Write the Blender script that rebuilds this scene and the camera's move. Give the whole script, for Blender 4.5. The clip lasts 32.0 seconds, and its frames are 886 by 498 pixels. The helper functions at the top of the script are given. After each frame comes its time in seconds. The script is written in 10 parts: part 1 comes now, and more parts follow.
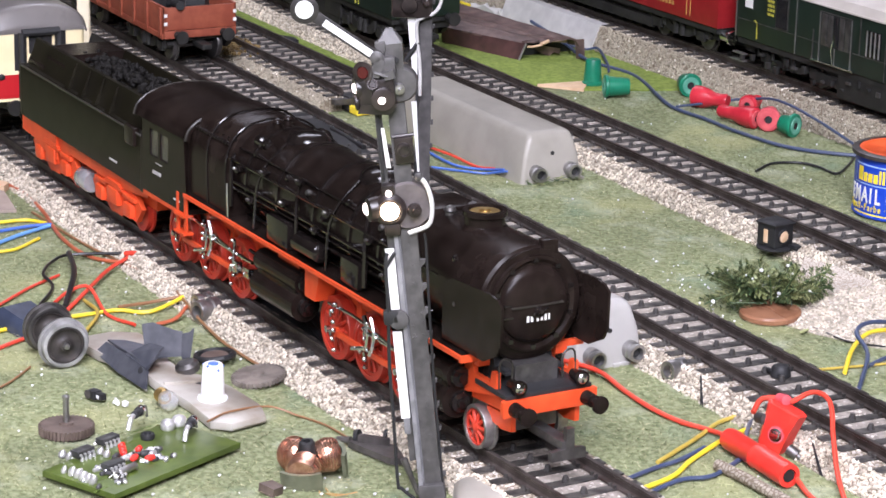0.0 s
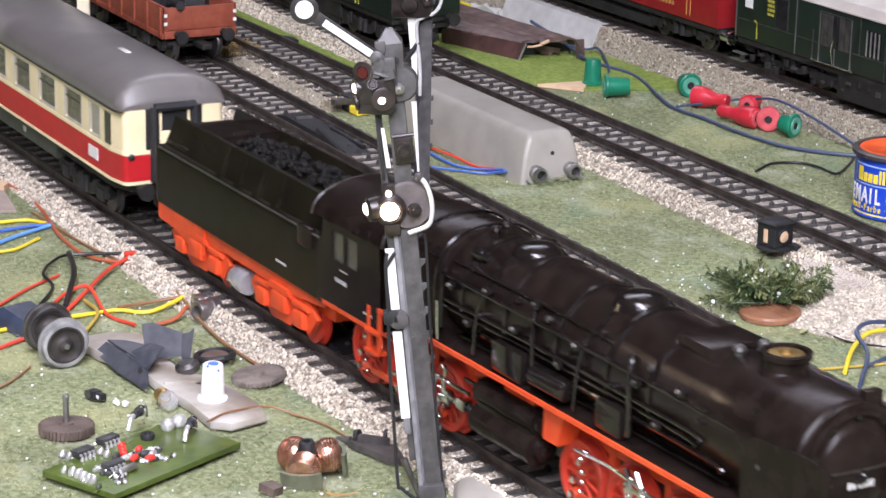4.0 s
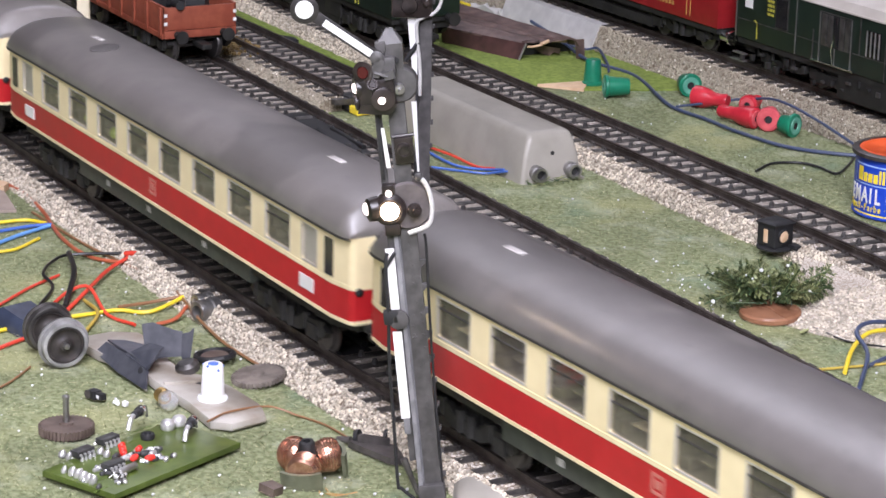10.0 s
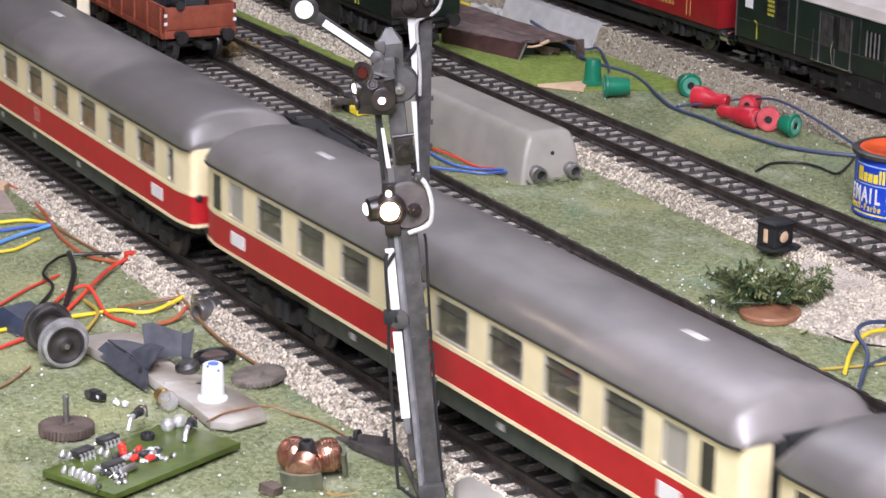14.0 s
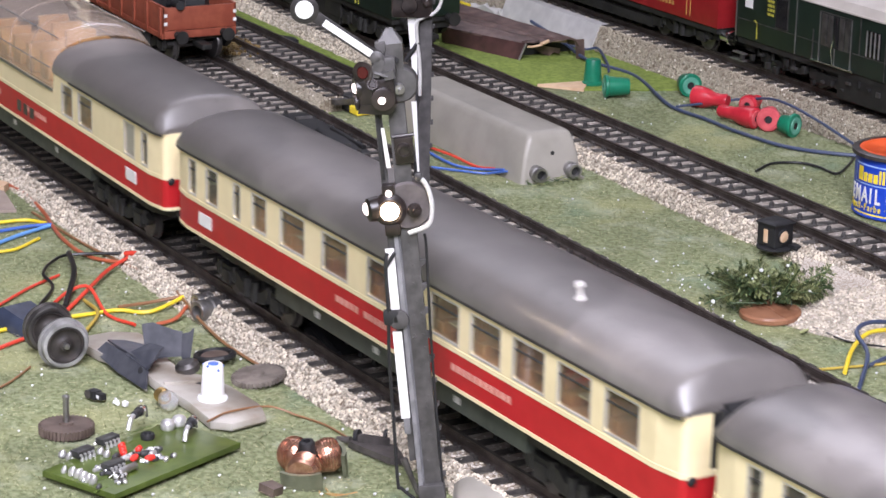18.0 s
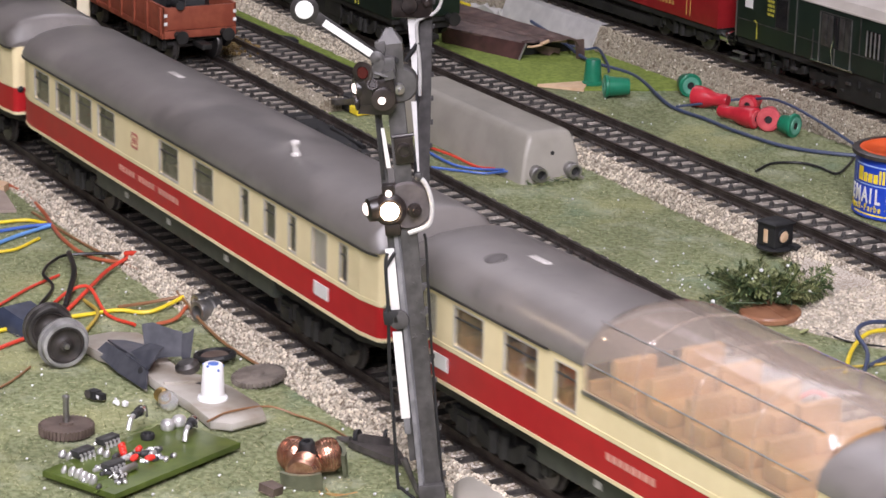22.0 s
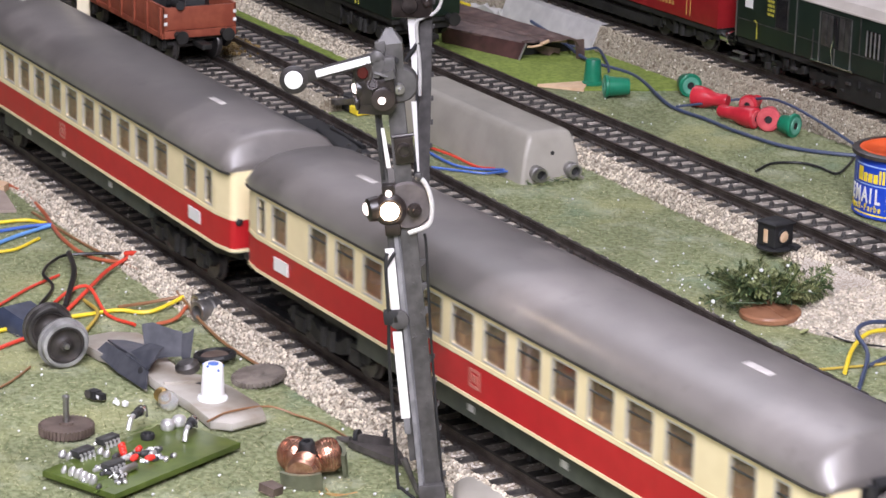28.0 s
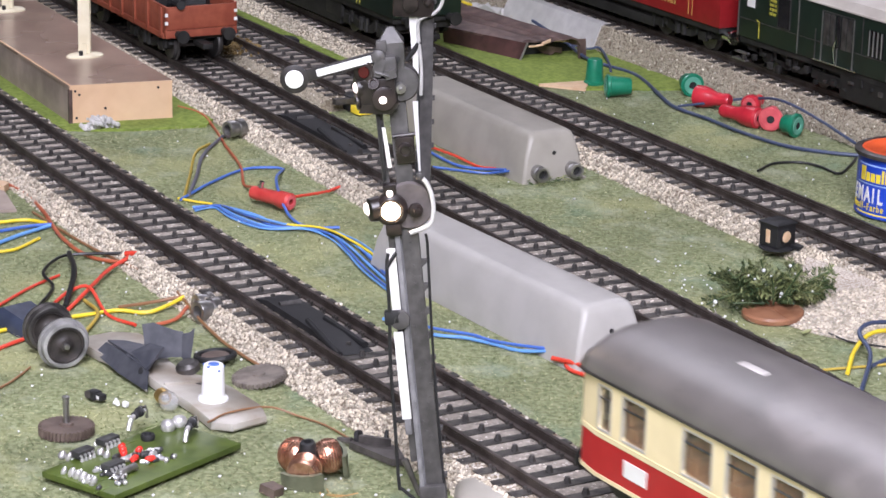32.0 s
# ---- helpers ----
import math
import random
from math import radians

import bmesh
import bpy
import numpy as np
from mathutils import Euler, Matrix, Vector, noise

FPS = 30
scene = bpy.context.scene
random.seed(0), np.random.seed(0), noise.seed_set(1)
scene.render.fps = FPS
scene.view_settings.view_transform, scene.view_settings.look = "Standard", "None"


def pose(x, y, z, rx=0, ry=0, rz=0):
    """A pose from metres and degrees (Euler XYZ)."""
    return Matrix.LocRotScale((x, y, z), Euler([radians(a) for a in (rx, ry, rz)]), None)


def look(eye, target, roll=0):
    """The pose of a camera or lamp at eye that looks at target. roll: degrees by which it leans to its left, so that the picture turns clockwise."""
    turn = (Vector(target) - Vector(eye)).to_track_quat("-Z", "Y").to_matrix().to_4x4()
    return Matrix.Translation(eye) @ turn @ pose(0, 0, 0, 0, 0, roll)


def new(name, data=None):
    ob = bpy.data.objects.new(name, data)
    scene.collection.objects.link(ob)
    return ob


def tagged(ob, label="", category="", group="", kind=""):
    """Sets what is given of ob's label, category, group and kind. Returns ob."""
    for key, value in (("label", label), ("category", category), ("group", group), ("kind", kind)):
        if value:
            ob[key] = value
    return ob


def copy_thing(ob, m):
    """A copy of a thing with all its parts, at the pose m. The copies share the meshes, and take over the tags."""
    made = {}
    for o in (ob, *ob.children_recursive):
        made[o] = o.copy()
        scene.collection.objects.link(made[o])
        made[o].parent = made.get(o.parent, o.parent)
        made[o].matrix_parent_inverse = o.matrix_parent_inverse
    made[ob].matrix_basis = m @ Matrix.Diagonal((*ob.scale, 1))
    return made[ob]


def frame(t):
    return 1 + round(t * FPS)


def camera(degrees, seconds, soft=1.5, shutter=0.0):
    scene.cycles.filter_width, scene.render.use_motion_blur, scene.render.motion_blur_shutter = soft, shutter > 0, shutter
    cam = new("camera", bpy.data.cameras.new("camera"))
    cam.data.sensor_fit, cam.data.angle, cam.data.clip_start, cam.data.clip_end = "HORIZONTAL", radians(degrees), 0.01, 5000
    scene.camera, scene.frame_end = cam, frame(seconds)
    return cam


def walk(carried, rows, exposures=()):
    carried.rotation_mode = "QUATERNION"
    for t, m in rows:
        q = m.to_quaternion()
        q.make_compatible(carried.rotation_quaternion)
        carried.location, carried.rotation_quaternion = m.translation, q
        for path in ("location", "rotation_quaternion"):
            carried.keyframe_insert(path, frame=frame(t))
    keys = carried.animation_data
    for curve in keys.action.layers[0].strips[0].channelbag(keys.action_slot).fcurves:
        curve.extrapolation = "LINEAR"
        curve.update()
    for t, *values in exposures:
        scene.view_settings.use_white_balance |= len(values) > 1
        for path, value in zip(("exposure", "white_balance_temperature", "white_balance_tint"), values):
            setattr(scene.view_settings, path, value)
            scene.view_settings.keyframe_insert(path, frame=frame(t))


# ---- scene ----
# All sizes below are in millimetres unless a name says otherwise; 1 mm = MM metres.
MM = 0.001
EYE = Vector((0.5065, -0.2814, 0.2062))


def view_pose(pan=0.0, ahead=0.0):
    yaw, tilt = radians(150.63 + pan), radians(-16.52)
    way = Vector((math.cos(yaw) * math.cos(tilt), math.sin(yaw) * math.cos(tilt), math.sin(tilt)))
    eye = EYE + way * ahead
    return look(eye, eye + way, 1.29)


cam = camera(19.45, 32.0, soft=1.6, shutter=0.5)
walk(cam, [(0, view_pose()), (31.0, view_pose()), (31.5, view_pose(0.010, 0.0008)), (32.0, view_pose(0.031, 0.0022))],
     exposures=[(0, 0.22, 6300, 10), (3.0, 0.18, 6300, 10), (6.0, 0.06, 6350, 10), (8.0, -0.04, 6350, 10), (19.2, -0.05, 6350, 10), (20.0, -0.19, 6700, 10), (20.6, -0.38, 6900, 11), (21.3, -0.42, 6950, 11), (22.0, -0.32, 6750, 11), (22.8, -0.08, 6500, 10), (25.0, -0.04, 6400, 10), (27.0, -0.12, 6500, 10), (29.0, -0.12, 6500, 10), (31.0, -0.04, 6350, 10), (32.0, -0.06, 6350, 10)])

# ---- light: unseen lamps added to light the layout ----
world = bpy.data.worlds.new("room_air")
world.use_nodes = True
world.node_tree.nodes["Background"].inputs[0].default_value = (0.75, 0.82, 1.0, 1)
world.node_tree.nodes["Background"].inputs[1].default_value = 0.05
scene.world = world


def area_lamp(x, y, z, sx, sy, watts, target, colour=(0.89, 0.86, 1.0)):
    lamp = bpy.data.lights.new("added_lamp_light", "AREA")
    lamp.shape, lamp.size, lamp.size_y, lamp.energy, lamp.color = "RECTANGLE", sx, sy, watts, colour
    ob = new("added_lamp_light", lamp)
    ob.matrix_world = look((x, y, z), target)
    return ob


# the front two follow the roof highlights, the third is a weak fill
LAMPS = [(0.78, -0.40, 0.98, 0.34, 1.1, 34), (1.45, -1.0, 1.0, 1.1, 0.34, 50), (-1.1, 0.5, 1.2, 0.34, 1.2, 2)]
for lx_, ly_, lz_, sx_, sy_, w_ in LAMPS:
    area_lamp(lx_, ly_, lz_, sx_, sy_, w_, (lx_ - 0.001, ly_, 0))


# ---- materials ----
def mat(name, col, col2=None, rough=0.5, metal=0.0, scale=400.0, big=40.0, vary=0.25, bump=0.0, bscale=None, rvary=0.1,
        glow=None, glow_power=0.0, coat=0.0, per_object=0.0):
    """Grain at one scale, stains at a larger one, and fine relief."""
    m = bpy.data.materials.new(name)
    m.use_nodes = True
    nt = m.node_tree
    n, l = nt.nodes, nt.links
    b = n["Principled BSDF"]
    tc = n.new("ShaderNodeTexCoord")
    grain, stain = n.new("ShaderNodeTexNoise"), n.new("ShaderNodeTexNoise")
    for node, s, d in ((grain, scale, 5.0), (stain, big, 3.0)):
        node.inputs["Scale"].default_value, node.inputs["Detail"].default_value = s, d
        l.new(tc.outputs["Object"], node.inputs["Vector"])
    ramp = n.new("ShaderNodeValToRGB")
    c2 = col2 or tuple(min(1, c * (1 + vary) + 0.004) for c in col)
    ramp.color_ramp.elements[0].color, ramp.color_ramp.elements[1].color = (*col, 1), (*c2, 1)
    ramp.color_ramp.elements[0].position, ramp.color_ramp.elements[1].position = 0.36, 0.64
    l.new(grain.outputs["Fac"], ramp.inputs["Fac"])
    mul = n.new("ShaderNodeMapRange")
    mul.inputs["From Min"].default_value, mul.inputs["From Max"].default_value = 0.3, 0.7
    mul.inputs["To Min"].default_value, mul.inputs["To Max"].default_value = 1 - vary, 1 + vary * 0.6
    l.new(stain.outputs["Fac"], mul.inputs["Value"])
    hue = n.new("ShaderNodeHueSaturation")
    l.new(ramp.outputs["Color"], hue.inputs["Color"])
    if per_object:
        info, m2, mm = n.new("ShaderNodeObjectInfo"), n.new("ShaderNodeMapRange"), n.new("ShaderNodeMath")
        m2.inputs["To Min"].default_value, m2.inputs["To Max"].default_value = 1 - per_object, 1 + per_object
        mm.operation = "MULTIPLY"
        l.new(info.outputs["Random"], m2.inputs["Value"])
        l.new(m2.outputs["Result"], mm.inputs[0])
        l.new(mul.outputs["Result"], mm.inputs[1])
        l.new(mm.outputs[0], hue.inputs["Value"])
    else:
        l.new(mul.outputs["Result"], hue.inputs["Value"])
    l.new(hue.outputs["Color"], b.inputs["Base Color"])
    rr = n.new("ShaderNodeMapRange")
    rr.inputs["To Min"].default_value, rr.inputs["To Max"].default_value = max(0.02, rough - rvary), min(1, rough + rvary)
    l.new(stain.outputs["Fac"], rr.inputs["Value"])
    l.new(rr.outputs["Result"], b.inputs["Roughness"])
    b.inputs["Metallic"].default_value = metal
    if coat:
        b.inputs["Coat Weight"].default_value = coat
        b.inputs["Coat Roughness"].default_value = 0.23
    if bump:
        bn, bp = n.new("ShaderNodeTexNoise"), n.new("ShaderNodeBump")
        bn.inputs["Scale"].default_value, bn.inputs["Detail"].default_value = bscale or scale, 4
        l.new(tc.outputs["Object"], bn.inputs["Vector"])
        bp.inputs["Strength"].default_value, bp.inputs["Distance"].default_value = bump, 0.0006
        l.new(bn.outputs["Fac"], bp.inputs["Height"])
        l.new(bp.outputs["Normal"], b.inputs["Normal"])
    if glow:
        b.inputs["Emission Color"].default_value = (*glow, 1)
        b.inputs["Emission Strength"].default_value = glow_power
    return m


def glass_mat(name, tint=(0.9, 0.92, 0.9), rough=0.03, body=0.0, body_col=(0.1, 0.1, 0.1)):
    """Clear pane: see-through with a gloss that grows at grazing angles; body: how much milky or hazy flat colour is
    mixed in.
    """
    m = bpy.data.materials.new(name)
    m.use_nodes = True
    n, l = m.node_tree.nodes, m.node_tree.links
    out = n["Material Output"]
    n.remove(n["Principled BSDF"])
    tr, gl, df, fr = n.new("ShaderNodeBsdfTransparent"), n.new("ShaderNodeBsdfGlossy"), n.new("ShaderNodeBsdfDiffuse"), n.new("ShaderNodeLayerWeight")
    m1, m2 = n.new("ShaderNodeMixShader"), n.new("ShaderNodeMixShader")
    tr.inputs[0].default_value, df.inputs[0].default_value = (*tint, 1), (*body_col, 1)
    gl.inputs["Roughness"].default_value, fr.inputs["Blend"].default_value = rough, 0.5
    pw, mr = n.new("ShaderNodeMath"), n.new("ShaderNodeMapRange")
    pw.operation, pw.inputs[1].default_value = "POWER", 4.5
    mr.inputs["To Min"].default_value, mr.inputs["To Max"].default_value = 0.04, 0.95
    l.new(fr.outputs["Facing"], pw.inputs[0]), l.new(pw.outputs[0], mr.inputs["Value"])
    m1.inputs[0].default_value = body
    l.new(tr.outputs[0], m1.inputs[1]), l.new(df.outputs[0], m1.inputs[2])
    l.new(mr.outputs["Result"], m2.inputs[0]), l.new(m1.outputs[0], m2.inputs[1]), l.new(gl.outputs[0], m2.inputs[2])
    l.new(m2.outputs[0], out.inputs[0])
    return m


def flock_mat(name, bump):
    """Flocked grass: fine mixed fibres, with yellowish, whitish and blue-green patches in it."""
    m = mat(name, (0.158, 0.182, 0.088), (0.30, 0.325, 0.185), rough=0.97, scale=620, big=26, vary=0.2, bump=bump, bscale=1400)
    n, l = m.node_tree.nodes, m.node_tree.links
    b = n["Principled BSDF"]
    b.inputs["Specular IOR Level"].default_value = 0.15
    tc = n["Texture Coordinate"]
    src = b.inputs["Base Color"].links[0].from_socket
    for k, (scale, col, lo, hi, amount) in enumerate(((34, (0.36, 0.36, 0.18), 0.52, 0.66, 0.6), (55, (0.14, 0.23, 0.17), 0.58, 0.74, 0.4), (85, (0.44, 0.46, 0.35), 0.55, 0.72, 0.45), (210, (0.10, 0.13, 0.05), 0.60, 0.72, 0.28))):
        tex, mp, mr, mix = n.new("ShaderNodeTexNoise"), n.new("ShaderNodeMapping"), n.new("ShaderNodeMapRange"), n.new("ShaderNodeMixRGB")
        mp.inputs["Location"].default_value = (3.1 * k, 1.7 * k, 0.6 * k)
        tex.inputs["Scale"].default_value, tex.inputs["Detail"].default_value = scale, 6
        mr.inputs["From Min"].default_value, mr.inputs["From Max"].default_value, mr.inputs["To Max"].default_value = lo, hi, amount
        mix.inputs[2].default_value = (*col, 1)
        l.new(tc.outputs["Object"], mp.inputs["Vector"]), l.new(mp.outputs[0], tex.inputs["Vector"]), l.new(tex.outputs["Fac"], mr.inputs["Value"])
        l.new(mr.outputs["Result"], mix.inputs[0]), l.new(src, mix.inputs[1])
        src = mix.outputs[0]
    l.new(src, b.inputs["Base Color"])
    return m


def speckle_mat(name, pale, gap, scale=1050, edge=0.16, bump=0.7, warm=0.2):
    """Ballast foam: pale grains with narrow darker joints between them, stained at a larger scale."""
    m = mat(name, pale, tuple(c * 0.84 for c in pale), rough=0.95, scale=180, big=24, vary=warm, bump=bump, bscale=900)
    n, l = m.node_tree.nodes, m.node_tree.links
    b, tc = n["Principled BSDF"], n["Texture Coordinate"]
    b.inputs["Specular IOR Level"].default_value = 0.2
    src = b.inputs["Base Color"].links[0].from_socket
    cells, wob, add = n.new("ShaderNodeTexVoronoi"), n.new("ShaderNodeTexNoise"), n.new("ShaderNodeMixRGB")
    cells.feature, cells.inputs["Scale"].default_value = "DISTANCE_TO_EDGE", scale
    wob.inputs["Scale"].default_value = 600
    add.blend_type, add.inputs[0].default_value = "ADD", 0.0012
    l.new(tc.outputs["Object"], wob.inputs["Vector"]), l.new(tc.outputs["Object"], add.inputs[1]), l.new(wob.outputs["Color"], add.inputs[2])
    l.new(add.outputs[0], cells.inputs["Vector"])
    mr, mix = n.new("ShaderNodeMapRange"), n.new("ShaderNodeMixRGB")
    mr.inputs["From Min"].default_value, mr.inputs["From Max"].default_value = 0.01, edge
    l.new(cells.outputs["Distance"], mr.inputs["Value"]), l.new(mr.outputs["Result"], mix.inputs[0])
    mix.inputs[1].default_value = (*gap, 1)
    l.new(src, mix.inputs[2]), l.new(mix.outputs[0], b.inputs["Base Color"])
    return m


def vary_pieces(m, low, high):
    """Lighter and darker pieces in one joined mesh."""
    n, l = m.node_tree.nodes, m.node_tree.links
    b = n["Principled BSDF"]
    src = b.inputs["Base Color"].links[0].from_socket
    geo, mr, hue = n.new("ShaderNodeNewGeometry"), n.new("ShaderNodeMapRange"), n.new("ShaderNodeHueSaturation")
    mr.inputs["To Min"].default_value, mr.inputs["To Max"].default_value = low, high
    l.new(geo.outputs["Random Per Island"], mr.inputs["Value"])
    l.new(mr.outputs["Result"], hue.inputs["Value"]), l.new(src, hue.inputs["Color"]), l.new(hue.outputs["Color"], b.inputs["Base Color"])


PEBBLE = mat("ballast_foam_stones", (0.46, 0.405, 0.312), (0.65, 0.585, 0.475), rough=0.95, scale=420, big=22, vary=0.16, bump=0.25)
PEBBLE_FAR = mat("ballast_foam_stones_stained", (0.33, 0.295, 0.22), (0.43, 0.385, 0.295), rough=0.95, scale=420, big=18, vary=0.24, bump=0.2)
PEBBLE_DIRTY = mat("ballast_stones_dusty", (0.40, 0.365, 0.32), (0.58, 0.53, 0.47), rough=0.95, scale=300, big=26, vary=0.28, bump=0.2)
vary_pieces(PEBBLE_DIRTY, 0.5, 1.3)
vary_pieces(PEBBLE, 0.52, 1.42)
vary_pieces(PEBBLE_FAR, 0.86, 1.12)
GRASS = flock_mat("grass_flock", 0.22)
BLADE = flock_mat("grass_fibre", 0.0)
BALLAST = speckle_mat("ballast_foam", (0.40, 0.35, 0.28), (0.15, 0.115, 0.08), scale=860, edge=0.2)
BALLAST_FAR = speckle_mat("ballast_foam_stained", (0.36, 0.31, 0.235), (0.17, 0.135, 0.095), scale=880, warm=0.32)
BALLAST_MID = mat("ballast_between_rails", (0.23, 0.20, 0.17), (0.36, 0.32, 0.275), rough=0.95, scale=500, big=30, vary=0.25, bump=0.4)
STONE = mat("ballast_grain", (0.46, 0.41, 0.325), (0.74, 0.69, 0.59), rough=0.9, scale=420, big=30, vary=0.18, bump=0.2)
vary_pieces(BLADE, 0.72, 1.6)
vary_pieces(STONE, 0.55, 1.3)
SAND = speckle_mat("ballast_sand", (0.69, 0.63, 0.54), (0.33, 0.265, 0.205), scale=950, edge=0.17, bump=0.9, warm=0.28)
FELT = mat("bright_green_felt", (0.14, 0.20, 0.03), (0.24, 0.31, 0.06), rough=0.95, scale=600, big=30, vary=0.2, bump=0.6)
SLEEPER = mat("sleeper_black_plastic", (0.022, 0.020, 0.019), (0.075, 0.068, 0.06), rough=0.55, scale=500, per_object=0.3, bump=0.2)
RAIL = mat("rail_brown_steel", (0.055, 0.043, 0.037), (0.12, 0.10, 0.09), rough=0.36, metal=0.55, scale=200, big=60, vary=0.3)


def roof_mat():
    """Matt grey roof paint with soft-edged dusty and darker patches that differ from car to car."""
    m = mat("roof_grey_paint", (0.168, 0.152, 0.143), (0.200, 0.182, 0.171), rough=0.47, scale=110, big=16, vary=0.12, rvary=0.12, coat=1.0)
    n, l = m.node_tree.nodes, m.node_tree.links
    b, tc = n["Principled BSDF"], n["Texture Coordinate"]
    b.inputs["Coat Roughness"].default_value = 0.34
    info, ofs = n.new("ShaderNodeObjectInfo"), n.new("ShaderNodeVectorMath")
    ofs.operation = "ADD"
    l.new(tc.outputs["Object"], ofs.inputs[0]), l.new(info.outputs["Random"], ofs.inputs[1])
    src = b.inputs["Base Color"].links[0].from_socket
    for scale, lo, hi, low, high in ((11, 0.50, 0.525, 0.72, 1.0), (22, 0.55, 0.68, 1.0, 1.3), (240, 0.62, 0.75, 1.0, 0.8)):
        tex, mr, hue = n.new("ShaderNodeTexNoise"), n.new("ShaderNodeMapRange"), n.new("ShaderNodeHueSaturation")
        tex.inputs["Scale"].default_value, tex.inputs["Detail"].default_value = scale, 4
        mr.inputs["From Min"].default_value, mr.inputs["From Max"].default_value = lo, hi
        mr.inputs["To Min"].default_value, mr.inputs["To Max"].default_value = low, high
        l.new(ofs.outputs[0], tex.inputs["Vector"]), l.new(tex.outputs["Fac"], mr.inputs["Value"])
        l.new(mr.outputs["Result"], hue.inputs["Value"]), l.new(src, hue.inputs["Color"])
        src = hue.outputs["Color"]
    l.new(src, b.inputs["Base Color"])
    return m


ROOF_GREY = roof_mat()
ROOF_EDGE = mat("roof_gutter_shadow", (0.030, 0.026, 0.025), (0.055, 0.048, 0.045), rough=0.5, scale=200, vary=0.25)
ROOF_PLATE = mat("roof_vent_pale", (0.52, 0.49, 0.46), (0.62, 0.59, 0.56), rough=0.35, scale=200, vary=0.1)
ROOF_PATCH = mat("roof_patch_dark", (0.085, 0.078, 0.075), (0.11, 0.10, 0.097), rough=0.5, scale=200, vary=0.15)
FRAME_SILVER = mat("window_frame_silver", (0.50, 0.47, 0.43), (0.62, 0.59, 0.54), rough=0.35, metal=0.35, scale=250, vary=0.12)
CREAM = mat("cream_paint", (0.80, 0.68, 0.41), (0.84, 0.72, 0.45), rough=0.38, scale=200, big=50, vary=0.05)
RED = mat("wine_red_paint", (0.42, 0.014, 0.019), (0.46, 0.019, 0.023), rough=0.38, scale=200, big=50, vary=0.08)
UNDER = mat("underframe_black", (0.009, 0.0088, 0.008), (0.021, 0.020, 0.018), rough=0.62, scale=300, vary=0.3)
SKIRT = mat("skirt_dark_green_grey", (0.036, 0.042, 0.036), (0.058, 0.066, 0.054), rough=0.5, scale=300, vary=0.2)
RUBBER = mat("rubber_black", (0.012, 0.012, 0.013), rough=0.6, scale=300)
WHITE = mat("white_paint", (0.78, 0.77, 0.74), (0.82, 0.81, 0.79), rough=0.4, scale=300, vary=0.04)
SEAT = mat("interior_brown", (0.46, 0.22, 0.085), (0.66, 0.35, 0.145), rough=0.5, scale=150, vary=0.2)
SEAT_ORANGE = mat("interior_orange", (0.56, 0.32, 0.13), (0.68, 0.42, 0.19), rough=0.4, scale=150, vary=0.15)
SEAT_GREEN = mat("interior_olive", (0.17, 0.155, 0.105), (0.27, 0.25, 0.175), rough=0.5, scale=150, vary=0.2)
# the panes' grey body colour stands in for hazy reflections
GLASS = glass_mat("window_glass", (0.93, 0.92, 0.90), 0.05, 0.10, (0.36, 0.33, 0.29))
DOME = glass_mat("dome_glass", (0.97, 0.94, 0.90), 0.10, 0.32, (0.66, 0.56, 0.48))
LOCO = mat("loco_black_paint", (0.0105, 0.0070, 0.0058), (0.018, 0.0125, 0.0105), rough=0.24, scale=250, big=40, vary=0.3, bump=0.08)
LOCO_OLIVE = mat("tender_black_olive", (0.0085, 0.0072, 0.0042), (0.0135, 0.0115, 0.007), rough=0.36, scale=200, vary=0.2)
SIGNAL_RED = mat("frame_signal_red", (0.66, 0.065, 0.016), (0.74, 0.085, 0.022), rough=0.45, scale=250, vary=0.12)
WHEEL_RED = mat("wheel_red_paint", (0.48, 0.035, 0.018), (0.56, 0.05, 0.025), rough=0.4, scale=250, vary=0.15)
LOCO_GLOSS = mat("loco_black_gloss", (0.007, 0.0055, 0.005), (0.013, 0.010, 0.009), rough=0.14, scale=250, vary=0.2, rvary=0.06)
REFLECTOR = mat("silver_reflector", (0.50, 0.50, 0.51), (0.62, 0.62, 0.63), rough=0.16, metal=0.6, scale=300)
CHROME = mat("bright_steel", (0.62, 0.62, 0.62), (0.75, 0.75, 0.75), rough=0.2, metal=1.0, scale=300)
STEEL = mat("dull_steel", (0.34, 0.33, 0.32), (0.46, 0.45, 0.44), rough=0.38, metal=0.9, scale=400, bump=0.1)
DARK_STEEL = mat("dark_steel", (0.10, 0.095, 0.09), (0.18, 0.17, 0.165), rough=0.45, metal=0.8, scale=300)
BRASS = mat("brass", (0.42, 0.28, 0.10), (0.55, 0.38, 0.15), rough=0.35, metal=0.9)
COAL = mat("coal_black", (0.006, 0.0055, 0.005), (0.015, 0.0135, 0.012), rough=0.62, scale=700, bump=1.0)
MAST_GREY = mat("mast_grey_paint", (0.050, 0.047, 0.046), (0.090, 0.085, 0.083), rough=0.5, scale=350, vary=0.2, bump=0.4, bscale=300)
ARM_BLACK = mat("signal_black", (0.02, 0.018, 0.018), (0.035, 0.03, 0.03), rough=0.45)
LAMP_GLOW = mat("lit_bulb", (1, 0.9, 0.75), glow=(1.0, 0.74, 0.50), glow_power=110)
LENS_GLOW = mat("lit_lens", (0.8, 0.7, 0.65), glow=(1.0, 0.82, 0.78), glow_power=3.0)
BOX_GREY = mat("box_grey_plastic", (0.335, 0.315, 0.27), (0.40, 0.375, 0.325), rough=0.42, scale=90, big=14, vary=0.2, bump=0.02)
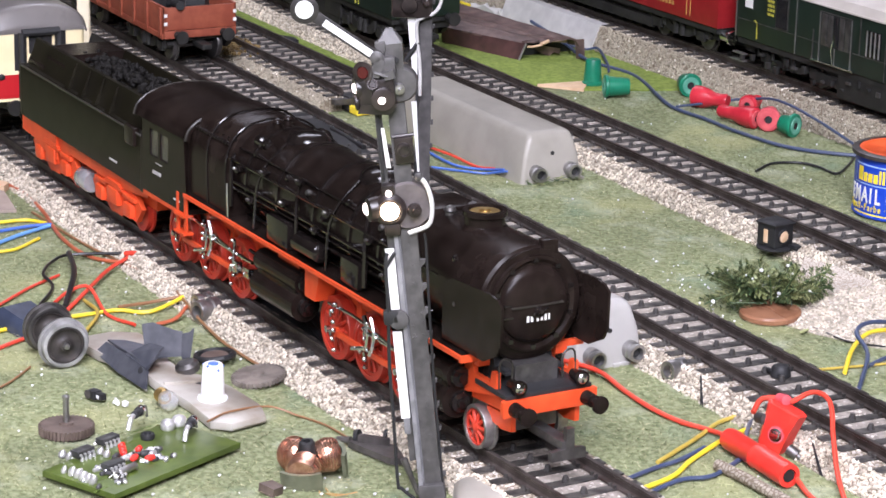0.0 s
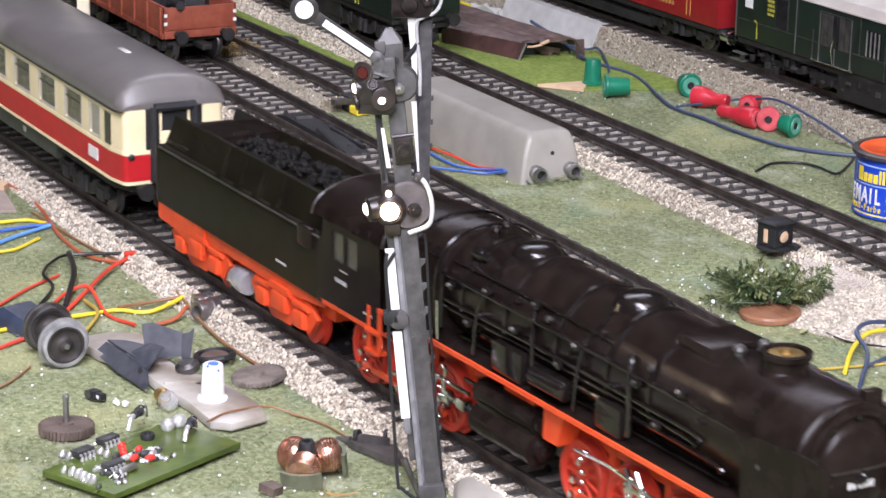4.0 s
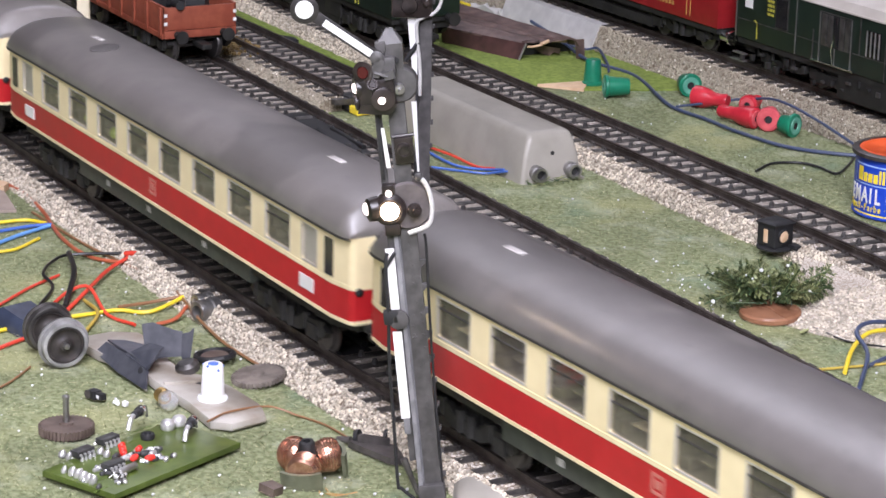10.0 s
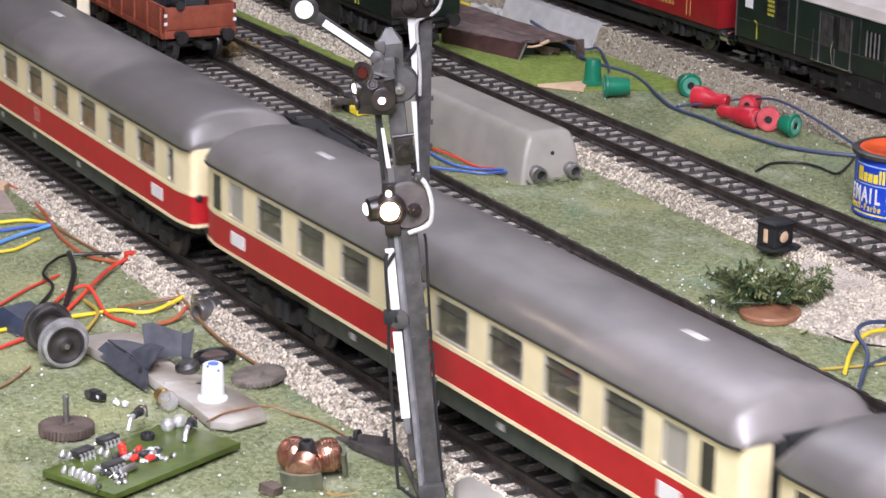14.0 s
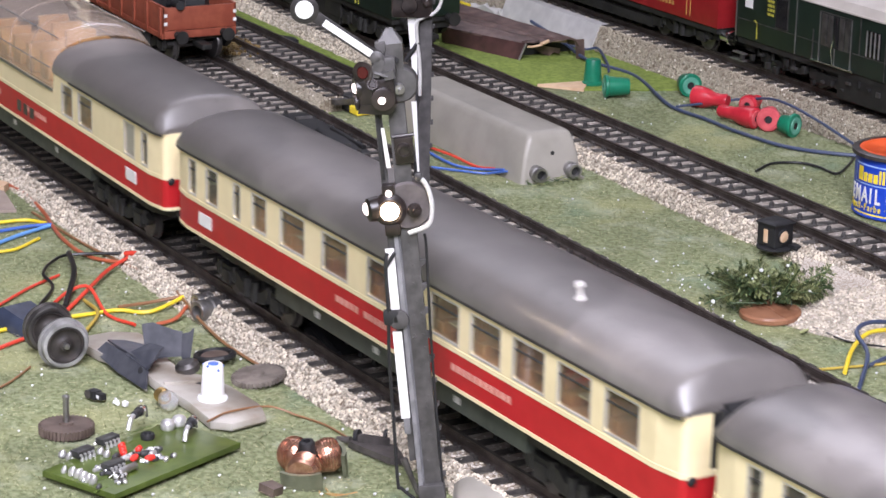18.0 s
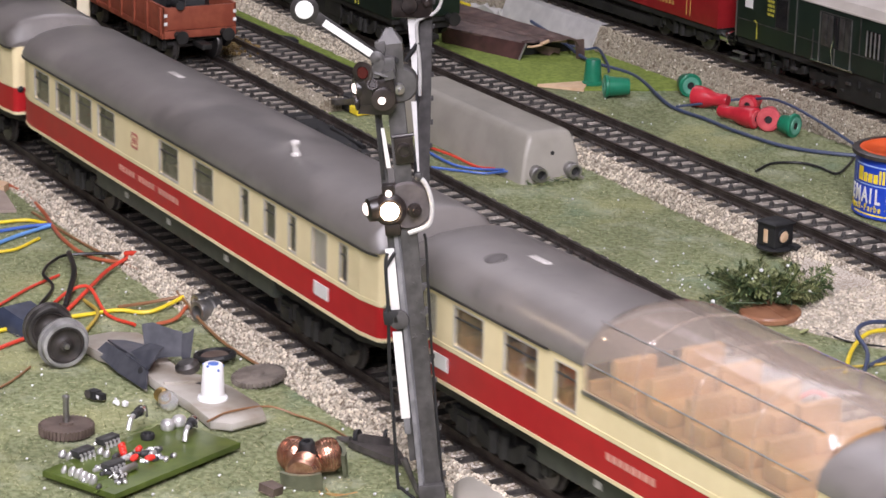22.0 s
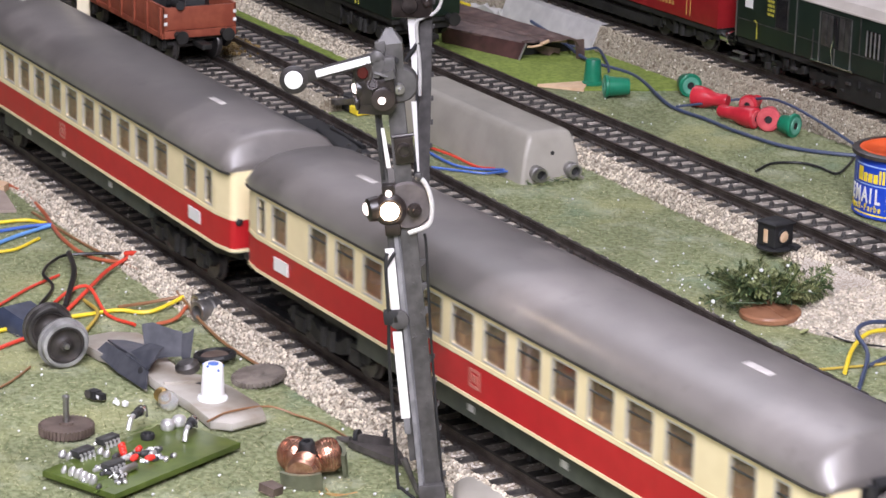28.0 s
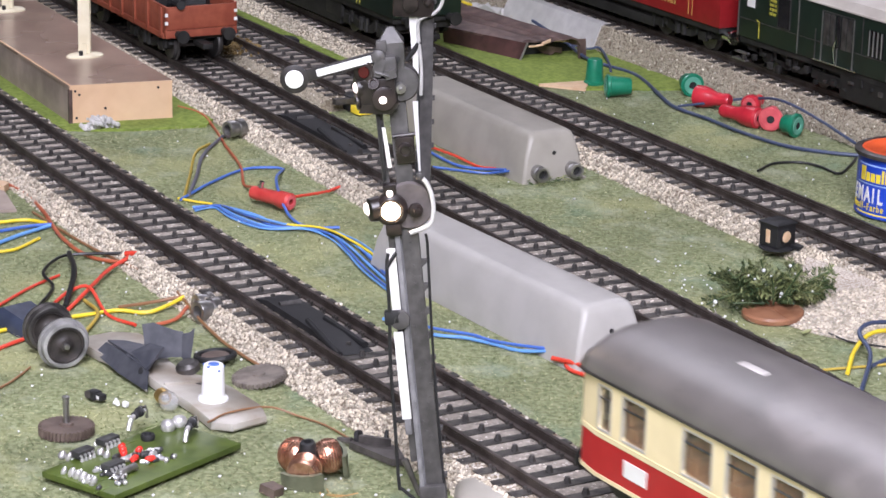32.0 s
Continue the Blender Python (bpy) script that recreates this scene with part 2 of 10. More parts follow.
BOX_LIGHT = mat("box_light_grey_plastic", (0.41, 0.395, 0.37), (0.46, 0.445, 0.42), rough=0.40, scale=90, big=14, vary=0.14, bump=0.02)
TAN = mat("platform_tan_board", (0.66, 0.44, 0.27), (0.74, 0.52, 0.33), rough=0.5, scale=90, big=30, vary=0.12)
PLAT_TOP = mat("platform_brown_top", (0.30, 0.215, 0.165), (0.38, 0.28, 0.22), rough=0.28, scale=60, big=18, vary=0.2)
PLAT_SIDE = mat("platform_grey_side", (0.30, 0.245, 0.205), (0.40, 0.33, 0.28), rough=0.5, scale=150, big=40, vary=0.25)
RUST = mat("rust_red_wagon", (0.24, 0.055, 0.03), (0.32, 0.085, 0.045), rough=0.5, scale=220, big=40, vary=0.18, bump=0.1)
COACH_GREEN = mat("coach_dark_green", (0.0065, 0.015, 0.010), (0.011, 0.022, 0.015), rough=0.42, scale=150, vary=0.15)
COACH_RED = mat("coach_red", (0.235, 0.010, 0.013), (0.28, 0.014, 0.017), rough=0.4, scale=200, vary=0.1)
ROOF_WHITE = mat("roof_pale_grey", (0.46, 0.42, 0.37), (0.54, 0.50, 0.45), rough=0.5, scale=100, big=18, vary=0.2)
YELLOW = mat("yellow_lettering", (0.40, 0.37, 0.05), rough=0.5)
GOLD = mat("gold_lettering", (0.46, 0.25, 0.07), rough=0.5)
PLASTIC_GREEN = mat("plug_green", (0.008, 0.16, 0.085), (0.014, 0.20, 0.11), rough=0.35, scale=300, vary=0.1)
PLASTIC_RED = mat("plug_red", (0.46, 0.018, 0.034), (0.54, 0.03, 0.045), rough=0.3, scale=300, vary=0.1)
PLUG_PINK = mat("plug_faded_red", (0.62, 0.09, 0.11), (0.70, 0.13, 0.14), rough=0.35, scale=300)
CLIP_RED = mat("clip_bright_red", (0.75, 0.035, 0.025), (0.82, 0.05, 0.035), rough=0.3, scale=250, vary=0.06)
WIRES = {k: mat("wire_" + k, c, rough=0.4, scale=200, vary=0.12) for k, c in dict(
    red=(0.62, 0.055, 0.03), rust=(0.40, 0.10, 0.045), brown=(0.24, 0.12, 0.055), yellow=(0.72, 0.55, 0.03), blue=(0.06, 0.14, 0.46),
    light_blue=(0.13, 0.31, 0.66), navy=(0.045, 0.062, 0.12), black=(0.012, 0.012, 0.013), ochre=(0.45, 0.33, 0.06), grey=(0.12, 0.12, 0.15), teal=(0.02, 0.2, 0.2)).items()}
CAN_BLUE = mat("tin_blue_print", (0.012, 0.055, 0.46), (0.02, 0.07, 0.52), rough=0.35, scale=150, vary=0.1)
CAN_LID = mat("tin_lid_orange", (0.72, 0.09, 0.02), (0.78, 0.12, 0.03), rough=0.4, scale=150, vary=0.1)
CAN_YELLOW = mat("tin_yellow_print", (0.80, 0.62, 0.04), rough=0.4)
PCB = mat("circuit_board_green", (0.055, 0.085, 0.013), (0.09, 0.125, 0.024), rough=0.35, scale=250, big=60, vary=0.25)
CHIP = mat("chip_black", (0.03, 0.03, 0.03), (0.055, 0.055, 0.052), rough=0.45)
COPPER = mat("copper_winding", (0.50, 0.24, 0.155), (0.74, 0.44, 0.32), rough=0.28, metal=0.9, scale=500, vary=0.2)
CHASSIS = mat("chassis_grey_beige", (0.27, 0.225, 0.17), (0.45, 0.425, 0.375), rough=0.42, scale=90, big=30, vary=0.3, bump=0.15)
BLUE_GREY = mat("bent_plate_blue_grey", (0.042, 0.045, 0.056), (0.08, 0.082, 0.095), rough=0.45, scale=250, vary=0.25)
GEAR = mat("gear_brown", (0.085, 0.06, 0.048), (0.14, 0.105, 0.085), rough=0.5, scale=300, vary=0.25)
TYRE = mat("wheel_tyre_grey", (0.20, 0.198, 0.19), (0.44, 0.435, 0.42), rough=0.42, metal=0.3, scale=160, vary=0.3, bump=0.2)
WHEEL_DARK = mat("wheel_dark", (0.045, 0.04, 0.037), (0.09, 0.08, 0.074), rough=0.5, scale=250)
NEEDLE = mat("fir_needles", (0.035, 0.075, 0.03), (0.11, 0.15, 0.06), rough=0.5, scale=160, big=45, vary=0.35)
NEEDLE_PALE = mat("fir_needles_pale", (0.20, 0.24, 0.09), (0.36, 0.38, 0.18), rough=0.5, scale=160, vary=0.3)
TERRA = mat("terracotta_disc", (0.22, 0.095, 0.05), (0.31, 0.15, 0.085), rough=0.28, scale=150, vary=0.15)
SNOW = mat("white_speck", (0.75, 0.75, 0.76), rough=0.6)
WOOD = mat("pale_wood_strip", (0.62, 0.42, 0.26), (0.72, 0.52, 0.34), rough=0.6, scale=200, vary=0.15)
SCRAP = mat("rusty_brown_sheet", (0.06, 0.038, 0.032), (0.16, 0.105, 0.09), rough=0.5, scale=180, big=60, vary=0.35, bump=0.3)
CREAM_POST = mat("cream_lamp_post", (0.70, 0.63, 0.44), (0.78, 0.72, 0.54), rough=0.45, scale=200, vary=0.08)
GREY_CARD = mat("grey_white_card", (0.47, 0.46, 0.445), (0.55, 0.54, 0.52), rough=0.6, scale=200, vary=0.1)
# unseen walls and ceiling, toned down to weaken reflections on glossy black
WALL = mat("room_wall_paint", (0.38, 0.36, 0.34), (0.42, 0.40, 0.38), rough=0.8, scale=40, big=3, vary=0.05)
CEIL = mat("unseen_ceiling_dark", (0.26, 0.22, 0.18), rough=0.85, scale=40, big=3, vary=0.04)
FLOOR = mat("room_floor", (0.22, 0.19, 0.16), (0.28, 0.24, 0.20), rough=0.5, scale=20, big=4, vary=0.2)
BOARD_EDGE = mat("board_plywood", (0.45, 0.33, 0.2), (0.55, 0.42, 0.27), rough=0.6, scale=30, big=8)
DIFFUSER = mat("lamp_diffuser", (0.9, 0.9, 0.88), glow=(0.89, 0.86, 1.0), glow_power=5)


RED.node_tree.nodes["Principled BSDF"].inputs["Specular IOR Level"].default_value = 0.3
for dull in (COAL, LOCO, LOCO_OLIVE):
    dull.node_tree.nodes["Principled BSDF"].inputs["Specular IOR Level"].default_value = 0.13


# ---- mesh helpers (millimetres) ----
def box(bm, x0, x1, y0, y1, z0, z1, bevel=0.0):
    vs = [bm.verts.new((x, y, z)) for z in (z0, z1) for y in (y0, y1) for x in (x0, x1)]
    fs = [bm.faces.new([vs[i] for i in q]) for q in ((0, 2, 3, 1), (4, 5, 7, 6), (0, 1, 5, 4), (2, 6, 7, 3), (0, 4, 6, 2), (1, 3, 7, 5))]
    if bevel:
        es = list({e for f in fs for e in f.edges})
        bmesh.ops.bevel(bm, geom=es, offset=bevel, segments=2, affect="EDGES", profile=0.6)
    return bm


def ring_frame(d):
    d = d.normalized()
    a = d.orthogonal().normalized()
    return a, d.cross(a)


def rod(bm, p0, p1, r0, r1=None, n=10, caps=True):
    p0, p1 = Vector(p0), Vector(p1)
    r1 = r0 if r1 is None else r1
    a, b = ring_frame(p1 - p0)
    rings = []
    for p, r in ((p0, r0), (p1, r1)):
        rings.append([bm.verts.new(p + a * (r * math.cos(2 * math.pi * i / n)) + b * (r * math.sin(2 * math.pi * i / n))) for i in range(n)])
    for i in range(n):
        bm.faces.new((rings[0][i], rings[0][(i + 1) % n], rings[1][(i + 1) % n], rings[1][i]))
    if caps:
        bm.faces.new(rings[0][::-1]), bm.faces.new(rings[1])
    return bm


def lathe(bm, base, axis, prof, n=20):
    """prof: (distance along the axis, radius) from one end to the other."""
    base, axis = Vector(base), Vector(axis).normalized()
    a, b = ring_frame(axis)
    rings = [[bm.verts.new(base + axis * h + (a * math.cos(2 * math.pi * i / n) + b * math.sin(2 * math.pi * i / n)) * max(r, 0.001)) for i in range(n)] for h, r in prof]
    for q, w in zip(rings, rings[1:]):
        for i in range(n):
            bm.faces.new((q[i], q[(i + 1) % n], w[(i + 1) % n], w[i]))
    bm.faces.new(rings[0][::-1]), bm.faces.new(rings[-1])
    return bm


def hollow(bm, base, axis, prof, n=28):
    """A ring or tube: prof is a closed outline of (distance along the axis, radius)."""
    base, axis = Vector(base), Vector(axis).normalized()
    a, b = ring_frame(axis)
    rings = [[bm.verts.new(base + axis * h + (a * math.cos(2 * math.pi * i / n) + b * math.sin(2 * math.pi * i / n)) * r) for i in range(n)] for h, r in prof]
    for q, w in zip(rings, rings[1:] + rings[:1]):
        for i in range(n):
            bm.faces.new((q[i], q[(i + 1) % n], w[(i + 1) % n], w[i]))
    return bm


def smooth_line(pts, steps=6):
    pts = [Vector(p) for p in pts]
    if len(pts) < 3:
        return pts
    ext = [pts[0] * 2 - pts[1]] + pts + [pts[-1] * 2 - pts[-2]]
    out = []
    for i in range(1, len(ext) - 2):
        a, b, c, d = ext[i - 1:i + 3]
        for k in range(steps):
            t = k / steps
            out.append(0.5 * (2 * b + (c - a) * t + (2 * a - 5 * b + 4 * c - d) * t * t + (3 * b - a - 3 * c + d) * t ** 3))
    return out + [pts[-1]]


def tube(bm, pts, r, n=8, steps=6):
    line = smooth_line(pts, steps)
    rings, a = [], None
    for i, p in enumerate(line):
        d = (line[min(i + 1, len(line) - 1)] - line[max(i - 1, 0)]).normalized()
        a = d.orthogonal().normalized() if a is None else (a - d * a.dot(d)).normalized()
        b = d.cross(a)
        rings.append([bm.verts.new(p + (a * math.cos(2 * math.pi * k / n) + b * math.sin(2 * math.pi * k / n)) * r) for k in range(n)])
    for q, w in zip(rings, rings[1:]):
        for k in range(n):
            bm.faces.new((q[k], q[(k + 1) % n], w[(k + 1) % n], w[k]))
    bm.faces.new(rings[0][::-1]), bm.faces.new(rings[-1])
    return bm


def prism(bm, poly, x0, x1, axis="x"):
    """A closed outline in (y, z), drawn out along x; axis 'y': outline in (x, z), along y; 'z': outline in (x, y), up z."""
    put = {"x": lambda u, v, w: (w, u, v), "y": lambda u, v, w: (u, w, v), "z": lambda u, v, w: (u, v, w)}[axis]
    a = [bm.verts.new(put(u, v, x0)) for u, v in poly]
    b = [bm.verts.new(put(u, v, x1)) for u, v in poly]
    n = len(poly)
    for i in range(n):
        bm.faces.new((a[i], a[(i + 1) % n], b[(i + 1) % n], b[i]))
    bm.faces.new(a[::-1]), bm.faces.new(b)
    return bm


def loft(bm, rings, close=True, caps=True):
    rows = [[bm.verts.new(p) for p in ring] for ring in rings]
    for q, w in zip(rows, rows[1:]):
        n = len(q)
        for i in range(n if close else n - 1):
            bm.faces.new((q[i], q[(i + 1) % n], w[(i + 1) % n], w[i]))
    if caps:
        bm.faces.new(rows[0][::-1]), bm.faces.new(rows[-1])
    return bm


def finish(name, bm, material, crease=38.0):
    bmesh.ops.recalc_face_normals(bm, faces=bm.faces)
    for e in bm.edges:
        e.smooth = len(e.link_faces) == 2 and e.calc_face_angle(0) < radians(crease)
    for f in bm.faces:
        f.smooth = True
    for v in bm.verts:
        v.co *= MM
    me = bpy.data.meshes.new(name)
    bm.to_mesh(me)
    bm.free()
    for m in material if isinstance(material, (list, tuple)) else (material,):
        me.materials.append(m)
    return me


def part(name, bm, material, parent=None, label="", m=None):
    """Links a bmesh, drawn in millimetres, as one mesh object under its thing."""
    ob = new(name, finish(name, bm, material) if isinstance(bm, bmesh.types.BMesh) else bm)
    if parent is not None:
        ob.parent = parent
    if m is not None:
        ob.matrix_basis = m
    if label:
        ob["label"] = label
    return ob


def at(x, y, z, rx=0, ry=0, rz=0):
    return pose(x * MM, y * MM, z * MM, rx, ry, rz)


def thing(name, m, label, category, group="", kind=""):
    ob = new(name)
    ob.empty_display_size = 0.005
    ob.matrix_basis = m
    return tagged(ob, label, category, group, kind)


def solid(name, bm, material, label, category, m=None, group="", kind=""):
    """A thing of one mesh."""
    return tagged(part(name, bm, material, None, "", m), label, category, group, kind)


def B():
    return bmesh.new()


# ---- the plan: lines of the tracks, in mm; s runs along the line, 0 near the signal ----
GROUND = -8.0
PITCH = 7.304


def main_heading(s):
    """Gentle bend past the signal, straight further out."""
    keys = ((-430, -0.0409), (260, 0.0446), (900, -0.028))
    if s <= keys[0][0]:
        return keys[0][1]
    for (a, ha), (b, hb) in zip(keys, keys[1:]):
        if s <= b:
            return ha + (hb - ha) * (s - a) / (b - a)
    return keys[-1][1]


STEP = 5.0
S_MIN, S_MAX = -4600.0, 4600.0
MAIN = []
_x, _y = S_MIN, 0.0
for _i in range(int((S_MAX - S_MIN) / STEP) + 1):
    MAIN.append((_x, _y))
    _h = main_heading(S_MIN + (_i + 0.5) * STEP)
    _x, _y = _x + STEP * math.cos(_h), _y + STEP * math.sin(_h)
_k0 = int((-100 - S_MIN) / STEP)
_dx, _dy = -100 - MAIN[_k0][0], -MAIN[_k0][1]
MAIN = [(x + _dx, y + _dy) for x, y in MAIN]


def main_line(s):
    u = (s - S_MIN) / STEP
    i = min(max(int(u), 0), len(MAIN) - 2)
    f = u - i
    (x0, y0), (x1, y1) = MAIN[i], MAIN[i + 1]
    return x0 + (x1 - x0) * f, y0 + (y1 - y0) * f, main_heading(s)


def straight_line(y0, slope):
    h = math.atan(slope)
    return lambda s: (s * math.cos(h), y0 + s * math.sin(h), h)


LINE_2 = straight_line(85.1, -0.032)
LINE_3 = straight_line(175.6, -0.016)
LINE_4 = straight_line(278.0, 0.0)
LINE_STUB = straight_line(129.5, -0.012)


def off(line, s, side, z):
    x, y, h = line(s)
    return Vector((x - side * math.sin(h), y + side * math.cos(h), z))


# ---- unseen room, added round the layout, and board ----
def slab(name, x0, x1, y0, y1, z0, z1, material, label, category):
    return solid(name, box(B(), x0, x1, y0, y1, z0, z1), material, label, category, kind="structure")


slab("room_floor", -6000, 6000, -2600, 2600, -1000, -900, FLOOR, "brown floor of the layout room", "floor")
slab("ceiling", -6000, 6000, -2600, 2600, 1400, 1500, CEIL, "unseen room ceiling, kept dark to weaken reflections", "ceiling")
slab("wall_north", -6000, 6000, 2600, 2700, -900, 1400, WALL, "pale painted room wall behind the layout", "wall")
slab("wall_south", -6000, 6000, -2700, -2600, -900, 1400, WALL, "pale painted room wall", "wall")
slab("wall_west", -6100, -6000, -2600, 2600, -900, 1400, WALL, "pale painted room wall", "wall")
slab("wall_east", 6000, 6100, -2600, 2600, -900, 1400, WALL, "pale painted room wall", "wall")
# housings, diffusers and rods made up for the unseen lamps
for lx_, ly_, lz_, sx_, sy_, w_ in LAMPS:
    lamp_thing = thing("ceiling_light", pose(lx_, ly_, lz_ + 0.19), "unseen white hanging lamp, added to light the layout", "ceiling lamp", "ceiling lamps")
    part("housing", box(B(), -sx_ * 520, sx_ * 520, -sy_ * 520, sy_ * 520, -160, 0, 8), WHITE, lamp_thing)
    part("diffuser", box(B(), -sx_ * 490, sx_ * 490, -sy_ * 490, sy_ * 490, -185, -160, 4), DIFFUSER, lamp_thing)
    for e_ in (-0.3, 0.3):
        part("hanging_rod", rod(B(), (sx_ * 1000 * e_, sy_ * 1000 * e_, -2), (sx_ * 1000 * e_, sy_ * 1000 * e_, 1210 - lz_ * 1000), 6, n=8), WHITE, lamp_thing)
slab("layout_board", -4700, 4700, -700, 1300, -40, GROUND - 1.5, BOARD_EDGE, "plywood board that carries the model railway", "board")

# grass mat: one sheet, gently uneven, finer where the camera looks
gx = list(np.linspace(-4700, -560, 24)) + list(np.linspace(-550, 240, 160)) + list(np.linspace(260, 4700, 26))
gy = list(np.linspace(-700, -150, 10)) + list(np.linspace(-145, 320, 100)) + list(np.linspace(340, 1300, 12))


def ground_z(x, y):
    return GROUND + 0.5 * noise.noise((x * 0.02, y * 0.02, 0)) + 0.25 * noise.noise((x * 0.08, y * 0.08, 4))


gv = [(x * MM, y * MM, ground_z(x, y) * MM) for y in gy for x in gx]
gf = [(j * len(gx) + i, j * len(gx) + i + 1, (j + 1) * len(gx) + i + 1, (j + 1) * len(gx) + i) for j in range(len(gy) - 1) for i in range(len(gx) - 1)]
gm = bpy.data.meshes.new("ground")
gm.from_pydata(gv, [], gf)
gm.materials.append(GRASS)
gm.polygons.foreach_set("use_smooth", [True] * len(gm.polygons))
tagged(new("ground", gm), "green flocked grass mat of the model layout", "ground", kind="structure")


# ---- tracks ----
def sleeper_mesh():
    bm = B()
    box(bm, -1.45, 1.45, -14.5, 14.5, -4.6, -2.7)
    for sgn in (-1, 1):
        for dx in (-0.9, 0.9):
            for w in (-2.0, 1.9):
                y = sgn * 8.9 + w * 0.75
                box(bm, dx - 0.35, dx + 0.35, y - 0.35, y + 0.35, -2.7, -1.9)
    lathe(bm, (0, 0, -2.7), (0, 0, 1), ((0, 0.95), (0.7, 0.8), (1.5, 0.55)), 6)
    return finish("sleeper", bm, SLEEPER)


SLEEPER_MESH = sleeper_mesh()


def sweep(line, s0, s1, outline, step=20.0):
    ss = list(np.arange(s0, s1, step)) + [s1]
    return [[off(line, s, u, v) for u, v in outline] for s in ss]


def track(name, line, s0, s1, near0, near1, label, first=-216.94, foot=19.5, foot_back=19.5, up=0.0, bed_mat=None):
    t = thing(name, Matrix.Identity(4), label, "railway track", kind="structure")
    zg = GROUND - 0.6
    bed = [(-foot, zg), (-15.2, -3.4 + up), (-14.6, -3.1 + up), (14.6, -3.1 + up), (15.2, -3.4 + up), (foot_back, zg)]
    part("ballast_bed", loft(B(), sweep(line, s0, s1, bed)), bed_mat or BALLAST, t, "light grey-brown granular ballast bed")
    part("bed_top", loft(B(), sweep(line, s0, s1, [(-8.2, -3.3 + up), (-7.9, -3.02 + up), (7.9, -3.02 + up), (8.2, -3.3 + up)])), BALLAST_MID, t, "dusty ballast between the rails")
    for nm, c in (("rail", -8.75), ("rail", 8.75)):
        out = [(c - 1.2, -2.75), (c + 1.2, -2.75), (c + 1.1, -2.3), (c + 0.3, -2.0), (c + 0.3, -0.7), (c + 0.55, -0.5), (c + 0.5, 0),
               (c - 0.5, 0), (c - 0.55, -0.5), (c - 0.3, -0.7), (c - 0.3, -2.0), (c - 1.1, -2.3)]
        part(nm, loft(B(), sweep(line, s0, s1, [(u, v + up) for u, v in out])), RAIL, t)
    k0, k1 = math.ceil((s0 + 3 - first) / PITCH), int((s1 - 3 - first) / PITCH)
    rest = B()
    for k in range(k0, k1 + 1):
        s = first + k * PITCH
        x, y, h = line(s)
        if near0 <= s <= near1:
            part("sleeper", SLEEPER_MESH, None, t, "", Matrix.Translation((x * MM, y * MM, up * MM)) @ Matrix.Rotation(h, 4, "Z"))
        elif s0 > -1000 or -2500 < s < 1500:
            a = [off(line, s + d, w, z + up) for z in (-4.6, -2.7) for w in (-14.5, 14.5) for d in (-1.45, 1.45)]
            vs = [rest.verts.new(p) for p in a]
            for q in ((4, 5, 7, 6), (0, 1, 5, 4), (2, 6, 7, 3), (0, 4, 6, 2), (1, 3, 7, 5)):
                rest.faces.new([vs[i] for i in q])
    if rest.verts:
        tagged(part("far_sleepers", rest, SLEEPER, t, "row of black plastic sleepers"), kind="stuff")
    else:
        rest.free()
    return t


track("track_main", main_line, S_MIN + 20, S_MAX - 20, -470, 300, "straight model track on a light ballast bed, black sleepers", foot=19.8)
track("track_second", LINE_2, -900, 330, -480, 200, "model track with brown rails beside the main track", first=-214.0)
track("track_stub", LINE_STUB, -900, -289, -480, -289, "short siding that ends in a cut ballast bed", first=-212.0, bed_mat=BALLAST_FAR)
track("track_third", LINE_3, -1200, 300, -560, 130, "model track behind the grey boxes", first=-215.0)
track("track_fourth", LINE_4, -1300, 500, -560, 100, "rear model track under the parked coaches", first=-213.0, up=5.0, foot=19.0, bed_mat=BALLAST_FAR)


# broad pale apron where the ballast of the third track spreads onto the mat
def ballast_apron():
    low = [(-22, 121, -7.6), (-14, 123, -7.6), (-4, 127, -7.6), (6, 132, -7.6), (20, 138, -7.6), (60, 142, -7.6)]
    high = [(-60, 156, -3.6), (-45, 158, -3.4), (-20, 159, -3.3), (0, 159, -3.3), (25, 159.5, -3.3), (60, 159.5, -3.3)]
    rows = [[tuple(Vector(a).lerp(Vector(b), k / 6) + Vector((0, 0, 0.9 * math.sin(math.pi * k / 6)))) for a, b in zip(low, high)] for k in range(7)]
    bm = B()
    loft(bm, [r + [(x, y, GROUND - 1) for x, y, z in r[::-1]] for r in rows])
    solid("ballast_apron", bm, SAND, "broad pale sandy ballast apron beside the third track", "ballast", kind="structure")


ballast_apron()


def bed_joint(line, s, lean, label):
    """Dark gap where two lengths of ballast foam meet, open down the slope."""
    bm = B()
    a, b = off(line, s, -15.1, -3.2), off(line, s + lean, -19.9, GROUND + 0.2)
    c, d = off(line, s + 0.7, -15.1, -3.2), off(line, s + lean + 1.3, -19.9, GROUND + 0.2)
    up = Vector((0, -0.14, 0.14))
    loft(bm, [[a, b, d, c], [a + up, b + up, d + up, c + up]])
    solid("bed_gap", bm, RUBBER, label, "ballast gap", kind="structure")


bed_joint(LINE_2, 14, 8, "dark gap between two pieces of ballast bed")
bed_joint(LINE_2, 61, 11, "dark gap between two pieces of ballast bed")


# ---- the train: every car is a thing, drawn along x with its middle at 0 and the rail top at z = 0 ----
CAR_PITCH = 244.8
HALF_W = 16.2


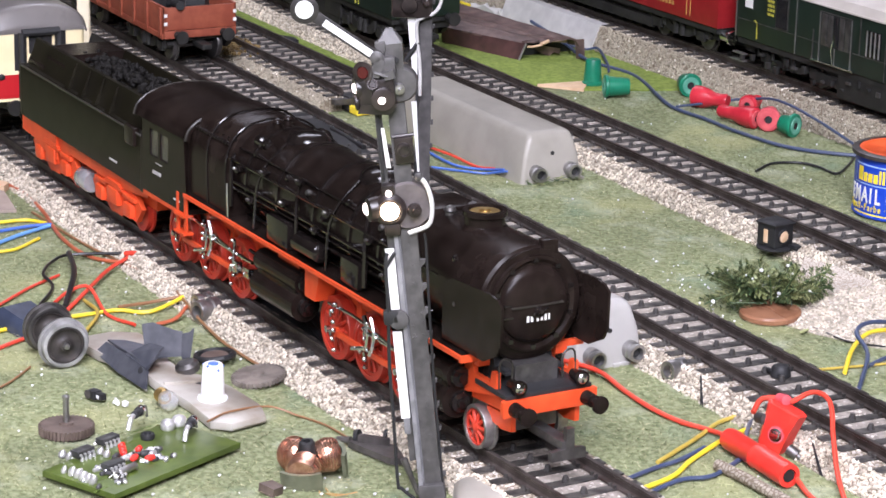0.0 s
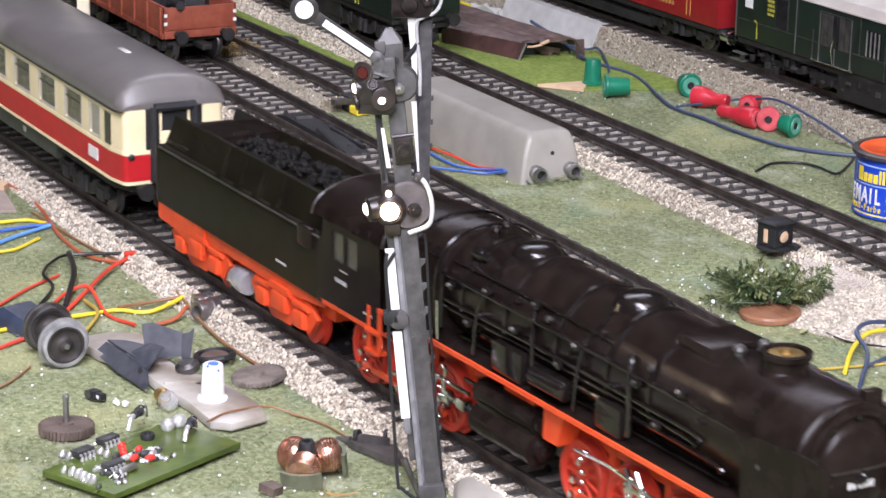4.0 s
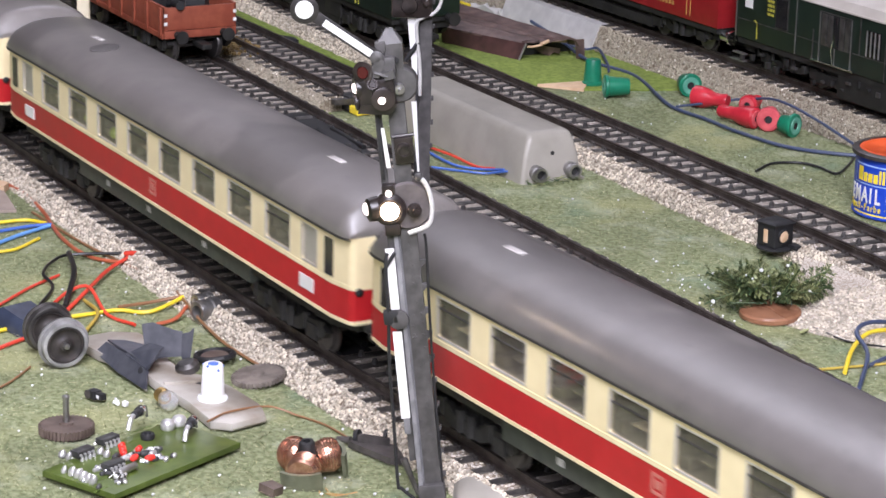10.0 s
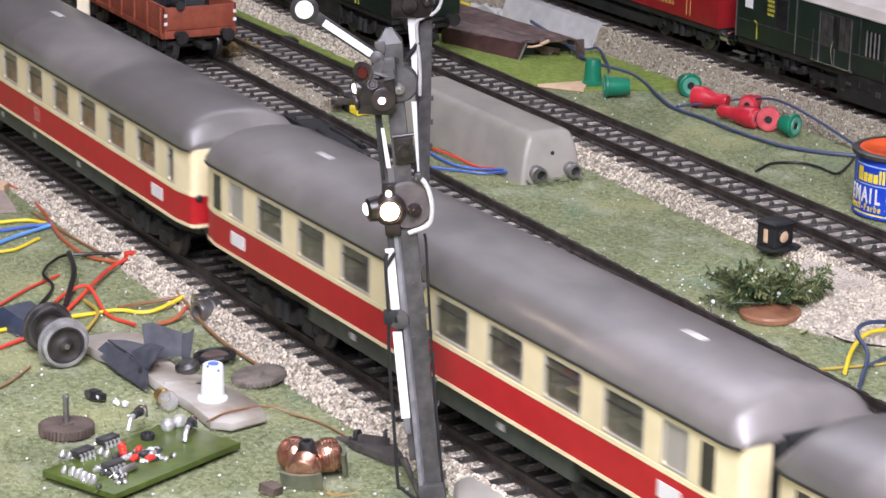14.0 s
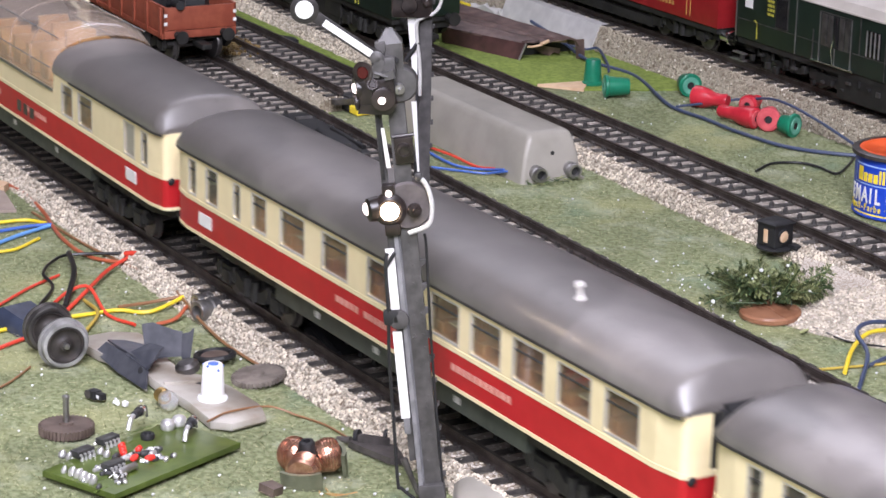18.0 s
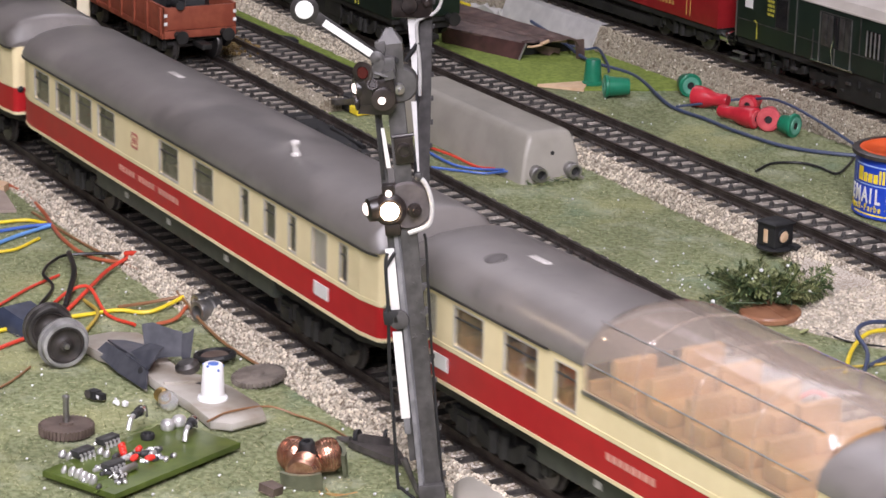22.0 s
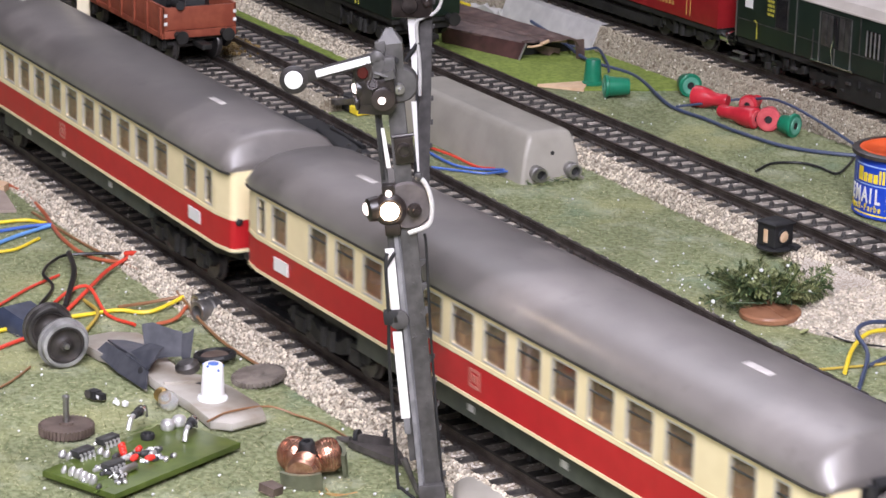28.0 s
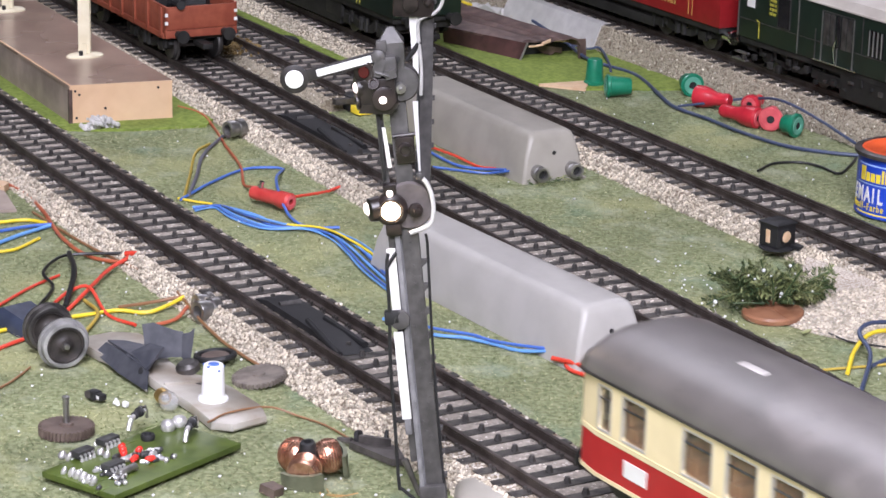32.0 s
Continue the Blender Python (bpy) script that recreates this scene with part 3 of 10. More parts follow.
def bogie(parent, x, wheel_r=5.2, base=29.0):
    b = new("bogie")
    b.parent = parent
    b.matrix_basis = at(x, 0, 0)
    bm = B()
    for s in (-1, 1):
        prism(bm, [(-22, 6.8), (-19, 8.6), (-8, 8.2), (-5, 6.2), (5, 6.2), (8, 8.2), (19, 8.6), (22, 6.8), (20, 5.0), (10, 4.8), (6, 3.4), (-6, 3.4), (-10, 4.8), (-20, 5.0)], s * 11.6 - 1, s * 11.6 + 1, "y")
        for dx in (-base / 2, base / 2):
            box(bm, dx - 2.6, dx + 2.6, s * 12.3 - 0.9, s * 12.3 + 0.9, 3.6, 7.4, 0.4)
            for k in (-4.2, 4.2):
                rod(bm, (dx + k, s * 12.2, 5.2), (dx + k, s * 12.2, 9.2), 1.0, n=8)
        rod(bm, (-2.2, s * 12.4, 3.4), (-2.2, s * 12.4, 8.6), 1.3, n=8), rod(bm, (2.2, s * 12.4, 3.4), (2.2, s * 12.4, 8.6), 1.3, n=8)
    box(bm, -4, 4, -11, 11, 6.5, 9.5)
    part("bogie_frame", bm, UNDER, b)
    for dx in (-base / 2, base / 2):
        w = B()
        for s in (-1, 1):
            lathe(w, (dx, s * 9.9, wheel_r), (0, -s, 0), ((0, wheel_r * 0.8), (0.2, wheel_r), (1.6, wheel_r), (1.7, wheel_r * 1.15), (2.4, wheel_r * 1.12)), 20)
        rod(w, (dx, -10, wheel_r), (dx, 10, wheel_r), 1.1, n=8)
        part("wheelset", w, DARK_STEEL, b)
    return b


KNEE, TAPER = 8.0, 1.0   # where the sides begin to draw in before the ends, and by how much


def plan_ring(length, half, corner, taper, n=5):
    """Outline from above of a coach body: the ends drawn in a little, corners rounded. Counter-clockwise."""
    pts = []
    for sx, sy, a0 in ((1, 1, 0), (-1, 1, 90), (-1, -1, 180), (1, -1, 270)):
        cx, cy = sx * (length / 2 - corner), sy * (half - taper - corner * 0.8)
        ring = []
        for i in range(n + 1):
            a = radians(a0 + 90 * i / n)
            ring.append((cx + corner * math.cos(a), cy + corner * 0.8 * math.sin(a)))
        knee = (sx * (length / 2 - KNEE), sy * half)
        pts += ([*ring, knee] if (sx > 0) == (sy > 0) else [knee, *ring])
    return pts


def end_rings(length, half, z0, z1):
    ring = plan_ring(length, half, 2.2, TAPER)
    return [[(x, y, z) for x, y in ring] for z in (z0, z1)]


def coach_roof(parent, length, spans=None, material=ROOF_GREY):
    """Rounded roof that dips at both ends. spans: stretches along x, where the roof is open between them."""
    arch = [(-16.5, 35.75), (-16.6, 37.0), (-15.9, 39.3), (-14.2, 41.3), (-11.4, 42.9), (-7.8, 44.0), (-3.9, 44.5), (0, 44.7)]
    arch = arch + [(-y, z) for y, z in arch[-2::-1]]
    h = length / 2
    for a, b, ea, eb in spans or ((-h, h, True, True),):
        rings = []
        xs = []
        if ea:
            xs += [(a, 0.26, 0), (a + 0.5, 0.36, 0), (a + 1.8, 0.62, 0), (a + 3.2, 0.86, 0), (a + 3.8, 0.925, 0), (a + 4.7, 0.965, 0), (a + 7.0, 0.99, 0), (a + 13, 1, 0)]
        else:
            xs += [(a, 1, 0)]
        xs += [(a + (b - a) * k / 6, 1, 0) for k in range(1, 6)]
        if eb:
            xs += [(b - 13, 1, 0), (b - 7.0, 0.99, 0), (b - 4.7, 0.965, 0), (b - 3.8, 0.925, 0), (b - 3.2, 0.86, 0), (b - 1.8, 0.62, 0), (b - 0.5, 0.36, 0), (b, 0.26, 0)]
        else:
            xs += [(b, 1, 0)]
        for x, f, dz in xs:
            rings.append([(x, y * (0.91 + 0.09 * f), 36.1 + (z - 36.1) * f) for y, z in arch])
        roof = part("roof", loft(B(), rings), material, parent, "worn grey rounded roof")
        # gutter strip; its dark colour also draws the shadow line below the eave
        for s in (-1, 1):
            line = [[(x, s * (16.2 * (0.91 + 0.09 * f)), z) for z in (35.35, 35.8)] + [(x, s * (16.78 * (0.91 + 0.09 * f)), z) for z in (35.85, 35.35)] for x, f, dz in xs[1:-1]]
            part("gutter", loft(B(), line), ROOF_EDGE, roof, "gutter edge, darkened as the shadow line under the roof")


def roof_hatch(c, x, y, w):
    part("roof_patch", lathe(B(), (x, y, 44.7 - 0.0135 * y * y), (0, 0.027 * y, 1), ((-0.9, w), (0.16, w), (0.24, w * 0.92)), 28), ROOF_PATCH, c, "round darker roof hatch")


DARK_PANE = mat("dark_pane", (0.035, 0.03, 0.026), (0.055, 0.05, 0.042), rough=0.08, scale=100)


def coach(label, windows, doors=(), plates=(-96.4, 96.4), bars=(), logos=(), seats=SEAT, dome=None, vents=(), patches=(), pipes=(), length=236.0, rear_lights=False, cream_door=False):
    """windows: (middle, width) along x; doors: windows that carry a pale blind; dome: (from, to) of the glass lounge."""
    c = thing("passenger_coach", Matrix.Identity(4), label, "train coach", "coaches of the express train")
    h = length / 2
    part("underframe", loft(B(), [[(x, y * 0.93, z) for x, y in plan_ring(length - 8, HALF_W - 1.2, 3, 2.2)] for z in (11.2, 14.6)]), UNDER, c)
    part("floor_skirt", box(B(), -60, 60, -14.6, 14.6, 8.6, 14.4, 0.6), SKIRT, c, "dark green-grey underfloor skirt")
    for x in (-38, -8, 30):
        for s in (-1, 1):
            part("skirt_plate", box(B(), x, x + 2.6, min(s * 14.6, s * 14.7), max(s * 14.6, s * 14.7), 10.6, 12.2), GREY_CARD, c)
    part("lower_panel", loft(B(), end_rings(length, HALF_W, 15.4, 23.1)), RED, c, "wine red lower body")
    part("sill_stripe", loft(B(), end_rings(length + 0.25, HALF_W + 0.12, 14.5, 15.4)), CREAM, c)
    part("waist_stripe", loft(B(), end_rings(length + 0.25, HALF_W + 0.12, 23.1, 24.2)), CREAM, c)
    z0, z1, za, zb = 24.2, 36.2, 24.9, 34.0
    wins = sorted(list(windows) + list(doors))
    for s in (-1, 1):
        bm = B()
        y0, y1 = sorted((s * (HALF_W - 0.9), s * HALF_W))
        e = h - KNEE
        box(bm, -e, e, y0, y1, z0, za)
        for a, b in (((-e, dome[0]), (dome[1], e)) if dome else ((-e, e),)):
            box(bm, a, b, y0, y1, zb, z1)
        edge = [-e]
        for m, w in wins:
            if abs(m) + w / 2 < e:
                edge += [m - w / 2, m + w / 2]
        edge.append(e)
        for i in range(0, len(edge), 2):
            if dome and edge[i] < dome[0] < edge[i + 1]:
                box(bm, edge[i], dome[0], y0, y1, za, zb), box(bm, dome[0], dome[1], y0, y1, za, 30.4), box(bm, dome[1], edge[i + 1], y0, y1, za, zb)
            elif edge[i + 1] > edge[i]:
                box(bm, edge[i], edge[i + 1], y0, y1, za, zb)
        for m, w in wins:
            if abs(m) + w / 2 < e:
                for sx in (-1, 1):
                    for zc, sz in ((za, 1), (zb, -1)):
                        xc = m + sx * w / 2
                        prism(bm, [(xc, zc), (xc - sx * 0.9, zc), (xc - sx * 0.28, zc + sz * 0.28), (xc, zc + sz * 0.9)], y0 + 0.05, y1 - 0.03, "y")
        part("window_band", bm, CREAM, c, "cream upper side wall")
        for m, w in wins:
            inner = abs(m) + w / 2 < e
            yy = s * (HALF_W - 0.55) if inner else s * (HALF_W - 0.95)
            bm = box(B(), m - w / 2 - 0.2, m + w / 2 + 0.2, min(yy, yy + s * 0.25), max(yy, yy + s * 0.25), za - 0.2, zb + 0.2)
            if not inner:
                bm.free()
                fall = lambda x: HALF_W - TAPER * max(0.0, (abs(x) - (h - KNEE)) / (KNEE - 2.2))
                a_, b_ = m - w / 2, m + w / 2
                pl = [(a_, s * (fall(a_) + 0.35)), (b_, s * (fall(b_) + 0.35)), (b_, s * (fall(b_) - 0.3)), (a_, s * (fall(a_) - 0.3))]
                part("corner_window", prism(B(), pl, za, zb, "z"), DARK_PANE, c, "narrow dark end window")
            if inner:
                pane = part("window_pane", bm, GLASS, c)
                fr = B()
                fa, fb = sorted((s * (HALF_W - 0.35), s * (HALF_W + 0.06)))
                for a_, b_, c_, d_ in ((m - w / 2 - 0.25, m + w / 2 + 0.25, za - 0.3, za + 0.12), (m - w / 2 - 0.25, m + w / 2 + 0.25, zb - 0.12, zb + 0.25),
                                       (m - w / 2 - 0.25, m - w / 2 + 0.15, za + 0.12, zb - 0.12), (m + w / 2 - 0.15, m + w / 2 + 0.25, za + 0.12, zb - 0.12)):
                    box(fr, a_, b_, fa, fb, c_, d_)
                part("window_frame", fr, FRAME_SILVER, pane, "thin pale window frame")
                if any(abs(m - d[0]) < 0.1 for d in doors):
                    part("window_blind", box(B(), m - w / 2 + 0.1, m + w / 2 - 0.1, min(yy - s * 0.1, yy - s * 0.5), max(yy - s * 0.1, yy - s * 0.5), za, zb - 0.4), WHITE, pane, "pale half-drawn blind")
                else:
                    part("window_bar", box(B(), m - w / 2, m + w / 2, min(yy, yy + s * 0.42), max(yy, yy + s * 0.42), zb - 2.7, zb - 2.4), DARK_STEEL, pane)
    # end caps of the upper body, with the dark gangway door between cream corners
    for sx in (-1, 1):
        ring = [p for p in plan_ring(length, HALF_W, 2.2, TAPER) if p[0] * sx >= h - KNEE - 0.01]
        half_ring = sorted([p for p in ring if p[1] < 0], key=lambda p: p[0] * sx)
        for sy in (-1, 1):
            pts = [(x, abs(y) * sy) for x, y in half_ring]
            inner = [(x - sx * 0.9, y - sy * 0.9) for x, y in pts]
            end = [(sx * h, sy * 8.6), (sx * (h - 0.9), sy * 8.6)]
            part("end_corner", prism(B(), [*pts, end[0], end[1], *inner[::-1]], z0, z1, "z"), CREAM, c)
        door = B()
        box(door, min(sx * (h - 1.2), sx * (h - 0.4)), max(sx * (h - 1.2), sx * (h - 0.4)), -8.6, 8.6, z0, z1)
        part("end_wall", door, RUBBER, c)
        for sy in (-1, 1):
            part("gangway_post", rod(B(), (sx * (h + 0.6), sy * 6.2, 15), (sx * (h + 0.6), sy * 6.2, 36.4), 1.3, n=8), RUBBER, c)
        part("gangway_header", rod(B(), (sx * (h + 0.6), -6.2, 36.4), (sx * (h + 0.6), 6.2, 36.4), 1.3, n=8), RUBBER, c)
        panel = box(B(), min(sx * h, sx * (h + 0.5)), max(sx * h, sx * (h + 0.5)), -4.6, 4.6, 24.5, 29.5, 0.2)
        part("gangway_door", panel, CREAM if rear_lights or cream_door else RUBBER, c)
        rim = B()
        box(rim, min(sx * h, sx * (h + 0.5)), max(sx * h, sx * (h + 0.5)), -4.6, -3.9, 29.5, 35), box(rim, min(sx * h, sx * (h + 0.5)), max(sx * h, sx * (h + 0.5)), 3.9, 4.6, 29.5, 35)
        part("door_frame", rim, CREAM if rear_lights or cream_door else RUBBER, c)
        for sy in (-1, 1):
            b = B()
            lathe(b, (sx * (h - 1), sy * 10, 13.2), (sx, 0, 0), ((0, 1.3), (2.5, 1.3), (2.6, 0.9), (5, 0.9), (5.1, 2.6), (6, 2.5)), 14)
            part("buffer", b, UNDER, c)
            l = B()
            lathe(l, (sx * (h - 0.6), sy * 13.0, 26.0 if rear_lights else 22.6), (sx, 0, 0), ((0, 1.1), (1.0, 1.0), (1.3, 0.6)), 12)
            part("tail_lamp", l, RUBBER, c)
        hook = B()
        box(hook, min(sx * (h - 8), sx * (h + 3)), max(sx * (h - 8), sx * (h + 3)), -2.2, 2.2, 6.6, 8.6, 0.4)
        box(hook, min(sx * (h + 1), sx * (h + 2.2)), max(sx * (h + 1), sx * (h + 2.2)), -3.4, 3.4, 5.6, 9.8, 0.3)
        part("coupling", hook, UNDER, c)
    for p in plates:
        for s in (-1, 1):
            part("destination_plate", box(B(), p - 3.8, p + 3.8, min(s * HALF_W, s * (HALF_W + 0.2)), max(s * HALF_W, s * (HALF_W + 0.2)), 17.8, 21.2), WHITE, c, "small white plate")
    if dome:
        for x in (2.5, 8.3, 14.1):
            for s in (-1, 1):
                part("lower_window", box(B(), x - 1.9, x + 1.9, min(s * HALF_W, s * (HALF_W + 0.1)), max(s * HALF_W, s * (HALF_W + 0.1)), 17.2, 20.6), SKIRT, c, "small grey lower window")
    for a, b_, z, hgt, m_ in bars:
        for s in (-1, 1):
            part("lettering_bar", box(B(), a, b_, min(s * HALF_W, s * (HALF_W + 0.08)), max(s * HALF_W, s * (HALF_W + 0.08)), z, z + hgt), m_, c)
    for x, z, m_ in logos:
        for s in (-1, 1):
            bm = B()
            y = s * (HALF_W + 0.08)
            for a, b_, d, e_ in ((-2.3, 2.3, -2.2, -1.5), (-2.3, 2.3, 1.5, 2.2), (-2.3, -1.6, -1.5, 1.5), (1.6, 2.3, -1.5, 1.5), (-0.9, 0.9, -0.9, 0.9)):
                box(bm, x + a, x + b_, min(s * HALF_W - s * 0.1, y), max(s * HALF_W - s * 0.1, y), z + d, z + e_)
            part("emblem", bm, m_, c)
    # inside: floor, a corridor wall along the far side, partitions between the windows, seats and tables
    part("interior_floor", box(B(), -h + 4, h - 4, -14.6, 14.6, 23.7, 24.3), seats, c)
    rooms = [(m, w) for m, w in wins if w > 7 and not (dome and dome[0] - 2 < m < dome[1] + 2)]
    cuts = sorted({round((p[0] + q[0]) / 2, 2) for p, q in zip(rooms, rooms[1:]) if q[0] - p[0] < 30} | {round(rooms[0][0] - 9, 2), round(rooms[-1][0] + 9, 2)})
    for x in cuts:
        if not (dome and dome[0] - 1 < x < dome[1] + 1):
            part("partition", box(B(), x - 0.5, x + 0.5, -13.6, 13.6, 24.3, 35.8), seats, c)
    for k, (m, w) in enumerate(rooms):
        if any(abs(m - d[0]) < 0.1 for d in doors):
            continue
        sb = B()
        for sy in (-1, 1):
            for e_ in (-1, 1):
                x = m + e_ * w * 0.52
                box(sb, x - 2.2, x + 2.2, sy * 8.2 - 5.8, sy * 8.2 + 5.8, 24.3, 27.0, 0.5)
                box(sb, x + e_ * 1.0 - 0.8, x + e_ * 1.0 + 0.8, sy * 8.2 - 5.8, sy * 8.2 + 5.8, 27.0, 31.6 + 0.7 * math.sin(m), 0.5)
        part("seat", sb, seats, c)
        if w > 12:
            part("table", box(B(), m - 2.2, m + 2.2, -13.8, -4, 27.4, 27.9, 0.2), CREAM if k % 3 == 1 else seats, c)
    for a, b in (((-h + 16, dome[0] - 2), (dome[1] + 2, h - 16)) if dome else ((-h + 16, h - 16),)):
        part("corridor_wall", box(B(), a, b, -0.4, 0.4, 24.3, 35.8), seats, c)
    if dome:
        d0, d1 = dome
        coach_roof(c, length, [(-h, d0, True, False), (d1, h, False, True)])
        arch = [(-16.3, 30.3), (-16.5, 34.6), (-16.6, 38), (-15.8, 42), (-13.4, 45.6), (-9, 48.0), (-4.5, 49.2), (0, 49.5)]
        arch = arch + [(-y, z) for y, z in arch[-2::-1]]
        rings = []
        for k, (x, f) in enumerate(((d0, 0.80), (d0 + 1.5, 0.90), (d0 + 5, 0.97), (d0 + 10, 1.0), ((d0 + d1) / 2, 1.0), (d1 - 10, 1.0), (d1 - 5, 0.97), (d1 - 1.5, 0.90), (d1, 0.80))):
            rings.append([(x, y * (0.96 + 0.04 * f), 30.3 + (z - 30.3) * f) for y, z in arch])
        glass = loft(B(), rings, close=False, caps=False)
        ob = part("dome_glass", glass, DOME, c, "clear arched glass lounge roof")
        for k in range(1, 4):
            x = d0 + (d1 - d0) * k / 4
            rb = B()
            tube(rb, [(x, y * 1.002, z + 0.05) for y, z in arch], 0.16, 6, 2)
            part("dome_rib", rb, DOME, c)
        for yy, zz in ((-13.6, 45.5), (13.6, 45.5), (-16.6, 37.0), (16.6, 37.0)):
            part("dome_purlin", rod(B(), (d0 + 2, yy, zz), (d1 - 2, yy, zz), 0.2, n=6), REFLECTOR, c)
        for s in (-1, 1):
            part("dome_rail", box(B(), d0, d1, min(s * 16.3, s * 16.7), max(s * 16.3, s * 16.7), 30.0, 30.8, 0.1), STEEL, c)
        part("lounge_floor", box(B(), d0 + 1, d1 - 1, -14.5, 14.5, 29.4, 30.2), SEAT_ORANGE, c)
        k = 0
        x = d0 + 7
        while x < d1 - 8:
            for sy in (-1, 1):
                sb = B()
                box(sb, x, x + 6, sy * 8.5 - 5, sy * 8.5 + 5, 30.2, 34.0, 0.8), box(sb, x - 1.6, x + 0.8, sy * 8.5 - 5, sy * 8.5 + 5, 30.2, 38.6, 0.8)
                part("lounge_seat", sb, SEAT_ORANGE, c, "orange lounge seat")
            x += 12.5
            k += 1
    else:
        coach_roof(c, length)
    for x, y, w in vents:
        part("roof_vent", box(B(), x - w / 2, x + w / 2, y - 1.0, y + 1.0, 42.6, 44.85 - 0.013 * y * y, 0.25), ROOF_PLATE, c, "small pale roof vent")
    for x, y, w in patches:
        roof_hatch(c, x, y, w)
    for x, y in pipes:
        part("roof_pipe", lathe(B(), (x, y, 43.4), (0, -0.1, 1), ((0, 1.5), (1.2, 1.3), (1.5, 0.9), (3.4, 0.8), (3.6, 1.3), (4.3, 1.2), (4.6, 0.5)), 14), ROOF_PLATE, c, "short pale roof ventilator")
    for x in (-78, 78):
        bogie(c, x)
    return c


PANEL = [(-108.5, 4.0), (108.5, 4.0)]
SMALL_DOORS = [(-97.6, 8.2), (97.6, 8.2)]
COMPART = PANEL + [(-78.4 + 22.6 * i, 14.0) for i in range(8)]
SLEEP = [(-107.6, 4.2), (105.6, 4.4), (-97.6, 7.8), (93.6, 8.0)] + [(-76.9 + 13.66 * i, 9.2) for i in range(12)]
EMB = mat("emblem_faded", (0.50, 0.16, 0.13), (0.55, 0.2, 0.16), rough=0.5)
LETTER = mat("lettering_pale_red", (0.62, 0.30, 0.24), (0.70, 0.36, 0.29), rough=0.5)


def word_bars(x0, words, z, hgt, material, step=2.3):
    """Rows of short upright bars, one for each letter that cannot be read."""
    out, x = [], x0
    for n in words:
        for _ in range(n):
            out.append((x, x + step * 0.72, z, hgt, material))
            x += step
        x += step
    return out


CARS = []
LIME = mat("lime_cushion_cloth", (0.55, 0.74, 0.12), (0.64, 0.82, 0.20), rough=0.5, scale=200)


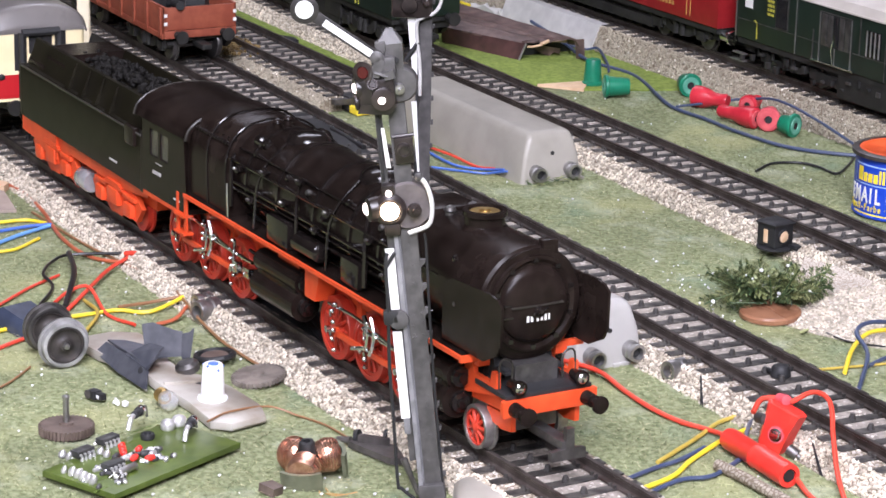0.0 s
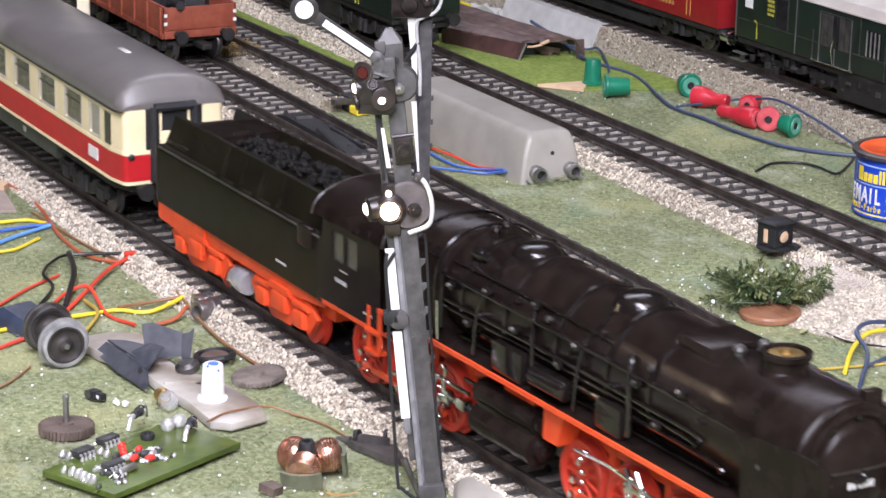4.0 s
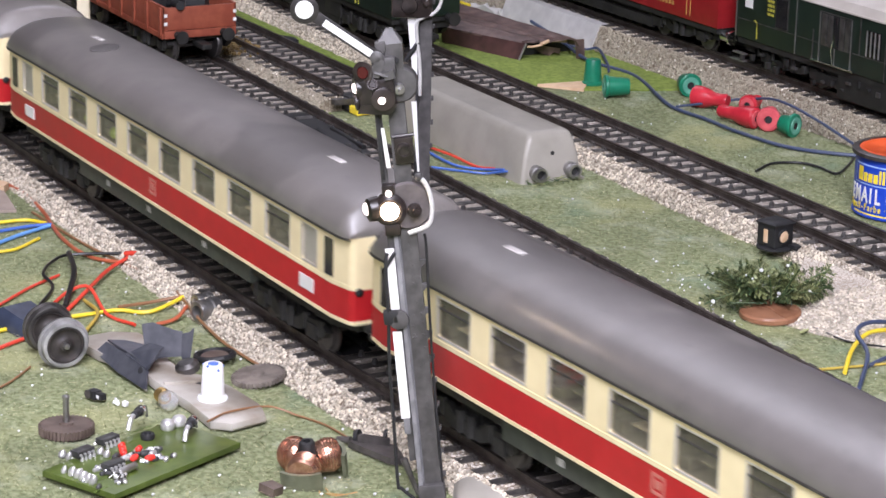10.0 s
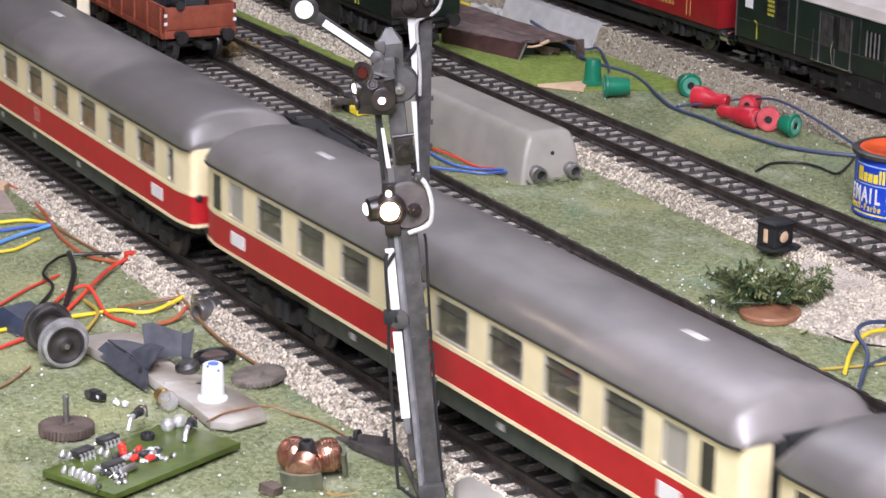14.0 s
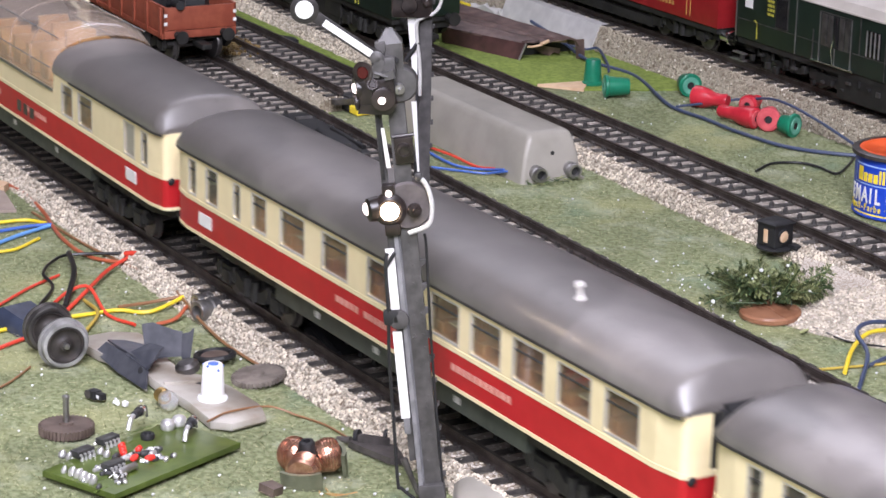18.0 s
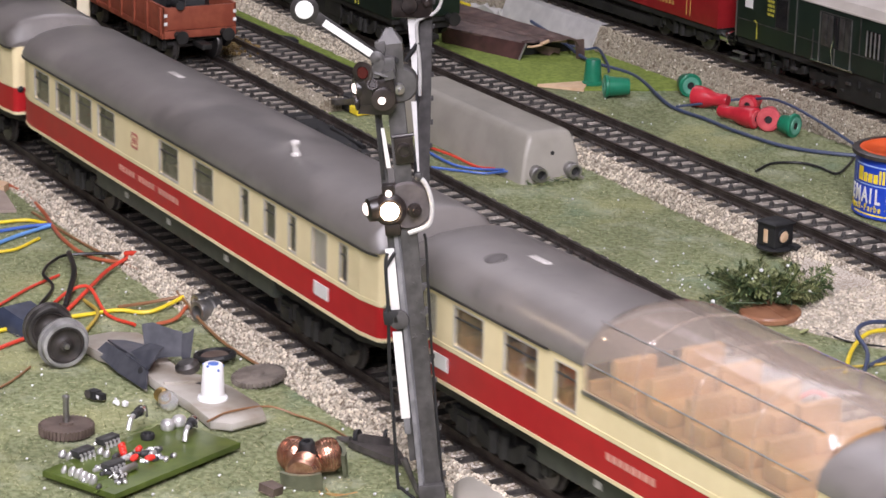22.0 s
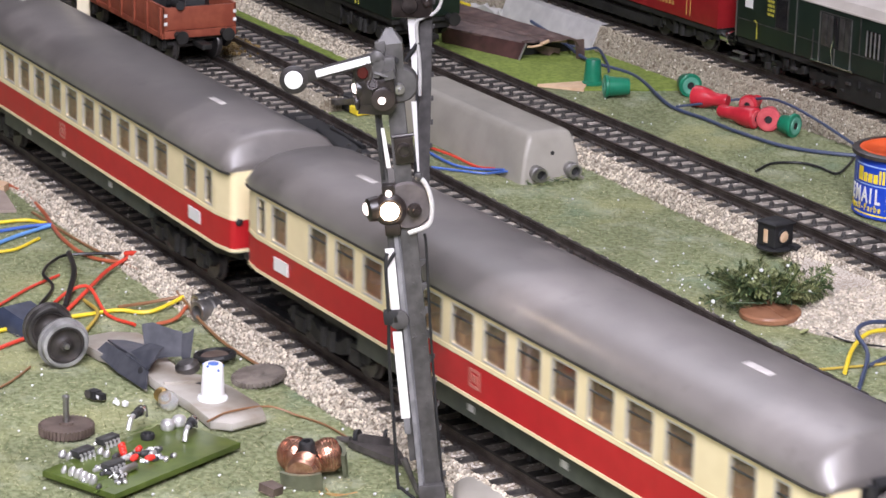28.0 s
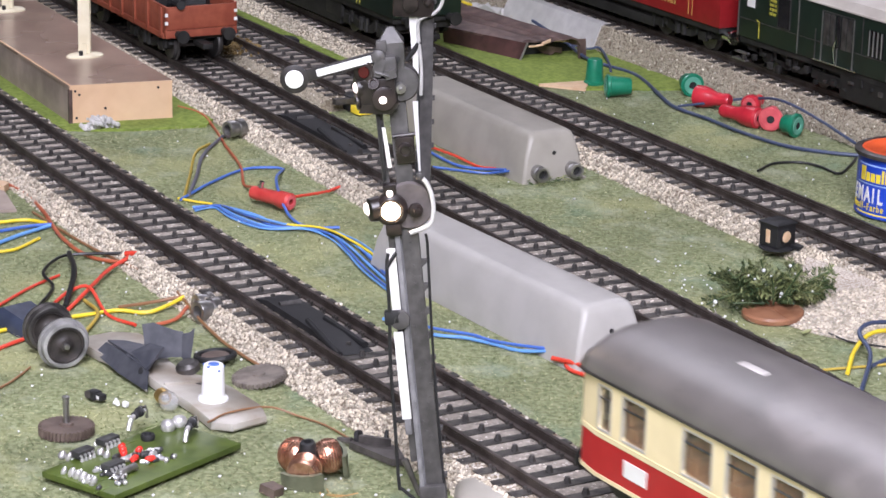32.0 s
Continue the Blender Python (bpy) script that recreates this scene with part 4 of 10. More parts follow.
def add_coaches():
    kinds = dict(logos=[(0, 19.6, EMB)], vents=[(80, 0, 7), (-78, -1, 7)], seats=SEAT_GREEN)
    CARS.append(coach("cream and wine red leading coach with grey roof, compartment windows", COMPART, SMALL_DOORS, cream_door=True, **kinds))
    a = coach("cream and wine red express coach with grey roof, compartment windows", COMPART, SMALL_DOORS, **kinds)
    CARS.append(a)
    for k in range(2):
        CARS.append(copy_thing(a, Matrix.Identity(4)))
    roof_hatch(CARS[2], -65, -4, 4.4)
    for x in (-53.0, -33.5):
        lamp = lathe(B(), (x, -13.0, 25.2), (0, 0, 1), ((0, 0.8), (0.4, 1.8), (1.8, 2.2), (3.0, 1.6), (3.5, 0.5)), 14)
        part("lime_cushion", lamp, LIME, CARS[2], "lime green cushion behind the window")
    CARS.append(coach("cream and wine red buffet coach with grey roof, few side windows",
                      [(-104, 4), (-92.5, 6.6), (-77.6, 3.6), (-64.8, 7.8), (-45.7, 13), (-23.7, 13), (-1.2, 13), (21.2, 13), (43.6, 13), (66, 13), (88.4, 13), (106, 4)], plates=(-86, 96.4),
                      logos=[(0, 19.6, EMB)], vents=[(-25, 0, 8)], patches=[(-63, -5, 4.4)]))
    CARS.append(coach("cream and wine red dining coach with pale lettering, grey roof",
                      [(-106, 4.4), (-94, 7), (-79, 4), (-66, 8), (-47.5, 13), (-25, 13), (-2, 13), (27.5, 12.4), (45.2, 12.4), (62.8, 12.4), (80.5, 12.4), (98.1, 12)],
                      plates=(-98,), bars=word_bars(-24, (5, 5, 7), 18.8, 1.6, LETTER, 2.35) + word_bars(31, (11,), 18.8, 1.6, LETTER, 2.35), logos=[(12.8, 29.6, GOLD)], vents=[(-24, 0, 8)], pipes=[(67, -6.5)], seats=SEAT))
    CARS.append(coach("cream and wine red observation coach with a glass dome lounge",
                      [(-112, 3.4), (-85.8, 12), (-64.8, 13), (-47.5, 8), (45.5, 9), (60.5, 11), (106.5, 4.2)], [(-103, 6.4), (95.2, 7.6)], plates=(-98, 96.4), dome=(-41, 34),
                      bars=word_bars(-32, (8,), 18.8, 1.6, LETTER, 2.2) + word_bars(10, (8,), 18.8, 1.6, LETTER, 2.2), vents=[(-83, 0, 7)], patches=[(-90, -7, 2.6)], seats=SEAT_ORANGE))
    CARS.append(coach("cream and wine red dining coach, pale lettering on both sides",
                      [(-99.2, 12.2), (-81.3, 12), (-64.8, 12), (-47.6, 12.6), (-2.7, 12.8), (20.2, 12.4), (46, 5), (61, 6.6), (73.8, 4.2), (101.6, 4)], [(88.7, 7.8)],
                      plates=(90,), bars=word_bars(-38, (5, 5, 6), 18.8, 1.6, LETTER, 2.35), logos=[(-26.6, 29.6, EMB)], vents=[(-37, 1, 8)], pipes=[(56, -6.5)], seats=SEAT_GREEN))
    CARS.append(coach("cream and wine red restaurant coach with a blank front section",
                      [(-95.8, 12.6), (-78, 13), (-59.8, 12.4), (-41.6, 13.2), (-24.8, 12.4), (-7.5, 12.2), (15.9, 12.6), (33.4, 12.6), (68.8, 12.6), (86.3, 12.6)],
                      plates=(-97,), bars=word_bars(66, (13,), 18.8, 1.4, LETTER, 1.9) + word_bars(-88, (12,), 18.8, 1.4, LETTER, 1.7) + [(-12, -8.6, 18, 3.6, LETTER), (-5, -1.6, 18, 3.6, LETTER), (2, 5.4, 18, 3.6, LETTER)],
                      vents=[(60, 0, 8)]))
    b = coach("cream and wine red sleeping coach with twelve narrow windows", SLEEP, logos=[(-3, 19.6, EMB)], vents=[(77, -1, 8), (-79, -2, 8)], seats=SEAT)
    CARS.append(b)
    CARS.append(copy_thing(b, Matrix.Identity(4)))


add_coaches()


# ---- locomotive and tender: drawn along x, front at +x, rail top at z = 0 ----
# slightly paler black for the hinge bar, hoops and rims
LOCO_EDGE = mat("loco_paler_edge", (0.020, 0.017, 0.014), (0.046, 0.041, 0.035), rough=0.35, scale=300, vary=0.3)
LOCOMOTIVE = thing("steam_locomotive", Matrix.Identity(4), "black model steam locomotive with red frame and spoked red wheels", "locomotive")
TENDER = thing("locomotive_tender", Matrix.Identity(4), "black coal tender with red bogies, half full of coal", "tender")
SPINNING = []
RODS = []
DRIVER_R = 8.0
CRANK = 3.2


def spoked_wheel(parent, x, side, r, name="driving_wheel", spokes=11):
    """A wheel with a red spoked centre and a bright tyre, its axle along y; side -1 or 1 is the outer face."""
    y = side * 9.4
    w = new(name)
    w.parent = parent
    w.matrix_basis = at(x, y, r)
    t = B()
    n = 36
    for (ra, rb) in ((r, r * 0.84),):
        rings = []
        for yy, rr in ((side * 1.3, ra * 0.985), (side * 1.1, ra), (-side * 0.9, ra), (-side * 1.0, ra * 1.1), (-side * 1.6, ra * 1.09), (-side * 1.6, rb), (side * 1.3, rb)):
            rings.append([(rr * math.cos(2 * math.pi * i / n), yy, rr * math.sin(2 * math.pi * i / n)) for i in range(n)])
        loft(t, rings + [rings[0]], caps=False)
    part("tyre", t, WHEEL_RED if name == "driving_wheel" else STEEL, w)
    c = B()
    rings = []
    for yy, rr in ((side * 0.9, r * 0.85), (side * 0.9, r * 0.74), (side * 0.3, r * 0.74), (side * 0.3, r * 0.85)):
        rings.append([(rr * math.cos(2 * math.pi * i / n), yy, rr * math.sin(2 * math.pi * i / n)) for i in range(n)])
    loft(c, rings + [rings[0]], caps=False)
    lathe(c, (0, -side * 0.2, 0), (0, side, 0), ((0, r * 0.24), (1.5, r * 0.24), (1.8, r * 0.12)), 12)
    lathe(c, (0, -side * 0.8, 0), (0, side, 0), ((0, r * 0.8), (0.6, r * 0.8)), 24)
    if name == "driving_wheel":
        prism(c, [(r * 0.76 * math.cos(radians(q)), r * 0.76 * math.sin(radians(q))) for q in range(150, 215, 10)] + [(r * 0.5 * math.cos(radians(q)), r * 0.5 * math.sin(radians(q))) for q in range(210, 145, -10)], min(side * 0.3, side * 1.2), max(side * 0.3, side * 1.2), "y")
        rod(c, (CRANK, side * 0.5, 0), (CRANK, side * 1.9, 0), 0.9, n=10)
    part("wheel_centre", c, WHEEL_RED, w, "red spoked wheel centre")
    spoke = finish("spoke", rod(B(), (r * 0.2, side * 0.7, 0), (r * 0.78, side * 0.5, 0), 0.62, 0.42, 6), WHEEL_RED)
    for k in range(spokes):
        part("spoke", spoke, None, w, "", Matrix.Rotation(2 * math.pi * k / spokes, 4, "Y"))
    SPINNING.append((w, x, y, r))
    return w


def boiler_parts(L):
    zc = 33.6
    bm = B()
    lathe(bm, (-72, 0, zc), (1, 0, 0), ((0, 12.6), (30, 12.6), (31, 13.0), (92, 12.8), (93, 13.1), (120, 12.9), (121, 13.4), (150, 13.4), (152.0, 13.2), (152.6, 12.6)), 48)
    part("boiler", bm, LOCO, L, "black rounded boiler barrel")
    for x in (-55, -38, -20, 0, 19, 34):
        b = B()
        lathe(b, (x, 0, zc), (1, 0, 0), ((-0.5, 13.0), (-0.45, 13.25), (0.45, 13.25), (0.5, 13.0)), 48)
        part("boiler_band", b, LOCO_GLOSS, L)
    door = B()
    lathe(door, (80.4, 0, zc + 0.5), (1, 0, 0), ((0, 12.2), (0.9, 12.2), (1.0, 11.6), (1.0, 11.0), (1.9, 10.9), (2.0, 10.2), (1.5, 9.4), (1.6, 8.9), (2.3, 8.6), (3.0, 7.4), (3.5, 5.0), (3.8, 0.5)), 56)
    d = part("smokebox_door", door, LOCO, L, "domed black smokebox door")
    bits = B()
    for z in (zc + 1.2, zc - 1.6):
        box(bits, 82, 83.6, -8.4, 3.5, z - 0.22, z + 0.22)
    lathe(bits, (83.8, 0, zc - 0.4), (1, 0, 0), ((0, 1.3), (0.8, 1.1), (1.8, 0.5)), 12)
    rod(bits, (84.9, -2.0, zc - 0.9), (84.9, 2.0, zc + 0.2), 0.25, n=6)
    for k in range(10):
        a = 2 * math.pi * (k + 0.5) / 10
        box(bits, 81.4, 82.4, 9.9 * math.cos(a) - 0.6, 9.9 * math.cos(a) + 0.6, zc + 0.5 + 9.9 * math.sin(a) - 0.5, zc + 0.5 + 9.9 * math.sin(a) + 0.5)
    part("door_fittings", bits, LOCO_GLOSS, d)
    part("hinge_bar", box(B(), 83.2, 84.3, -6.8, 6.4, zc + 0.5, zc + 0.9, 0.1), LOCO_EDGE, d, "paler hinge bar across the door")
    part("lamp_lug", box(B(), 78.8, 81.2, 2.5, 6.5, zc + 11.2, zc + 14.4, 0.5), LOCO, L)
    y = -2.9
    for w in (0.62, 0.62, 0, 0.62, 0.62, 0.62, 0.4):
        if w:
            part("number_bar", box(B(), 83.0, 84.05, y, y + w, zc - 2.9, zc - 1.5), WHITE, d, "plain white number bar")
        y += w + 0.38 if w else 0.5
    ch = B()
    lathe(ch, (60, 0, zc + 10), (0, 0, 1), ((0, 6.6), (2.5, 5.4), (3.2, 4.7), (5.0, 4.6), (5.3, 5.1), (6.4, 5.1), (6.5, 3.9), (4.6, 3.6)), 28)
    c = part("chimney", ch, LOCO, L, "short black chimney")
    part("chimney_cap", lathe(B(), (60, 0, zc + 15.2), (0, 0, 1), ((0, 3.7), (0.8, 3.5), (0.9, 1.4), (0.3, 1.3)), 24), BRASS, c, "brass disc inside the chimney")
    for x, r, hgt in ((-28, 5.6, 3.4), (12, 5.8, 3.6)):
        b = B()
        lathe(b, (x, 0, zc + 10.6), (0, 0, 1), ((0, r + 0.8), (1.6, r), (hgt - 0.8, r * 0.92), (hgt, r * 0.7), (hgt + 0.5, r * 0.3)), 28)
        part("steam_dome", b, LOCO_GLOSS, L)
    fb = [(-13.9, 22.8), (-14.2, 34.0), (-13.4, 39.4), (-10.8, 43.6), (-6.4, 46.1), (0, 46.9)]
    fb = fb + [(-y, z) for y, z in fb[-2::-1]]
    part("firebox", loft(B(), [[(x, y * f, 22.8 + (z - 22.8) * f) for y, z in fb] for x, f in ((-71.5, 1.0), (-47.5, 1.0), (-46.4, 0.975))]), LOCO, L, "wide black firebox with rounded shoulders")
    for x in (-59.0, -47.4):
        ring = [(x, y * 1.012, 22.8 + (z - 22.8) * 1.012) for y, z in fb]
        part("firebox_band", tube(B(), ring, 0.32, 6, 3), LOCO_GLOSS, L)
    for k in range(14):
        for s in (-1, 1):
            part("washout_plug", lathe(B(), (-69.5 + k * 1.65, s * 12.6, 41.3), (0, s, 0.55), ((0, 0.55), (0.5, 0.5), (0.7, 0.2)), 8), LOCO_GLOSS, L)
    for s in (-1, 1):
        for k, (x0, x1, z, r_) in enumerate(((-45, 52, zc - 1.2, 0.42), (-45, 50, zc - 3.0, 0.34), (-30, 58, zc - 5.6, 0.55), (-45, 20, zc + 7.4, 0.3))):
            yy = s * (math.sqrt(max(1.0, 13.2 ** 2 - (z - zc) ** 2)) + 0.25)
            part("side_pipe", tube(B(), [(x0, yy, z), (x0 + (x1 - x0) * 0.4, yy, z + 0.25), (x1 - 5, yy, z - 0.1), (x1, yy, z - 1.6)], r_, 6), LOCO_GLOSS, L)
        for k, x in enumerate((-41, -34, -27, -14, -9, 3, 9, 31, 38, 45)):
            zz = zc + (2.6, -4.0, 5.0, 0.4, 7.0, -2.2, 3.6)[k % 7]
            yy = s * math.sqrt(max(1.0, 13.1 ** 2 - (zz - zc) ** 2))
            v = part("valve_body", lathe(B(), (x, yy - s * 0.4, zz), (0.2, s, 0.3), ((0, 0.9), (1.2, 0.8), (1.3, 1.15), (1.9, 1.1), (2.1, 0.4)), 10), LOCO_GLOSS, L)
            part("valve_stem", lathe(B(), (x + 0.2, yy + s * 1.4, zz + 0.5), (0.2, s, 0.4), ((0, 0.32), (0.8, 0.32), (0.9, 0.5), (1.2, 0.3)), 8), DARK_STEEL if k % 3 else STEEL, v)
        part("turbo_generator", lathe(B(), (-39, s * 8.6, zc + 10.4), (1, 0, 0), ((0, 0.8), (0.4, 1.7), (3.2, 1.8), (3.6, 1.2), (5.2, 1.2), (5.4, 0.6)), 16), LOCO_GLOSS, L)
        part("sand_pipe", tube(B(), [(12, s * 6.4, zc + 12.2), (11, s * 11.8, zc + 6.2), (10, s * 13.7, zc), (9, s * 14.0, 23.4)], 0.38, 6), LOCO_GLOSS, L)
        part("sand_pipe", tube(B(), [(-28, s * 6.2, zc + 12.0), (-29, s * 11.8, zc + 6.2), (-30, s * 13.7, zc), (-31, s * 14.0, 23.4)], 0.38, 6), LOCO_GLOSS, L)
    lid = B()
    box(lid, 34, 46, -7, 7, zc + 10, zc + 13.6, 1.4)
    part("preheater_cover", lid, LOCO, L)
    for x, y in ((49, 3.4), (52, 1.2), (49.5, -3), (-44, 2), (-42, -2)):
        part("safety_valve", lathe(B(), (x, y, zc + 12), (0, 0, 1), ((0, 1.2), (1.6, 1.1), (1.9, 1.5), (2.6, 1.2), (3, 0.4)), 12), DARK_STEEL if x > 0 else LOCO, L)
    for s in (-1, 1):
        p = B()
        tube(p, [(-70, s * 13.0, zc + 4.5), (-20, s * 13.3, zc + 4.3), (20, s * 13.2, zc + 4.0), (62, s * 12.8, zc + 3.2)], 0.35, 6)
        for k in range(8):
            x = -66 + k * 17
            rod(p, (x, s * 12.3, zc + 4.2), (x, s * 13.4, zc + 4.2), 0.4, n=6)
        part("handrail", p, LOCO_GLOSS, L)
        q = B()
        tube(q, [(-60, s * 11.4, zc + 7), (-48, s * 11.8, zc + 6.4), (-46, s * 13.2, zc + 2), (-45.4, s * 13.6, zc - 8)], 0.55, 6)
        part("pipe", q, LOCO_GLOSS, L)
        q = B()
        tube(q, [(-10, s * 11.6, zc + 6.6), (-8, s * 13.4, zc + 1), (-7, s * 14, zc - 9)], 0.5, 6)
        part("pipe", q, LOCO_GLOSS, L)
        q = B()
        tube(q, [(26, s * 11.4, zc + 7), (28, s * 13.2, zc + 2.4), (29, s * 14, zc - 9)], 0.7, 6)
        part("pipe", q, LOCO_GLOSS, L)
        for k, x in enumerate((-62, -52, -36, -30, -16, -4, 6, 15, 22, 33, 44, 52, 66, 71)):
            zz = zc + (5.5, 1.5, 7.6, -1.0, 6.2)[k % 5]
            yy = s * math.sqrt(max(1.0, 12.9 ** 2 - (zz - zc) ** 2))
            part("boiler_fitting", lathe(B(), (x, yy - s * 0.3, zz), (0, s, 0.25), ((0, 0.7), (0.6, 0.6), (0.7, 0.85), (1.3, 0.7), (1.5, 0.2)), 10), DARK_STEEL if k % 4 == 1 else LOCO_GLOSS, L)
        part("silver_pipe", tube(B(), [(-46.5, s * 14.2, zc - 2), (-46, s * 14.4, zc - 6), (-45.4, s * 14.5, zc - 11.5)], 0.35, 6), CHROME, L, "thin bright pipe")
        f = B()
        for k in range(7):
            x = -68 + k * 3.4
            rod(f, (x, s * 10.6, zc + 8.2), (x, s * 11.4, zc + 9.0), 0.7, n=8)
        part("rivet_row", f, LOCO_GLOSS, L)
        f = B()
        box(f, -22, -10, min(s * 12.4, s * 15), max(s * 12.4, s * 15), 23, 30, 0.8)
        part("air_pump", f, LOCO_GLOSS, L)
        f = B()
        lathe(f, (-6, s * 13.6, 26.6), (1, 0, 0), ((0, 2.4), (12, 2.4), (12.6, 1.6)), 14)
        part("air_tank", f, LOCO_GLOSS, L)
        f = B()
        box(f, 18, 27, min(s * 12.2, s * 14.8), max(s * 12.2, s * 14.8), 23, 29.6, 0.8)
        part("feed_pump", f, LOCO_GLOSS, L)
        d = B()
        out = [(66, 23.4), (84, 23.4), (89.6, 26.2), (91.2, 29), (91.4, 37.4), (89.6, 38.8), (86, 39.3), (70, 38.4), (66, 36)]
        prism(d, out, s * 13.6 - 0.3, s * 13.6 + 0.3, "y")
        for x in (66, 80):
            rod(d, (x, s * 11.5, 36), (x, s * 13.5, 36), 0.4, n=6)
        part("smoke_deflector", d, LOCO, L, "black upright smoke deflector plate")


def loco_frame(L):
    part("main_frame", box(B(), -84, 84, -5.5, 5.5, 6.0, 21), DARK_STEEL, L)
    for s in (-1, 1):
        part("running_board", box(B(), -71, 77, min(s * 9, s * 15.2), max(s * 9, s * 15.2), 22.0, 22.8), LOCO, L)
        part("board_edge", box(B(), -71, 77.2, min(s * 15.2, s * 15.9), max(s * 15.2, s * 15.9), 21.9, 22.85), SIGNAL_RED, L, "red edge strip")
        fr = B()
        for x0, x1 in ((-92, -20), (0, 52)):
            prism(fr, [(x0, 20.5), (x1, 20.5), (x1, 17.5), (x1 - 4, 15.2), (x0 + 6, 15.2), (x0, 17)], min(s * 6.8, s * 8.2), max(s * 6.8, s * 8.2), "y")
            for k in range(5):
                xx = x0 + 6 + k * (x1 - x0 - 12) / 4
                box(fr, xx - 1.2, xx + 1.2, min(s * 7, s * 8.4), max(s * 7, s * 8.4), 8, 20.5)
        prism(fr, [(-20, 21), (-8, 21), (-8, 18), (-17, 12.5), (-20, 12.5)], min(s * 8, s * 12.5), max(s * 8, s * 12.5), "y")
        prism(fr, [(-1.5, 21), (6, 21), (4, 14), (-1.5, 14)], min(s * 9, s * 14.2), max(s * 9, s * 14.2), "y")
        part("side_frame", fr, SIGNAL_RED, L, "red outside frame plate")
        st = B()
        box(st, -77, -75.6, min(s * 14.6, s * 15.2), max(s * 14.6, s * 15.2), 11, 22), box(st, -72, -70.6, min(s * 14.6, s * 15.2), max(s * 14.6, s * 15.2), 11, 22)
        box(st, -77, -70.6, min(s * 13, s * 16), max(s * 13, s * 16), 11, 11.7), box(st, -77, -70.6, min(s * 13, s * 16), max(s * 13, s * 16), 16, 16.6)
        part("cab_steps", st, SIGNAL_RED, L)
        for x0, x1 in ((-30, -4), (56, 72)):
            cy = B()
            for z, r in ((15.8, 3.0), (9.8, 4.0)):
                lathe(cy, (x0, s * 12.2, z), (1, 0, 0), ((0, r * 0.55), (1.0, r * 0.6), (1.1, r), (x1 - x0 - 1.1, r), (x1 - x0 - 1.0, r * 0.6), (x1 - x0, r * 0.5)), 20)
            box(cy, x0 + 2, x1 - 2, min(s * 8, s * 14.6), max(s * 8, s * 14.6), 9, 17.5, 0.7)
            part("cylinder_block", cy, LOCO, L, "black steam cylinder block")
            for zz in (9.8, 15.8):
                part("piston_rod", rod(B(), (x0 - 7, s * 12.2, zz), (x0 + 1, s * 12.2, zz), 0.5, n=8), CHROME, L)
                part("cylinder_cover", lathe(B(), (x1 - 0.4, s * 12.2, zz), (1, 0, 0), ((0, 2.4), (0.8, 2.3), (1.0, 1.2), (1.7, 1.0)), 16), LOCO_GLOSS, L)
            part("crosshead", box(B(), x0 - 8.5, x0 - 5, min(s * 11.4, s * 13.6), max(s * 11.4, s * 13.6), 8.6, 11.2, 0.3), CHROME, L)
        for grp in ((-84, -65.5, -47), (8, 25.5, 43)):
            for x in grp:
                spoked_wheel(L, x, s, DRIVER_R)
            rb = B()
            a, b = grp[0] - 1.5, grp[-1] + 1.5
            box(rb, a, b, -0.4, 0.4, -0.75, 0.75, 0.2)
            for x in grp:
                rod(rb, (x, -0.6, 0), (x, 0.6, 0), 1.35, n=14)
            rod_ob = part("coupling_rod", rb, SIGNAL_RED, L, "red and steel coupling rod")
            pin = B()
            for x in grp:
                rod(pin, (x, s * 0.5, 0), (x, s * 1.5, 0), 0.8, n=10)
            part("crank_pin", pin, CHROME, rod_ob)
            RODS.append((rod_ob, s, s * 12.2))
            vg = B()
            x = grp[1]
            tube(vg, [(x + 3, s * 13.6, 17.5), (x + 5.4, s * 13.8, 14), (x + 4.6, s * 13.8, 9.5)], 0.6, 6)
            rod(vg, (x + 4, s * 13.9, 14), (grp[-1] + 14, s * 13.4, 13.6), 0.5, n=6), rod(vg, (x - 3, s * 13.6, 7.6), (x + 5, s * 13.9, 10), 0.55, n=6)
            box(vg, grp[-1] + 2, grp[-1] + 12, min(s * 12.6, s * 13.4), max(s * 12.6, s * 13.4), 9.4, 10.4)
            box(vg, grp[-1] + 3, grp[-1] + 6, min(s * 12.4, s * 14.2), max(s * 12.4, s * 14.2), 8.6, 11.6, 0.3)
            rod(vg, (grp[-1] + 3.6, s * 13.9, 11), (grp[-1] + 4.4, s * 13.9, 17), 0.45, n=6)
            for xx in grp:
                lathe(vg, (xx + 1.5, s * 13.0, 8.6), (0, s, 0), ((0, 0.9), (1.0, 0.9), (1.2, 0.4)), 10)
                lathe(vg, (xx + 3.5, s * 13.0, 13.0), (0, s, 0), ((0, 0.7), (0.9, 0.7), (1.0, 0.3)), 8)
            tube(vg, [(grp[0] + 2, s * 13.6, 15.4), (grp[1], s * 13.8, 16.0), (grp[-1] + 1, s * 13.8, 14.0)], 0.4, 6)
            part("valve_gear", vg, CHROME, L, "bright steel valve gear")
            rj = random.Random(int(grp[0]) + 500 + s)
            for xx in (grp[1] + 5.0, grp[-1] + 3.6, grp[0] + 6.0):
                for k in range(6):
                    part("rod_joint", lathe(B(), (xx + rj.uniform(-1.3, 1.3), s * 13.9, 5.2 + k * 2.3 + rj.uniform(-0.5, 0.5)), (rj.uniform(-0.4, 0.4), s, 0.3), ((0, 0.5), (0.5, 0.55), (0.9, 0.4), (1.1, 0.2)), 9), CHROME, L)
